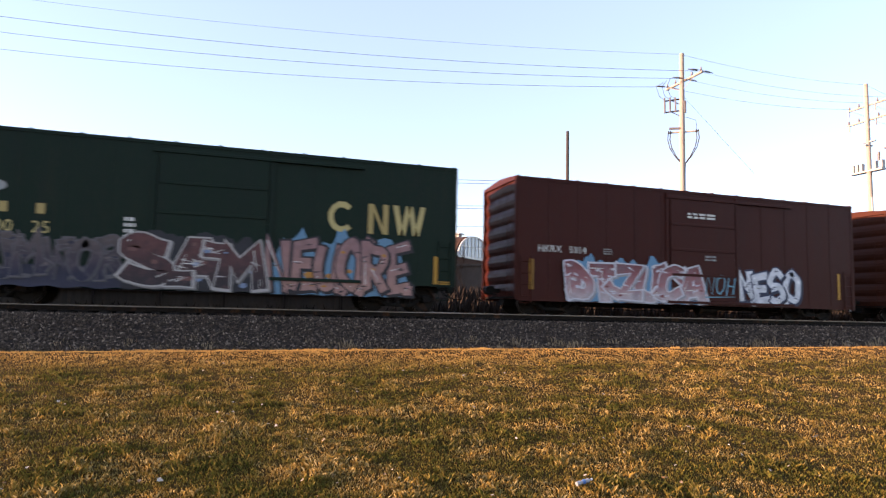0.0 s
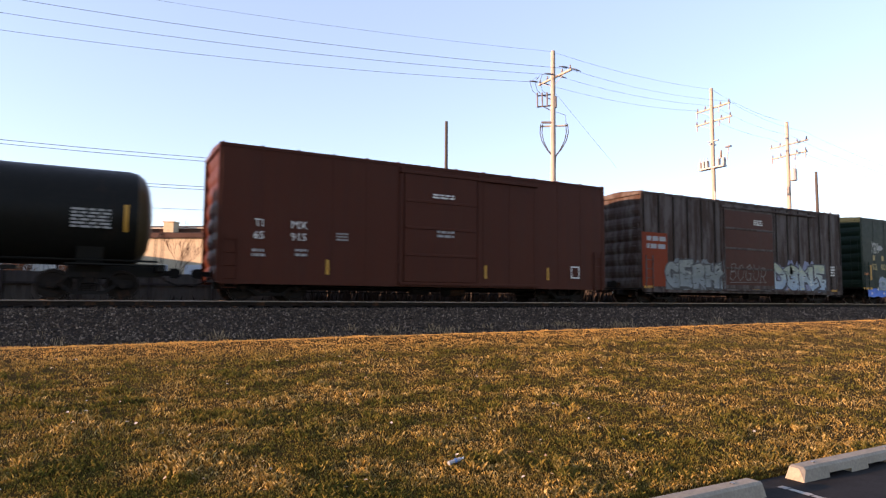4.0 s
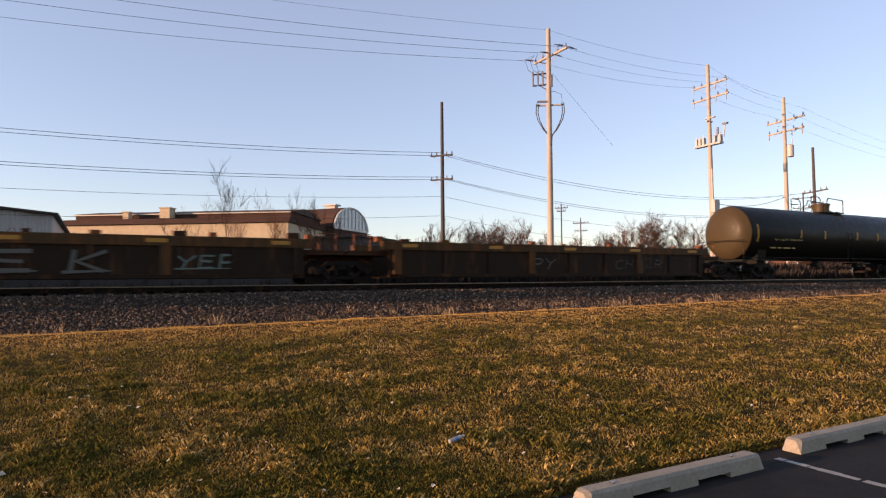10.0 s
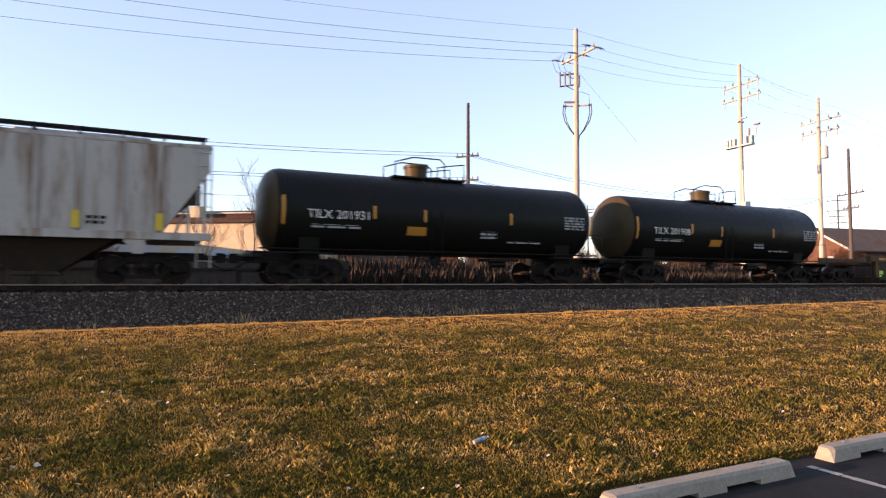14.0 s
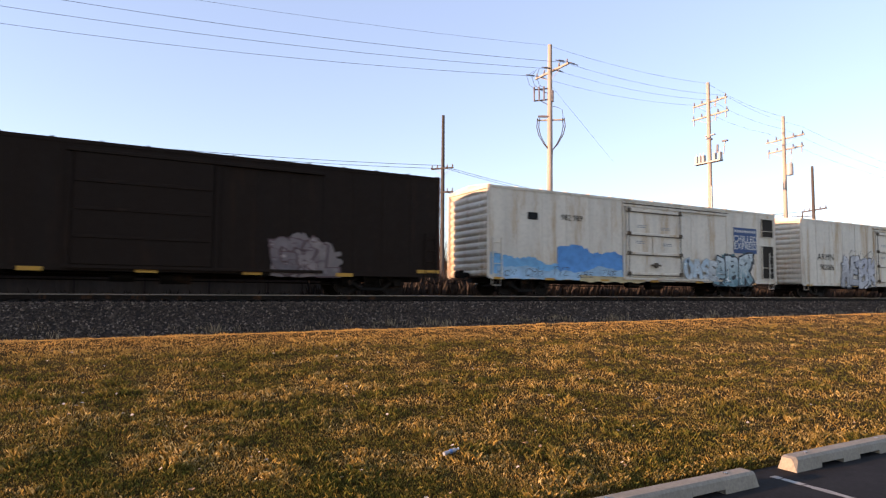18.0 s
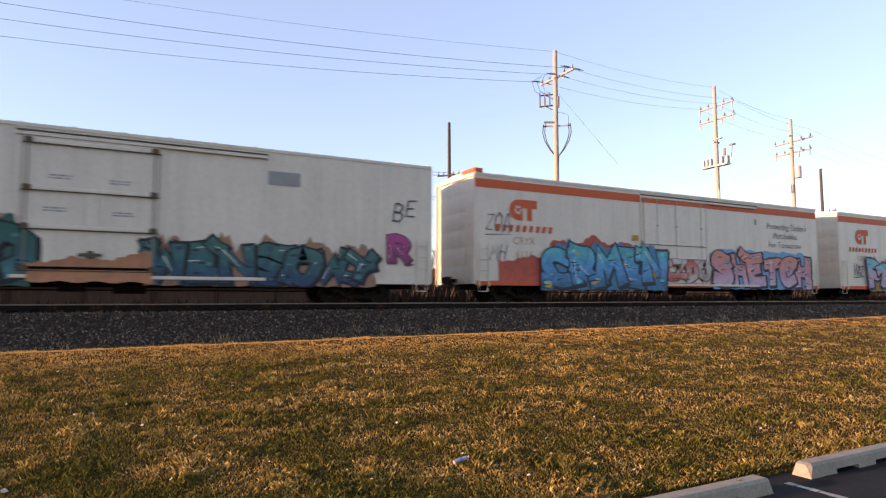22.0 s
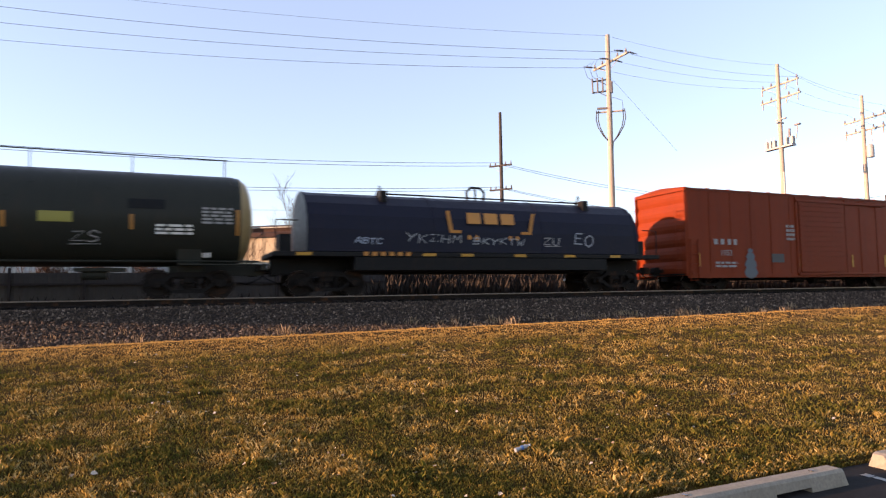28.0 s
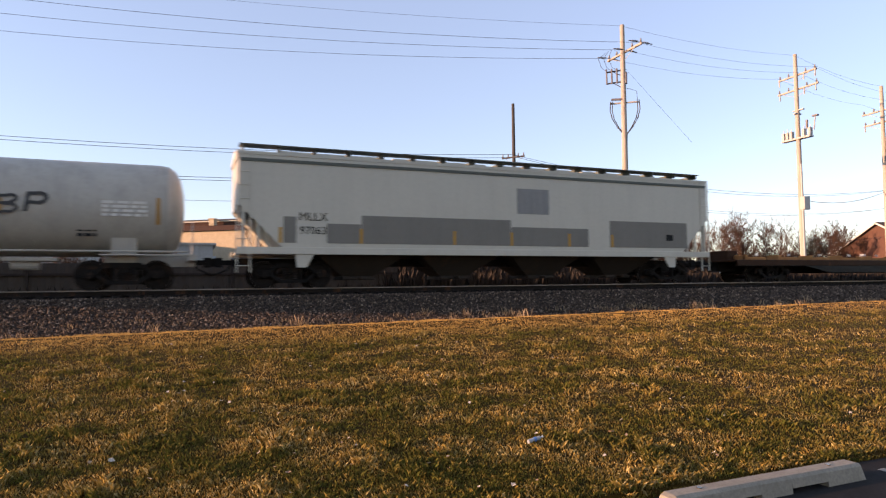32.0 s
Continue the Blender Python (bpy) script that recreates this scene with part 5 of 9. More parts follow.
        if shine:
            mb.slot = 2
            for ln in lines:
                off = wt * 0.62
                k = rng.randrange(len(ln) - 1)
                p, q = ln[k], ln[k + 1]
                yy = taper(mb, (p[0] - off * 0.5, p[1] + off * 0.4), (p[0] * 0.35 + q[0] * 0.65 - off * 0.5, p[1] * 0.35 + q[1] * 0.65 + off * 0.4), edge * 0.36, edge * 0.12, yy)
        mb.v = [(a, b, max(c, z0 - 0.03)) for a, b, c in mb.v]
        part("painted_letter", mb, mats, body)
    drip = MB()
    drip.slot = 0
    for _ in range(n):
        u, v = x0 + w * rng.random(), z0 + h * rng.uniform(0.1, 0.3)
        yy = taper(drip, (u, v), (u + 0.01, max(z0 - 0.05, v - h * rng.uniform(0.1, 0.3))), 0.009, 0.004, yy)
    part("drip", drip, [spray(outline)], body)


def splash(parent, x0, x1, z0, z1, y, col, seed, rag=0.25):
    """A rolled or sprayed field of one colour with a ragged upper edge and thinning ends."""
    rng = random.Random(seed)
    mb = MB()
    n = max(14, int((x1 - x0) * 7))
    xs = [x0 + (x1 - x0) * i / n for i in range(n + 1)]
    ph = [rng.uniform(0, 6.3) for _ in range(3)]
    step = 0.0
    tops = []
    for i, x in enumerate(xs):
        if rng.random() < 0.12:
            step = rng.uniform(-0.5, 0.3)
        v = 0.5 * math.sin(x * 1.1 + ph[0]) + 0.35 * math.sin(x * 3.3 + ph[1]) + rng.uniform(-0.25, 0.25) + step
        tops.append(z1 - (z1 - z0) * rag * (0.55 - 0.45 * v))
    low = [z0 + 0.03 * math.sin(x * 7 + ph[2]) for x in xs]
    tops = [max(b + 0.04, t) for b, t in zip(low, tops)]
    mb.add([(x, y, b) for x, b in zip(xs, low)] + [(x, y, t) for x, t in zip(xs, tops)], [(i, i + 1, i + n + 2, i + n + 1) for i in range(n)])
    part("graffiti", mb, [fade_paint([tuple(v * 0.9 for v in col), tuple(min(1, v * 1.15 + 0.01) for v in col)], z0, z1)], parent, "ragged field of sprayed paint")


def star(parent, x, z, r, y):
    pts = [(x + r * k * math.sin(i * math.pi / 5), z + r * k * math.cos(i * math.pi / 5)) for i, k in zip(range(10), (1, 0.42) * 5)]
    part("star", MB().flat(pts, y), WHITEP, parent, "small white painted star")


def tag_line(parent, x0, x1, z0, z1, y, col, seed, n=5, width=0.03, word=""):
    """A quick one-colour handstyle of slanting letters."""
    rng = random.Random(seed)
    mb = MB()
    yy = y - 0.004
    word = word or "".join(rng.choice("ABCEGHKMNOPRSTUWYZ") for _ in range(max(2, int(n * 1.1))))
    cw = (x1 - x0) / len(word)
    for i, ch in enumerate(word):
        up = rng.uniform(-0.12, 0.12)
        for ln in letter_lines(ch):
            pts = [(x0 + cw * (i + 0.12 + 0.8 * u) + 0.14 * (z1 - z0) * (v - 0.5), z0 + (z1 - z0) * (0.12 + up + 0.78 * v + rng.uniform(-0.04, 0.04))) for u, v in ln]
            ribbon(mb, pts, width * 0.62 * rng.uniform(0.8, 1.2), yy, 0.6)
            yy -= 0.0002
    if rng.random() < 0.5:
        yy = taper(mb, (x0, z0 + 0.02), (x1, z0 + 0.08 * (z1 - z0)), width * 0.5, width * 0.2, yy)
    part("graffiti", mb, [spray(col)], parent, "thin one-colour scrawl")


def ladder(parent, x, z0, z1, y, mat, w=0.42, rungs=None):
    mb = MB()
    for dx in (-w / 2, w / 2):
        mb.box(x + dx - 0.02, x + dx + 0.02, y - 0.07, y - 0.035, z0, z1)
    n = rungs or max(2, int((z1 - z0) / 0.34))
    for i in range(n):
        z = z0 + (z1 - z0) * (i + 0.5) / n
        mb.rod((x - w / 2, y - 0.055, z), (x + w / 2, y - 0.055, z), 0.014, 6)
    part("ladder", mb, mat, parent)


def end_wall(car, s, half, W, z0, H, mat, ribs, press=1.0):
    """Car end with pressed horizontal corrugations; s is -1 or 1."""
    mb = MB()
    pts = []
    n = ribs * 4
    for i in range(n + 1):
        z = z0 + (H - z0) * i / n
        d = 0.07 + press * ((0.0, 0.05, 0.07, 0.05)[i % 4] - 0.07)
        pts.append((d, z))
    a = [(s * (half - 0.08 + d), -W, z) for d, z in pts]
    b = [(s * (half - 0.08 + d), W, z) for d, z in pts]
    k = len(pts)
    fs = [(i, i + 1, i + 1 + k, i + k) for i in range(k - 1)]
    mb.add(a + b, fs if s < 0 else [f[::-1] for f in fs])
    part("end_wall", mb, mat, car)
    for y in (-W, W):
        part("corner_post", MB().box(s * half - 0.07, s * half + 0.07, y - 0.05 * (y > 0), y + 0.05 * (y < 0), z0, H), mat, car)
    part("end_plate", MB().box(s * half - 0.06, s * half + 0.06, -W + 0.05, W - 0.05, H - 0.12, H), mat, car)
    g = MB()
    for yy in (-W + 0.15, -W + 0.55):
        g.rod((s * (half + 0.11), yy, z0 + 0.1), (s * (half + 0.11), yy, z0 + 3.0), 0.013, 6)
    for i in range(7):
        z = z0 + 0.3 + i * 0.42
        g.rod((s * (half + 0.11), -W + 0.15, z), (s * (half + 0.11), -W + 0.55, z), 0.013, 6)
    part("end_ladder", g, mat, car)


HARDW = painted("grimy_door_gear", (0.10, 0.08, 0.06), 0.7, 0.3, 0.4, 0.5)
HARDP = painted("pale_door_gear", (0.24, 0.235, 0.225), 0.6, 0.3, 0.4, 0.2)


def boxcar(label, left, right, H, mat, door, sill=0.62, W=1.58, ribs=14, rib_w=0.05, rib_d=0.012, rib_mat=None, fish=None, inset=1.75, roof_mat=None, door_style="plain", end_ribs=8, end_mat=None, eave=0.0, name="boxcar", press=1.0, deep=0.0, round_top=0.0):
    """Boxcar: skinned sides with posts, roof, corrugated ends, door, sills, ladders, underframe."""
    ob, half = start_car(name, label, left, right, name.replace("_", " "), inset)
    y = -W
    z0 = sill + (0.28 if fish else 0.0)
    top = H - 0.06
    for s in (-1, 1):
        part("side_wall", MB().box(-half, half, s * W - 0.03 * (s > 0), s * W + 0.03 * (s < 0), z0, top), mat, ob)
    part("floor", MB().box(-half + 0.05, half - 0.05, -W + 0.03, W - 0.03, z0 + 0.02, z0 + 0.12), TRUCK, ob)
    rf = MB()
    e = W + 0.03
    if round_top:
        prof = [(-e, top - round_top), (-e + round_top * 0.3, top - round_top * 0.3), (-e + round_top, top), (0, H + 0.02), (e - round_top, top), (e - round_top * 0.3, top - round_top * 0.3), (e, top - round_top)]
        rf.prismx(prof, -half, half)
    else:
        rf.prismx([(-e, top - 0.10), (-e, top), (-0.2, H + 0.06), (0.2, H + 0.06), (e, top), (e, top - 0.10)], -half - 0.04, half + 0.04)
    n = int(half * 2 / 1.2)
    for i in range(n + 1):
        x = -half + 0.05 + (2 * half - 0.1) * i / n
        rf.prismx([(-e, top + 0.004), (-0.2, H + 0.064), (0.2, H + 0.064), (e, top + 0.004), (e, top + 0.03), (0.2, H + 0.09), (-0.2, H + 0.09), (-e, top + 0.03)] if not round_top else [(-e + round_top, top + 0.002), (0, H + 0.03), (e - round_top, top + 0.002), (0, H + 0.05)], x - 0.04, x + 0.04)
    part("roof", rf, roof_mat or mat, ob)
    for s in (-1, 1):
        end_wall(ob, s, half, W - 0.01, z0, top, end_mat or mat, end_ribs, press)
    # side sill
    sl = MB()
    if fish:
        a, b = fish
        for s in (-1, 1):
            sl.prism([(-half, z0 + 0.1), (-half, z0 - 0.02), (-half + a, z0 - 0.02), (-half + b, sill - 0.1), (half - b, sill - 0.1), (half - a, z0 - 0.02), (half, z0 - 0.02), (half, z0 + 0.1)], s * W - 0.012 * (s < 0) - 0.02 * (s > 0), s * W + 0.02 * (s < 0) + 0.012 * (s > 0))
    else:
        for s in (-1, 1):
            sl.box(-half, half, s * W - 0.02, s * W + 0.02, z0 - 0.06 - deep, z0 + 0.10)
    part("side_sill", sl, mat, ob)
    # posts
    d0, d1 = door
    post = MB().box(-rib_w / 2, rib_w / 2, -rib_d, 0, z0 + 0.1, top - 0.1, min(rib_d * 0.4, 0.01)).mesh("side_post", rib_mat or mat)
    step = 2 * half / ribs
    for i in range(ribs + 1):
        x = -half + 0.06 + (2 * half - 0.12) * i / ribs
        if d0 - 0.1 < x < d1 + 0.1:
            continue
        part("side_post", post, None, ob, at=(x, y, 0))
    part("side_post", MB().box(-half, half, W, W + rib_d, top - 0.3, top - 0.2), mat, ob)
    # door
    dz0, dz1 = z0 + 0.12, top - 0.35
    db = MB().box(d0, d1, y - 0.07, y - 0.02, dz0, dz1, 0.01)
    dr = part("door", db, mat, ob)
    if door_style == "plain":
        for k in range(1, 4):
            z = dz0 + (dz1 - dz0) * k / 4
            part("rib", MB().box(d0 + 0.03, d1 - 0.03, y - 0.10, y - 0.065, z - 0.05, z + 0.05, 0.01), mat, dr)
    elif door_style == "corrugated":
        for k in range(14):
            z = dz0 + (dz1 - dz0) * (k + 0.5) / 14
            part("rib", MB().prism([(d0 + 0.05, z - 0.07), (d1 - 0.05, z - 0.07), (d1 - 0.05, z + 0.01), (d0 + 0.05, z + 0.01)], y - 0.095, y - 0.065), mat, dr)
    elif door_style == "beam":
        # heavy beams with grimy locking gear at their ends and a centre panel
        zs = [dz0 + 0.16, dz0 + (dz1 - dz0) * 0.34, dz0 + (dz1 - dz0) * 0.62, dz1 - 0.14]
        for z in zs:
            part("beam", MB().box(d0 + 0.04, d1 - 0.04, y - 0.13, y - 0.065, z - 0.055, z + 0.055, 0.012), mat, dr)
            part("rod", MB().rod((d0 - 0.05, y - 0.14, z - 0.075), (d1 + 0.05, y - 0.14, z - 0.075), 0.016, 6), HARDW, dr)
            for x in (d0 + 0.1, d1 - 0.1):
                part("lock", MB().box(x - 0.1, x + 0.1, y - 0.17, y - 0.1, z - 0.08, z + 0.08, 0.02).rod((x, y - 0.19, z), (x, y - 0.16, z), 0.09, 8), HARDW, dr)
        xm = (d0 + d1) / 2
        part("centre_panel", MB().box(xm - 0.16, xm + 0.16, y - 0.12, y - 0.065, zs[1], zs[2], 0.01), mat, dr)
        for x in (d0 + 0.1, d1 - 0.1):
            part("lock_rod", MB().rod((x, y - 0.13, dz0), (x, y - 0.13, dz1), 0.022, 6), HARDP, dr)
        part("crank", MB().box(xm - 0.3, xm + 0.3, y - 0.17, y - 0.12, zs[0] + 0.35, zs[0] + 0.43).rod((xm, y - 0.1, zs[0] + 0.39), (xm, y - 0.2, zs[0] + 0.39), 0.12, 10), HARDW, dr)
        for x, z in ((xm - 0.8, zs[2] + 0.35), (xm + 0.7, zs[2] + 0.3), (xm - 0.9, zs[1] + 0.5), (xm + 0.8, zs[1] + 0.45)):
            bars(dr, x, z, y - 0.075, 0.55, 0.16, 2, GREYP, 3)
    elif door_style == "plug":
        for k in (0.14, 0.30, 0.46):
            z = dz0 + (dz1 - dz0) * k
            part("rib", MB().box(d0 + 0.06, d1 - 0.06, y - 0.085, y - 0.065, z - 0.02, z + 0.02, 0.006), mat, dr)
            part("rod", MB().rod((d0 + 0.04, y - 0.10, z - 0.03), (d1 - 0.04, y - 0.10, z - 0.03), 0.014, 6), HARDW, dr)
        for x in (d0 + (d1 - d0) * 0.2, (d0 + d1) / 2, d1 - (d1 - d0) * 0.08):
            part("lock_rod", MB().rod((x, y - 0.095, dz0), (x, y - 0.095, dz1), 0.018, 6), mat, dr)
            for z in (dz0 + 0.15, dz0 + (dz1 - dz0) * 0.46, dz0 + (dz1 - dz0) * 0.68, dz1 - 0.12):
                part("hinge", MB().box(x - 0.05, x + 0.05, y - 0.115, y - 0.07, z - 0.03, z + 0.03, 0.008), HARDP, dr)
        xm = (d0 + d1) / 2
        part("crank", MB().box(xm - 0.25, xm + 0.25, y - 0.15, y - 0.1, dz0 + 0.75, dz0 + 0.82).rod((xm, y - 0.1, dz0 + 0.78), (xm, y - 0.2, dz0 + 0.78), 0.1, 10), HARDW, dr)
    for z in (dz1 + 0.05, dz0 - 0.07):
        part("door_rail", MB().box(d0 - 0.2, d1 + (d1 - d0) * 0.95, y - 0.11, y - 0.005, z - 0.05, z + 0.05, 0.01), mat, ob)
    if door_style in ("plug", "beam"):
        part("track", MB().rod((d0 - 0.2, y - 0.12, dz1 + 0.13), (d1 + (d1 - d0) * 0.95, y - 0.12, dz1 + 0.13), 0.025, 6), HARDW, ob, "dark door track")
    for x in (d0 - 0.12, d1 + 0.12):
        part("door_post", MB().box(x - 0.07, x + 0.07, y - 0.05, y - 0.002, z0, top - 0.1, 0.01), mat, ob)
    for s in (-1, 1):
        ladder(ob, s * (half - 0.35), z0 - 0.1, z0 + 1.55, y, mat)
        part("step", MB().tube([(s * (half - 0.55), y + 0.03, z0), (s * (half - 0.55), y + 0.03, 0.42), (s * (half - 0.15), y + 0.03, 0.42), (s * (half - 0.15), y + 0.03, z0)], 0.018), mat, ob)
    underframe(ob, half, z0)
    return ob, half, y, z0


def underframe(ob, half, z0, gear=True):
    mb = MB().box(-half + 0.1, half - 0.1, -0.2, 0.2, z0 - 0.22, z0 + 0.05)
    for i in range(5):
        x = -half + 2.8 + (2 * half - 5.6) * i / 4
        mb.box(x - 0.06, x + 0.06, -1.4, 1.4, z0 - 0.14, z0 + 0.02)
    part("underframe", mb, TRUCK, ob)
    if gear:
        part("brake_cylinder", MB().rod((-0.9, -0.75, z0 - 0.2), (-0.2, -0.75, z0 - 0.2), 0.16, 12), TRUCK, ob)
        part("air_reservoir", MB().rod((0.5, -0.7, z0 - 0.22), (1.4, -0.7, z0 - 0.22), 0.2, 12), TRUCK, ob)
        part("brake_rod", MB().rod((-half + 2.2, -0.5, z0 - 0.3), (half - 2.2, -0.55, z0 - 0.32), 0.02, 6).rod((-half + 1.8, -1.0, z0 - 0.1), (half - 1.8, -1.0, z0 - 0.12), 0.025, 6), TRUCK, ob)


# tank ends: the low sun's brassy tan is put into the base colour
HEAD = painted("sun_toned_tank_head", (0.046, 0.034, 0.018), 0.5, 0.3, 0.3, 0.1)
HEAD2 = painted("sunlit_tan_tank_head", (0.27, 0.195, 0.095), 0.5, 0.3, 0.3, 0.05)


def tank_car(label, left, right, R, zc, mat, bar_mat=YELLOW, dome=0.0, rails="loop", inset=2.0, extra_rail=False, head=None):
    """Tank car: dished shell, sill, saddle, dome with railings, ladder, trucks."""
    ob, half = start_car("tank_car", label, left - 0.35, right + 0.35, "tank car", inset)
    L = half - 0.35
    prof = [(-L, 0.02), (-L + 0.02, R * 0.35), (-L + 0.10, R * 0.65), (-L + 0.24, R * 0.86), (-L + 0.45, R * 0.97), (-L + 0.7, R), (-L * 0.33, R), (-L * 0.33 + 0.03, R), (L * 0.33, R), (L * 0.33 + 0.03, R), (L - 0.7, R), (L - 0.45, R * 0.97), (L - 0.24, R * 0.86), (L - 0.10, R * 0.65), (L - 0.02, R * 0.35), (L, 0.02)]
    part("shell", MB().lathe(prof[4:-4], "x", 48, (0, 0, zc)), mat, ob, smooth=True)
    part("head", MB().lathe(prof[:5], "x", 48, (0, 0, zc)), head or HEAD, ob, "dished steel tank end", smooth=True)
    part("head", MB().lathe(prof[-5:], "x", 48, (0, 0, zc)), head or HEAD, ob, "dished steel tank end", smooth=True)
    for x in (-L * 0.5, L * 0.02, L * 0.5, -L + 0.7, L - 0.7):
        part("seam", MB().lathe([(x - 0.02, R + 0.004), (x + 0.02, R + 0.004)], "x", 48, (0, 0, zc)), mat, ob)
    zb = zc - R
    for s in (-1, 1):
        part("saddle", MB().prismx([(-1.15, zc - R * 0.55), (-0.7, zb + 0.05), (0.7, zb + 0.05), (1.15, zc - R * 0.55), (1.0, zb - 0.28), (-1.0, zb - 0.28)], s * (half - inset) - 0.35, s * (half - inset) + 0.35), mat, ob)
        part("end_sill", MB().box(s * (half - 0.1) - 0.12, s * (half - 0.1) + 0.12, -1.45, 1.45, 0.86, 1.06, 0.02).box(min(s * (half - inset - 0.6), s * half), max(s * (half - inset - 0.6), s * half), -0.3, 0.3, 0.72, zb + 0.06), mat, ob)
        part("handrail", MB().tube([(s * (half - 0.1), -1.42, 1.06), (s * (half - 0.1), -1.42, 2.05), (s * (half - 0.1), 1.42, 2.05), (s * (half - 0.1), 1.42, 1.06)], 0.02), mat, ob)
        part("walkway", MB().box(min(s * (half - 2.6), s * half), max(s * (half - 2.6), s * half), -1.5, -1.0, 1.02, 1.06), mat, ob)
    for y in (-1.3, 1.3):
        part("side_rail", MB().rod((-half + 0.2, y, zb + 0.12), (half - 0.2, y, zb + 0.12), 0.03, 6), mat, ob)
    part("bottom_outlet", MB().rod((0, 0, zb - 0.35), (0, 0, zb + 0.1), 0.22, 12).box(-0.35, 0.35, -0.3, 0.3, zb - 0.2, zb - 0.12), mat, ob)
    part("brake_gear", MB().box(half - inset - 3.2, half - inset - 1.8, -0.6, 0.3, zb - 0.15, zb - 0.05).rod((half - inset - 3.0, -0.3, zb - 0.25), (half - inset - 2.3, -0.3, zb - 0.25), 0.16, 12), mat, ob)
    # manway
    zt = zc + R
    # bronze glow of the sun on the manway is part of its colour
    bronze = painted("sunlit_manway", (0.055, 0.042, 0.022), 0.55, 0.2, 0.4, 0.1)
    part("manway", MB().lathe([(zt - 0.08, 0.44), (zt + 0.42, 0.44), (zt + 0.42, 0.49), (zt + 0.51, 0.49), (zt + 0.55, 0.40)], "z", 24, (dome, 0, 0)), bronze, ob, "bronze-lit round manway", smooth=True)
    part("platform", MB().box(dome - (0.9 if rails == "split" else 1.2), dome + (1.3 if rails == "split" else 1.85), -0.62, 0.62, zt - 0.05, zt + 0.01), mat, ob)
    part("valve", MB().rod((dome + 0.95, 0.1, zt - 0.05), (dome + 0.95, 0.1, zt + 0.16), 0.17, 12).rod((dome + 1.35, -0.2, zt - 0.05), (dome + 1.35, -0.2, zt + 0.12), 0.08, 8), mat, ob)
    for y in (-0.6, 0.6):
        g = MB()
        if rails == "loop":
            g.tube([(dome - 1.1, y, zt), (dome - 1.1, y, zt + 0.52), (dome - 0.35, y, zt + 0.74), (dome + 0.75, y, zt + 0.74), (dome + 0.93, y, zt + 0.58), (dome + 0.95, y, zt)], 0.026)
            g.tube([(dome + 0.62, y, zt), (dome + 0.64, y, zt + 0.42), (dome + 0.9, y, zt + 0.48), (dome + 1.78, y, zt + 0.62), (dome + 1.8, y, zt)], 0.026)
        elif rails == "split":
            g.tube([(dome - 1.95, y, zt - 0.05), (dome - 1.95, y, zt + 0.45), (dome - 1.85, y, zt + 0.5), (dome - 1.3, y, zt + 0.5)], 0.028)
            g.tube([(dome - 1.95, y, zt), (dome - 1.95, y, zt + 0.82), (dome - 1.2, y, zt + 0.82), (dome - 1.05, y, zt + 0.65), (dome - 1.05, y, zt)], 0.028)
            g.tube([(dome - 0.8, y, zt), (dome - 0.8, y, zt + 0.4), (dome - 0.45, y, zt + 0.5), (dome - 0.3, y, zt + 0.8), (dome + 1.22, y, zt + 0.74), (dome + 1.22, y, zt)], 0.028)
        else:
            g.tube([(dome - 0.8, y, zt), (dome - 0.8, y, zt + 0.7), (dome - 0.35, y, zt + 0.7)], 0.045)
            g.tube([(dome + 0.3, y, zt + 0.55), (dome + 0.9, y, zt + 0.6), (dome + 0.9, y, zt)], 0.045)
        part("railing", g, BLACK, ob)
    if extra_rail:
        g = MB()
        for y in (-0.5,):
            g.rod((-L + 0.3, y, zt + 0.48), (dome - 0.9, y, zt + 0.48), 0.02, 6).rod((dome + 0.9, y, zt + 0.48), (L - 0.8, y, zt + 0.48), 0.02, 6)
            for k in range(8):
                x = -L + 0.4 + (2 * L - 1.3) * k / 7
                g.rod((x, y, zt - 0.1), (x, y, zt + 0.48), 0.018, 6)
        part("top_walkway_rail", g, mat, ob)
    lad = MB()
    for dx in (-0.22, 0.22):
        lad.tube([(dome + 0.2 + dx, -1.45, 1.0), (dome + 0.2 + dx, -R - 0.06, zc), (dome + 0.2 + dx, -R * 0.7, zc + R * 0.75), (dome + 0.2 + dx, -0.6, zt)], 0.018)
    part("ladder", lad, mat, ob)
    return ob, half, R, zc


def on_tank(R, zc, z):
    """Near-side y of the tank's skin at a height."""
    return -math.sqrt(max(0.01, R * R - (z - zc) ** 2)) - 0.012


def tank_marks(ob, R, zc, bar_x, col=YELLOW, h=0.42):
    for x, z, hh in bar_x:
        mb = MB()
        k = 5
        vs, fs = [], []
        for i in range(k + 1):
            zz = z + (i / k - 0.5) * hh
            yy = on_tank(R, zc, zz)
            vs += [(x - 0.055, yy, zz), (x + 0.055, yy, zz)]
        mb.add(vs, [(2 * i, 2 * i + 1, 2 * i + 3, 2 * i + 2) for i in range(k)])
        part("reflector", mb, col, ob)


def bent(ob, R, zc, x, z, w, h, mat, name="placard"):
    """A painted rectangle that follows the tank's skin."""
    mb = MB()
    k = 5
    vs = []
    for i in range(k + 1):
        zz = z + (i / k - 0.5) * h
        yy = on_tank(R, zc, zz)
        vs += [(x - w / 2, yy, zz), (x + w / 2, yy, zz)]
    mb.add(vs, [(2 * i, 2 * i + 1, 2 * i + 3, 2 * i + 2) for i in range(k)])
    part(name, mb, mat, ob)


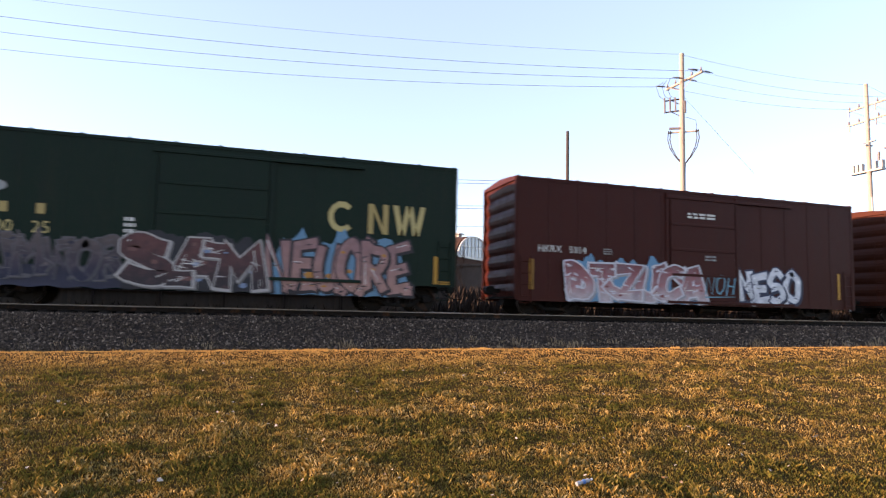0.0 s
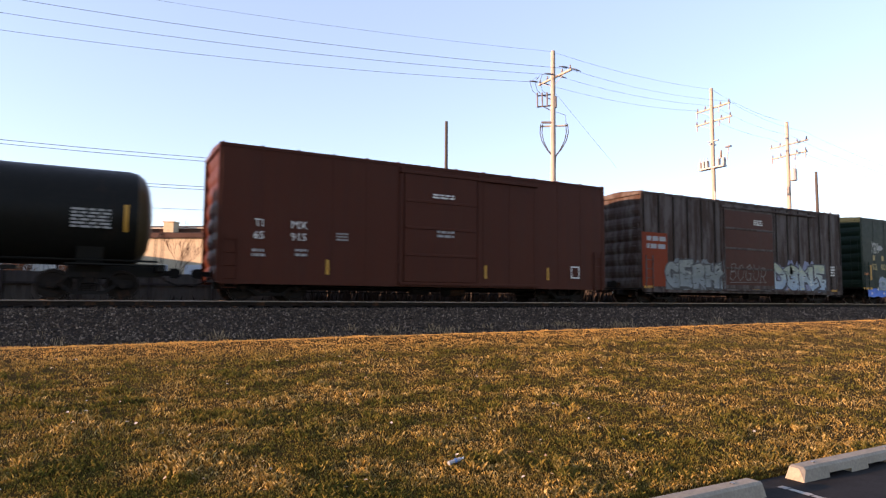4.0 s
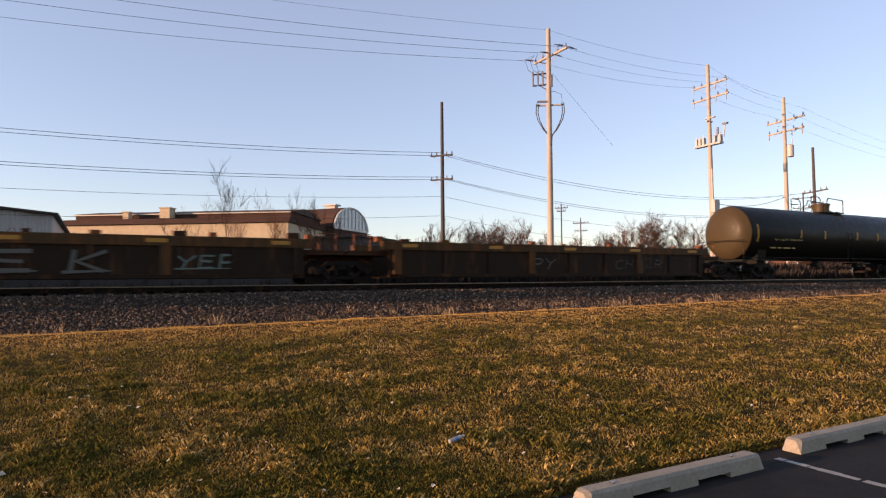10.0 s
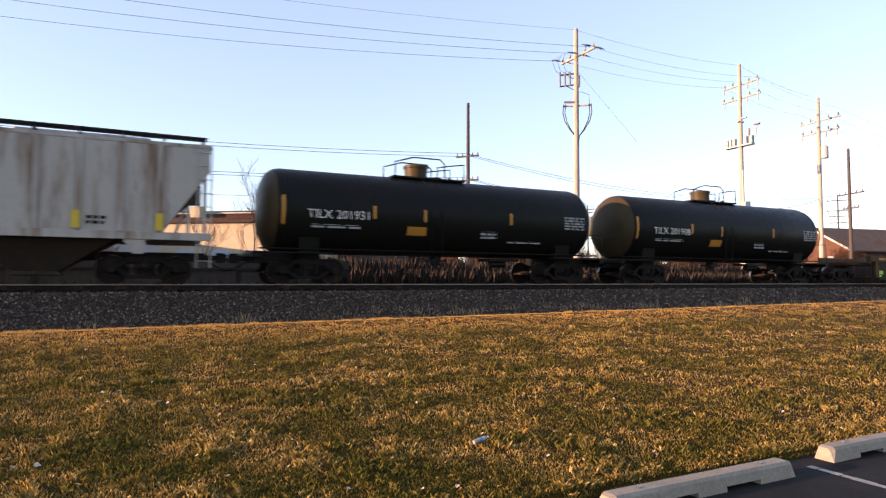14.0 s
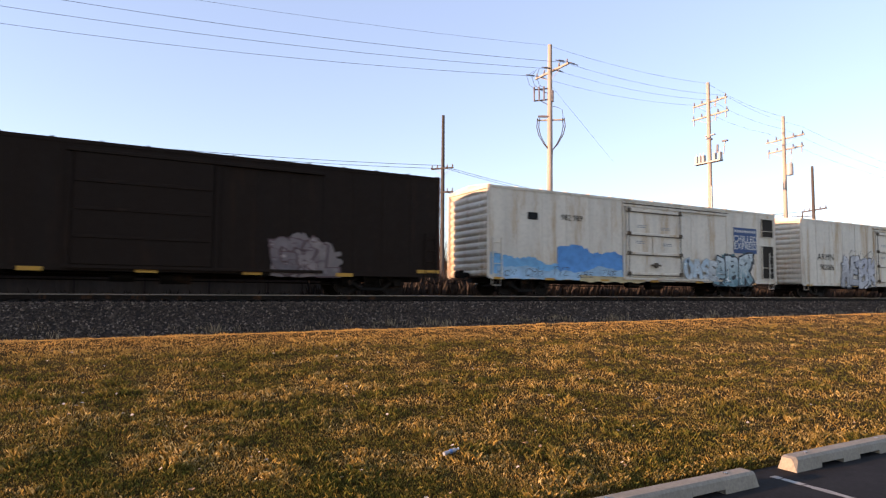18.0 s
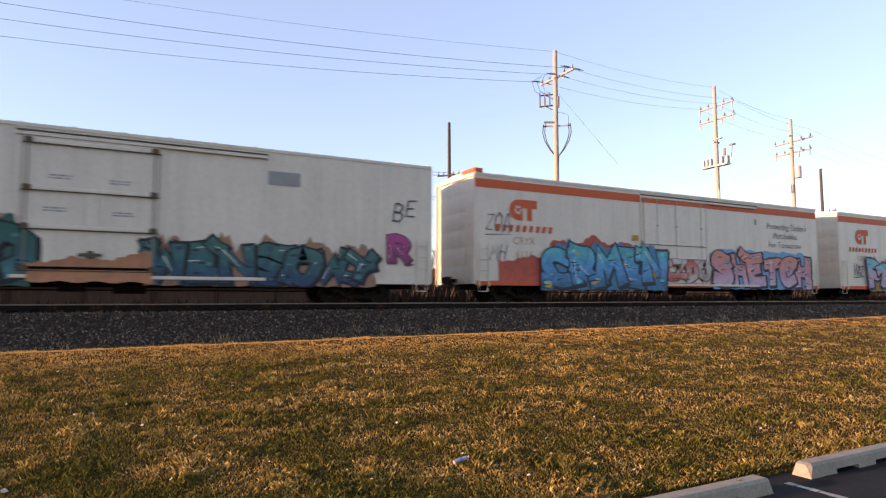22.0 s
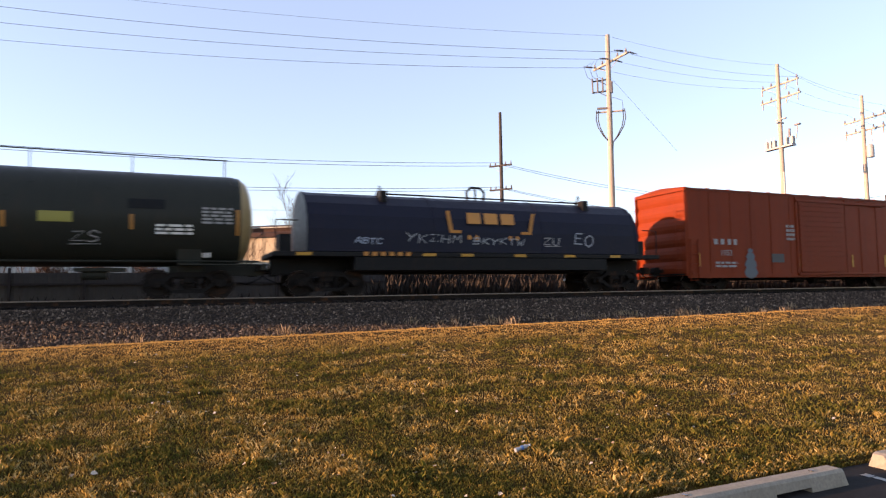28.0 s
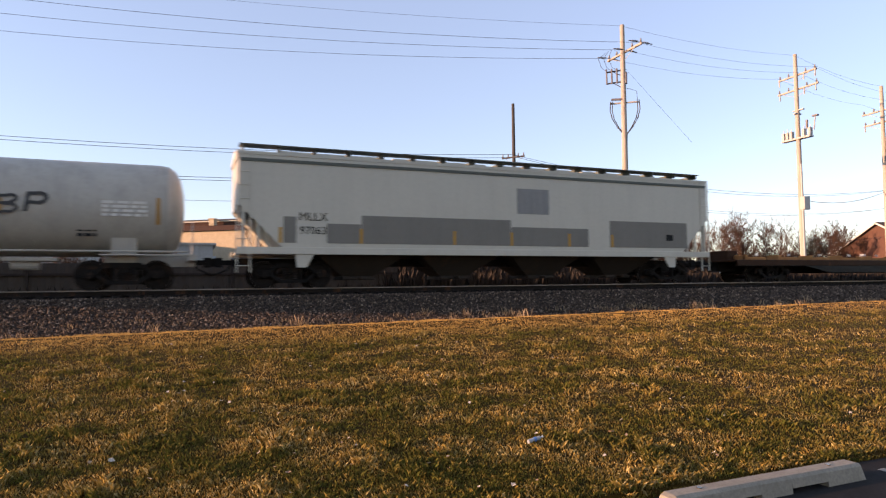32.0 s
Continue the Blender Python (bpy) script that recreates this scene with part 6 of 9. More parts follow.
# -- paints --
GREEN = painted("green_car_paint", (0.007, 0.0185, 0.0125), 0.55, 0.35, 0.3, 0.02, 0.5)
MAROON = painted("maroon_car_paint", (0.048, 0.011, 0.008), 0.55, 0.3, 0.3, 0.03, 0.4)
BROWN = painted("brown_car_paint", (0.058, 0.016, 0.009), 0.6, 0.3, 0.3, 0.04, 0.4)
NSB = painted("red_brown_car_paint", (0.085, 0.018, 0.008), 0.6, 0.25, 0.3, 0.04, 0.35)
FADED = painted("faded_brown_paint", (0.040, 0.022, 0.016), 0.7, 0.6, 0.5, 0.7, 0.9, pale=(0.6, 0.55, 0.5), rust_from=0.43, rust_rgb=(0.115, 0.096, 0.086), rust_scale=1.1)
DKBROWN = painted("dark_brown_paint", (0.0145, 0.0082, 0.0052), 0.7, 0.2, 0.35, 0.06, 0.35)
RED = painted("oxide_red_paint", (0.185, 0.028, 0.008), 0.6, 0.3, 0.3, 0.03, 0.35)
RED2 = painted("oxide_red_paint_two", (0.15, 0.025, 0.008), 0.6, 0.3, 0.3, 0.05, 0.4)
NEARBLACK = painted("near_black_paint", (0.0165, 0.0125, 0.0088), 0.6, 0.35, 0.4, 0.1, 0.5)
WHITE = painted("white_car_paint", (0.60, 0.545, 0.47), 0.5, 0.25, 0.25, 0.06, 0.28, pale=(0.8, 0.77, 0.72))
OLDWHITE = painted("rust_stained_white_paint", (0.58, 0.535, 0.455), 0.55, 0.3, 0.35, 0.75, 0.35, pale=(0.8, 0.75, 0.65), rust_from=0.51, rust_rgb=(0.40, 0.215, 0.07), rust_scale=0.7)
ORANGE = spray((0.70, 0.10, 0.008))
HOPGREY = painted("hopper_grey_paint", (0.34, 0.325, 0.295), 0.55, 0.25, 0.2, 0.85, 0.3, pale=(0.6, 0.6, 0.6), rust_from=0.50, rust_rgb=(0.15, 0.062, 0.02), rust_scale=0.55)
HOP2 = painted("pale_grey_paint", (0.46, 0.445, 0.385), 0.5, 0.15, 0.15, 0.03, 0.15, pale=(0.6, 0.62, 0.62))
WALKG = painted("grey_green_walk", (0.10, 0.115, 0.105), 0.6, 0.3, 0.3, 0.1)
HOPDARK = painted("dirty_hopper_grey", (0.038, 0.031, 0.026), 0.7, 0.4, 0.5, 0.2)
COILBLUE = painted("coil_cover_blue", (0.012, 0.014, 0.026), 0.5, 0.3, 0.3, 0.02)
# rust of the well car fittings, brightened in colour as if sunlit
LITRUST = painted("sunlit_rust_fitting", (0.17, 0.06, 0.026), 0.75, 0.4, 0.5, 0.4)
RUSTY = painted("rusty_deck", (0.042, 0.018, 0.009), 0.75, 0.4, 0.5, 0.5)
WELLTOP = painted("well_top_paint", (0.055, 0.033, 0.016), 0.7, 0.6, 0.6, 0.85, 0.6, rust_from=0.46, rust_rgb=(0.13, 0.048, 0.014), rust_scale=1.8)
WELL = painted("well_car_paint", (0.021, 0.012, 0.007), 0.7, 0.5, 0.5, 0.4, 0.6)
TANKW = painted("tank_pale_grey", (0.36, 0.345, 0.31), 0.6, 0.3, 0.3, 0.05, 0.4)
CREAM = spray((0.50, 0.40, 0.16))
OLDGOLD = spray((0.42, 0.30, 0.10))


# -- cars, front of the train first --
ob, h, y, z0 = boxcar("reddish brown boxcar with a grey roof edge", 27.1, 43.0, 5.0, BROWN, (-1.5, 1.5), ribs=13)

ob, h, y, z0 = boxcar("maroon boxcar with pale pink and blue graffiti", 9.13, 24.94, 5.03, MAROON, (-1.44, 1.63), 0.55, ribs=13, rib_d=0.014)
bars(ob, 0.0, 4.0, y - 0.08, 1.3, 0.26, 2, WHITEP, 1)
lettering(ob, "HKRX", -6.6, 2.38, y - 0.02, 0.36, WHITEP)
lettering(ob, "5014", -5.45, 2.38, y - 0.02, 0.36, WHITEP)
bars(ob, -4.2, 2.4, y - 0.02, 0.35, 0.25, 3, GREYP, 3)
bars(ob, 0.4, 2.35, y - 0.09, 0.5, 0.25, 2, GREYP, 4)
graffiti(ob, -5.95, 0.1, 0.52, 2.05, y - 0.06, [(0.16, 0.03, 0.03), (0.33, 0.12, 0.13), (0.46, 0.38, 0.40)], (0.60, 0.60, 0.68), (0.09, 0.27, 0.45), 7, 11, bands=True, word="DTZUCA", flames=0.45)
graffiti(ob, 1.75, 4.9, 0.55, 2.05, y - 0.03, [(0.62, 0.64, 0.70), (0.55, 0.57, 0.62)], (0.02, 0.03, 0.08), None, 4, 12, 0.2, word="NESO")
tag_line(ob, 0.1, 1.6, 0.8, 1.7, y - 0.08, (0.10, 0.30, 0.40), 13, 3, 0.05)
part("stripe", MB().box(-7.4, -7.25, y - 0.02, y - 0.014, 0.9, 2.0), YELLOW, ob)
part("stripe", MB().box(7.0, 7.12, y - 0.02, y - 0.014, 0.9, 2.0), YELLOW, ob)


def green_marks(ob, y, number, gx):
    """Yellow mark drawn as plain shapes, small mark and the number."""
    ring = MB()
    for k in range(9):
        a0, a1 = radians(45 + k * 30), radians(45 + (k + 1) * 30)
        ring.flat([(3.85 + rr * 0.45 * math.cos(a), 3.05 + rr * 0.52 * math.sin(a)) for rr, a in ((1, a0), (1, a1), (0.62, a1), (0.62, a0))], 0)
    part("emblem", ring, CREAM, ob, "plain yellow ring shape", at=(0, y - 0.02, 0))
    bar = MB().flat([(4.72, 2.55), (4.9, 2.55), (4.9, 3.55), (4.72, 3.55)], 0).flat([(5.22, 2.55), (5.4, 2.55), (5.4, 3.55), (5.22, 3.55)], 0).flat([(4.9, 3.3), (5.22, 2.55), (5.22, 2.8), (4.9, 3.55)], 0)
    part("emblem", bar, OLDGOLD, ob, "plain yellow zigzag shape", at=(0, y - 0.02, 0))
    zig = MB()
    for a, b in ((5.75, -0.1), (6.0, 0.1), (6.25, -0.1), (6.5, 0.1)):
        zig.flat([(a - 0.09 + b, 3.55), (a - 0.09 - b, 2.55), (a + 0.09 - b, 2.55), (a + 0.09 + b, 3.55)], 0)
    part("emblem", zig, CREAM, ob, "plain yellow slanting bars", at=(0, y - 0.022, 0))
    for k in range(3):
        blocks(ob, gx + k * 0.93, gx + 0.22 + k * 0.93, 2.72, 0.3, y - 0.02, 1, OLDGOLD)
    for k in range(3):
        lettering(ob, number[2 * k:2 * k + 2], gx + 0.15 + k * 0.93, 2.17, y - 0.02, 0.5, CREAM)
    part("emblem", MB().flat([(gx + 0.8 + 0.3 * math.cos(a), 3.32 + 0.16 * math.sin(a)) for a in [i * 0.628 for i in range(10)]], y - 0.02), GREYP, ob, "faded oval shape")


ob, h, y, z0 = boxcar("dark green boxcar with yellow mark and colourful graffiti", -8.72, 6.79, 5.07, GREEN, (-1.7, 1.5), 0.62, ribs=13, fish=(2.6, 3.6))
green_marks(ob, y, "520025", -6.7)
splash(ob, -6.6, -2.5, 0.5, 1.2, y - 0.025, (0.007, 0.008, 0.028), 24)
graffiti(ob, -6.7, -2.5, 0.7, 2.05, y - 0.03, [(0.085, 0.062, 0.058), (0.055, 0.036, 0.045), (0.009, 0.010, 0.034)], (0.10, 0.09, 0.10), None, 7, 21, 0.12, bands=True, word="GUMWOR", shine=False)
graffiti(ob, -2.5, 1.5, 0.5, 2.1, y - 0.11, [(0.10, 0.028, 0.024), (0.02, 0.011, 0.014)], (0.42, 0.40, 0.40), (0.008, 0.007, 0.010), 5, 22, 0.10, word="SAM", bands=True, flames=0.2, accent=(0.16, 0.24, 0.4))
graffiti(ob, 1.5, 6.2, 0.48, 2.3, y - 0.03, [(0.26, 0.13, 0.13), (0.36, 0.19, 0.16)], (0.016, 0.010, 0.012), (0.09, 0.25, 0.40), 6, 23, word="NEUORE", bands=True, flames=0.55, accent=(0.5, 0.2, 0.02))
bars(ob, -2.4, 2.3, y - 0.02, 0.3, 0.7, 4, WHITEP, 5)
for x in (-7.3, 7.1):
    part("stripe", MB().box(x - 0.07, x + 0.07, y - 0.02, y - 0.014, 0.95, 1.9), YELLOW, ob)
reflector(ob, -7.4, 1.0, y - 0.02, 0.5)
reflector(ob, 7.4, 1.0, y - 0.02, 0.5)

ob, h, y, z0 = boxcar("dark green boxcar with blue base and cream graffiti", -26.57, -10.9, 5.11, GREEN, (-1.71, 1.56), 0.62, ribs=13, fish=(2.6, 3.6))
green_marks(ob, y, "520004", -6.75)
splash(ob, -7.4, -1.5, 0.42, 1.05, y - 0.025, (0.02, 0.14, 0.55), 31)
for k in range(9):
    star(ob, -7.0 + k * 0.64, 0.62 + 0.25 * (k % 2), 0.12, y - 0.032)
graffiti(ob, -5.1, -1.5, 0.62, 2.35, y - 0.06, [(0.17, 0.02, 0.03), (0.22, 0.06, 0.08), (0.60, 0.62, 0.70)], (0.44, 0.44, 0.60), None, 5, 32, 0.16, bands=True, word="TENO")
graffiti(ob, 0.8, 7.3, 0.42, 2.3, y - 0.11, [(0.46, 0.33, 0.13), (0.32, 0.165, 0.045)], (0.68, 0.62, 0.50), (0.58, 0.53, 0.42), 8, 33, 0.15, bands=True, word="COEMON", flames=0.5, accent=(0.22, 0.12, 0.04))
graffiti(ob, -6.3, -5.3, 0.8, 1.6, y - 0.035, [(0.22, 0.30, 0.40)], (0.35, 0.42, 0.48), (0.10, 0.18, 0.22), 2, 36, 0.1, word="O", weight=0.1)
tag_line(ob, -6.9, -6.1, 2.9, 3.65, y - 0.02, (0.45, 0.47, 0.45), 34, 3, 0.04)
tag_line(ob, 0.9, 2.3, 3.4, 4.4, y - 0.09, (0.45, 0.47, 0.45), 35, 3, 0.04)
bars(ob, -0.5, 2.0, y - 0.12, 1.0, 0.9, 2, GREYP, 6)
for x in (-7.4, -5.4, -2.8, 0.2, 3.4, 7.3):
    reflector(ob, x, 0.9 if abs(x) > 5 else 0.62, y - 0.03, 0.9 if abs(x) > 7 else 0.55, 0.12)
for x in (-7.0,):
    part("stripe", MB().box(x - 0.07, x + 0.07, y - 0.02, y - 0.014, 1.4, 2.3), YELLOW, ob)
bars(ob, -7.45, 1.75, y - 0.02, 0.5, 0.22, 1, spray((0.6, 0.16, 0.02)), 3)

ob, h, y, z0 = boxcar("weathered brown and grey boxcar with pale graffiti", -44.19, -28.75, 5.12, FADED, (-2.28, 1.59), 0.6, ribs=16, rib_w=0.10, rib_d=0.03, rib_mat=DKBROWN, door_style="plain", deep=0.05)
part("panel", MB().box(-7.8, -6.2, y - 0.036, y - 0.031, 0.75, 3.2), RED, ob, "repainted red panel")
bars(ob, -6.9, 2.75, y - 0.04, 1.2, 0.7, 2, GREYP, 7)
part("panel", MB().box(-2.2, 1.5, y - 0.075, y - 0.07, 0.9, 4.6), BROWN, ob, "plain brown door skin")
graffiti(ob, -6.35, -1.9, 0.62, 1.95, y - 0.04, [(0.17, 0.19, 0.17), (0.12, 0.145, 0.14), (0.16, 0.20, 0.22)], (0.03, 0.03, 0.03), (0.11, 0.135, 0.15), 6, 41, bands=True, word="GERHU", shine=False)
graffiti(ob, 1.3, 6.0, 0.62, 2.1, y - 0.04, [(0.27, 0.31, 0.20), (0.26, 0.33, 0.34), (0.22, 0.33, 0.45)], (0.025, 0.025, 0.04), (0.17, 0.20, 0.32), 5, 42, 0.22, bands=True, word="DONE", flames=0.5)
tag_line(ob, -2.0, 0.9, 1.0, 2.0, y - 0.09, (0.13, 0.11, 0.10), 43, 5, 0.035)
bars(ob, 0.35, 4.1, y - 0.08, 0.7, 0.3, 3, WHITEP, 8)
bars(ob, 6.8, 1.8, y - 0.04, 0.4, 0.6, 4, WHITEP, 9)
for x in (-7.4, -3.0, 0.1, 3.0, 6.9):
    reflector(ob, x, 0.72, y - 0.04, 0.6)

ob, h, y, z0 = boxcar("clean brown boxcar with small white stencils", -62.37, -46.53, 5.06, BROWN, (-1.58, 1.47), 0.6, ribs=13)
lettering(ob, "TI", -6.7, 2.5, y - 0.02, 0.36, WHITEP)
lettering(ob, "MX", -5.4, 2.5, y - 0.02, 0.36, WHITEP)
lettering(ob, "65", -6.7, 2.1, y - 0.02, 0.36, WHITEP)
lettering(ob, "915", -5.4, 2.1, y - 0.02, 0.36, WHITEP)
bars(ob, -6.7, 1.55, y - 0.02, 0.4, 0.3, 2, GREYP, 3)
bars(ob, -5.3, 1.6, y - 0.02, 0.4, 0.3, 2, GREYP, 4)
bars(ob, 0.0, 3.9, y - 0.09, 0.9, 0.2, 2, WHITEP, 10)
bars(ob, 0.1, 2.5, y - 0.09, 0.7, 0.3, 2, GREYP, 11)
bars(ob, -3.9, 2.2, y - 0.02, 0.4, 0.3, 3, GREYP, 12)
part("stencil_frame", MB().box(6.1, 6.55, y - 0.02, y - 0.014, 1.0, 1.5), WHITEP, ob)
part("stencil_frame", MB().box(6.15, 6.5, y - 0.025, y - 0.021, 1.05, 1.45), BROWN, ob)
for x in (-4.4, -1.7, 1.9, 4.9):
    part("stripe", MB().box(x - 0.05, x + 0.05, y - 0.02, y - 0.014, 0.9, 1.4), YELLOW, ob)

ob, h, R, zc = tank_car("black tank car with yellow reflective bars", -80.12, -64.2, 1.49, 2.53, TANK, dome=-1.55)
tank_marks(ob, R, zc, [(-7.0, 2.45, 0.9), (-3.73, 2.45, 0.45), (-1.4, 2.45, 0.45), (1.7, 2.47, 0.45), (3.95, 2.47, 0.45), (7.2, 2.4, 0.8)])
bent(ob, R, zc, 3.3, 2.5, 0.85, 0.3, YELLOW)
lettering(ob, "UTLX", -5.4, 2.33, on_tank(R, zc, 2.2) - 0.02, 0.4, OLDGOLD, space=1.25)
lettering(ob, "680891", -4.1, 2.33, on_tank(R, zc, 2.2) - 0.02, 0.36, OLDGOLD)
bars(ob, -5.0, 1.95, on_tank(R, zc, 1.9), 2.0, 0.25, 2, OLDGOLD, 3)
bars(ob, 6.3, 2.35, on_tank(R, zc, 2.35), 1.0, 0.6, 6, GREYP, 13)
bars(ob, -1.0, 3.05, on_tank(R, zc, 2.9), 0.7, 0.25, 3, OLDGOLD, 4)

ob, h, y, z0 = boxcar("tall red-brown boxcar with white striped emblem and graffiti", -100.72, -81.92, 5.2, NSB, (-2.28, 2.23), 0.72, ribs=15, inset=2.4)
for k in range(5):
    z = 4.0 - k * 0.185
    part("emblem", MB().flat([(-9.3, z - 0.055), (-7.0 - k * 0.07, z - 0.055), (-7.0 - k * 0.07 + 0.06, z + 0.055), (-9.3, z + 0.055)], y - 0.02), WHITEP, ob, "white stripe")
zag = MB().flat([(-7.0, 3.22), (-6.72, 3.22), (-6.55, 4.07), (-6.83, 4.07)], 0).flat([(-6.28, 3.22), (-6.0, 3.22), (-5.83, 4.07), (-6.11, 4.07)], 0).flat([(-6.62, 3.72), (-6.28, 3.22), (-6.17, 3.6), (-6.55, 4.07)], 0)
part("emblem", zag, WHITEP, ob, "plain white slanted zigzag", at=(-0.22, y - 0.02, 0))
wav = MB()
wav.flat([(-5.85, 3.22), (-5.05, 3.22), (-4.92, 3.44), (-5.80, 3.44)], 0).flat([(-5.76, 3.53), (-5.0, 3.53), (-4.9, 3.76), (-5.72, 3.76)], 0).flat([(-5.68, 3.85), (-4.8, 3.85), (-4.75, 4.07), (-5.6, 4.07)], 0).flat([(-5.16, 3.40), (-4.92, 3.40), (-4.88, 3.58), (-5.12, 3.58)], -0.002).flat([(-5.74, 3.70), (-5.50, 3.70), (-5.45, 3.9), (-5.7, 3.9)], -0.002)
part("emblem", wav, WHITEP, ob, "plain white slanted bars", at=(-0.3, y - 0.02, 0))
blocks(ob, -8.6, -8.05, 2.35, 0.24, y - 0.02, 2, WHITEP)
for tx, s_ in ((-8.3, "47"), (-7.45, "12"), (-6.6, "92")):
    lettering(ob, s_, tx, 1.88, y - 0.02, 0.36, WHITEP)
graffiti(ob, -4.65, -2.75, 0.8, 2.45, y - 0.03, [(0.68, 0.66, 0.66), (0.60, 0.56, 0.57)], (0.10, 0.03, 0.03), None, 2, 51, 0.08, word="BB", weight=0.16)
graffiti(ob, -6.05, -4.75, 0.78, 1.9, y - 0.03, [(0.52, 0.46, 0.46), (0.40, 0.30, 0.30)], (0.16, 0.06, 0.05), None, 2, 52, 0.08, word="HZ", weight=0.12)
graffiti(ob, -4.2, -3.4, 2.6, 3.3, y - 0.03, [(0.37, 0.32, 0.32)], (0.08, 0.03, 0.02), None, 3, 53, 0.08, word="BS", weight=0.10)
graffiti(ob, -3.35, -2.65, 2.35, 3.4, y - 0.03, [(0.38, 0.33, 0.33)], (0.08, 0.03, 0.02), None, 3, 65, 0.08, word="R", weight=0.12)
graffiti(ob, -6.35, -5.6, 2.3, 3.15, y - 0.03, [(0.34, 0.28, 0.27)], (0.1, 0.04, 0.03), None, 1, 54, 0.08, word="R", weight=0.11)
graffiti(ob, -1.95, -0.45, 2.9, 3.45, y - 0.11, [(0.37, 0.32, 0.32)], (0.08, 0.03, 0.02), None, 3, 55, 0.08, word="KTWN", weight=0.07)
graffiti(ob, -1.85, -0.6, 2.4, 2.9, y - 0.11, [(0.34, 0.30, 0.29)], (0.08, 0.03, 0.02), None, 3, 67, 0.08, word="REB", weight=0.07)
graffiti(ob, 0.35, 1.95, 2.7, 3.35, y - 0.11, [(0.37, 0.32, 0.32)], (0.08, 0.03, 0.02), None, 4, 56, 0.08, word="NOWNS", weight=0.06)
graffiti(ob, -1.9, -1.1, 1.45, 2.15, y - 0.11, [(0.31, 0.26, 0.25)], (0.1, 0.04, 0.03), None, 2, 57, 0.08, word="RE", weight=0.085)
graffiti(ob, 0.2, 0.9, 1.4, 2.2, y - 0.11, [(0.31, 0.26, 0.25)], (0.1, 0.04, 0.03), None, 2, 58, 0.08, word="B", weight=0.1)
graffiti(ob, 3.5, 5.0, 2.35, 3.3, y - 0.03, [(0.03, 0.32, 0.68)], (0.03, 0.10, 0.28), None, 2, 59, 0.12, word="BB", weight=0.105, shine=False)
graffiti(ob, 7.5, 8.8, 2.4, 3.35, y - 0.03, [(0.03, 0.32, 0.68)], (0.03, 0.10, 0.28), None, 2, 60, 0.12, word="BB", weight=0.10, shine=False)
graffiti(ob, 2.7, 3.45, 2.3, 3.6, y - 0.03, [(0.34, 0.31, 0.28)], (0.1, 0.06, 0.05), None, 2, 61, 0.1, word="RS", weight=0.09)
graffiti(ob, 5.8, 7.3, 2.45, 3.4, y - 0.03, [(0.37, 0.33, 0.33)], (0.1, 0.05, 0.04), None, 4, 62, 0.1, word="RAN", weight=0.08)
splash(ob, 2.3, 8.15, 0.58, 1.15, y - 0.03, (0.16, 0.36, 0.56), 66)
graffiti(ob, 2.45, 8.1, 0.62, 2.4, y - 0.04, [(0.42, 0.50, 0.28), (0.60, 0.62, 0.54), (0.24, 0.50, 0.66)], (0.10, 0.20, 0.28), (0.50, 0.56, 0.52), 7, 63, 0.14, bands=True, word="SOWEST", flames=0.45)

part("panel", MB().box(-8.75, -8.0, y - 0.02, y - 0.014, 1.13, 1.35), YELLOW, ob, "yellow placard")
part("panel", MB().box(-8.75, -8.0, y - 0.02, y - 0.014, 0.82, 1.07), spray((0.62, 0.20, 0.02)), ob, "orange placard")
part("panel", MB().box(8.35, 8.9, y - 0.02, y - 0.014, 0.75, 1.25), YELLOW, ob, "yellow placard")
bars(ob, -1.3, 4.25, y - 0.02, 1.0, 0.3, 3, WHITEP, 15)
bars(ob, 1.2, 4.25, y - 0.02, 1.0, 0.3, 3, WHITEP, 16)
bars(ob, 8.6, 1.6, y - 0.02, 0.5, 0.5, 4, WHITEP, 17)
part("roof_walk", MB().box(-3.4, 5.7, y - 0.045, y + 0.1, 5.12, 5.26), BLACK, ob, "dark roof edge rail")

ob, h, R, zc = tank_car("black tank car with yellow lettering and low railings", -117.98, -102.14, 1.46, 2.5, TANK, dome=-0.35, rails="loop")
tank_marks(ob, R, zc, [(-7.4, 2.43, 0.9), (-4.67, 2.45, 0.45), (-1.92, 2.43, 0.45), (1.3, 2.43, 0.45), (3.92, 2.44, 0.45), (7.35, 2.4, 0.7)])
lettering(ob, "NACX", -5.95, 2.05, on_tank(R, zc, 1.9) - 0.02, 0.38, OLDGOLD)
lettering(ob, "50800", -4.8, 2.05, on_tank(R, zc, 1.9) - 0.02, 0.38, OLDGOLD)
bars(ob, 6.5, 2.2, on_tank(R, zc, 2.3), 1.0, 0.5, 5, GREYP, 18)

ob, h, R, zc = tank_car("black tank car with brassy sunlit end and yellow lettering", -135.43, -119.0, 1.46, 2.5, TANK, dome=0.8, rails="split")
tank_marks(ob, R, zc, [(-7.3, 2.43, 0.9), (-3.61, 2.47, 0.45), (-1.38, 2.48, 0.45), (1.84, 2.49, 0.45), (4.05, 2.48, 0.45), (7.29, 2.4, 0.8)])
lettering(ob, "UTLX", -5.3, 2.2, on_tank(R, zc, 2.05) - 0.02, 0.42, OLDGOLD, space=1.25)
lettering(ob, "680105", -4.0, 2.2, on_tank(R, zc, 2.05) - 0.02, 0.38, OLDGOLD)
bars(ob, -5.0, 1.75, on_tank(R, zc, 1.75), 2.2, 0.22, 2, OLDGOLD, 6)
bars(ob, 6.5, 2.3, on_tank(R, zc, 2.3), 1.1, 0.5, 5, GREYP, 19)
bars(ob, -8.0, 3.2, -0.6, 0.3, 0.3, 3, WHITEP, 20)


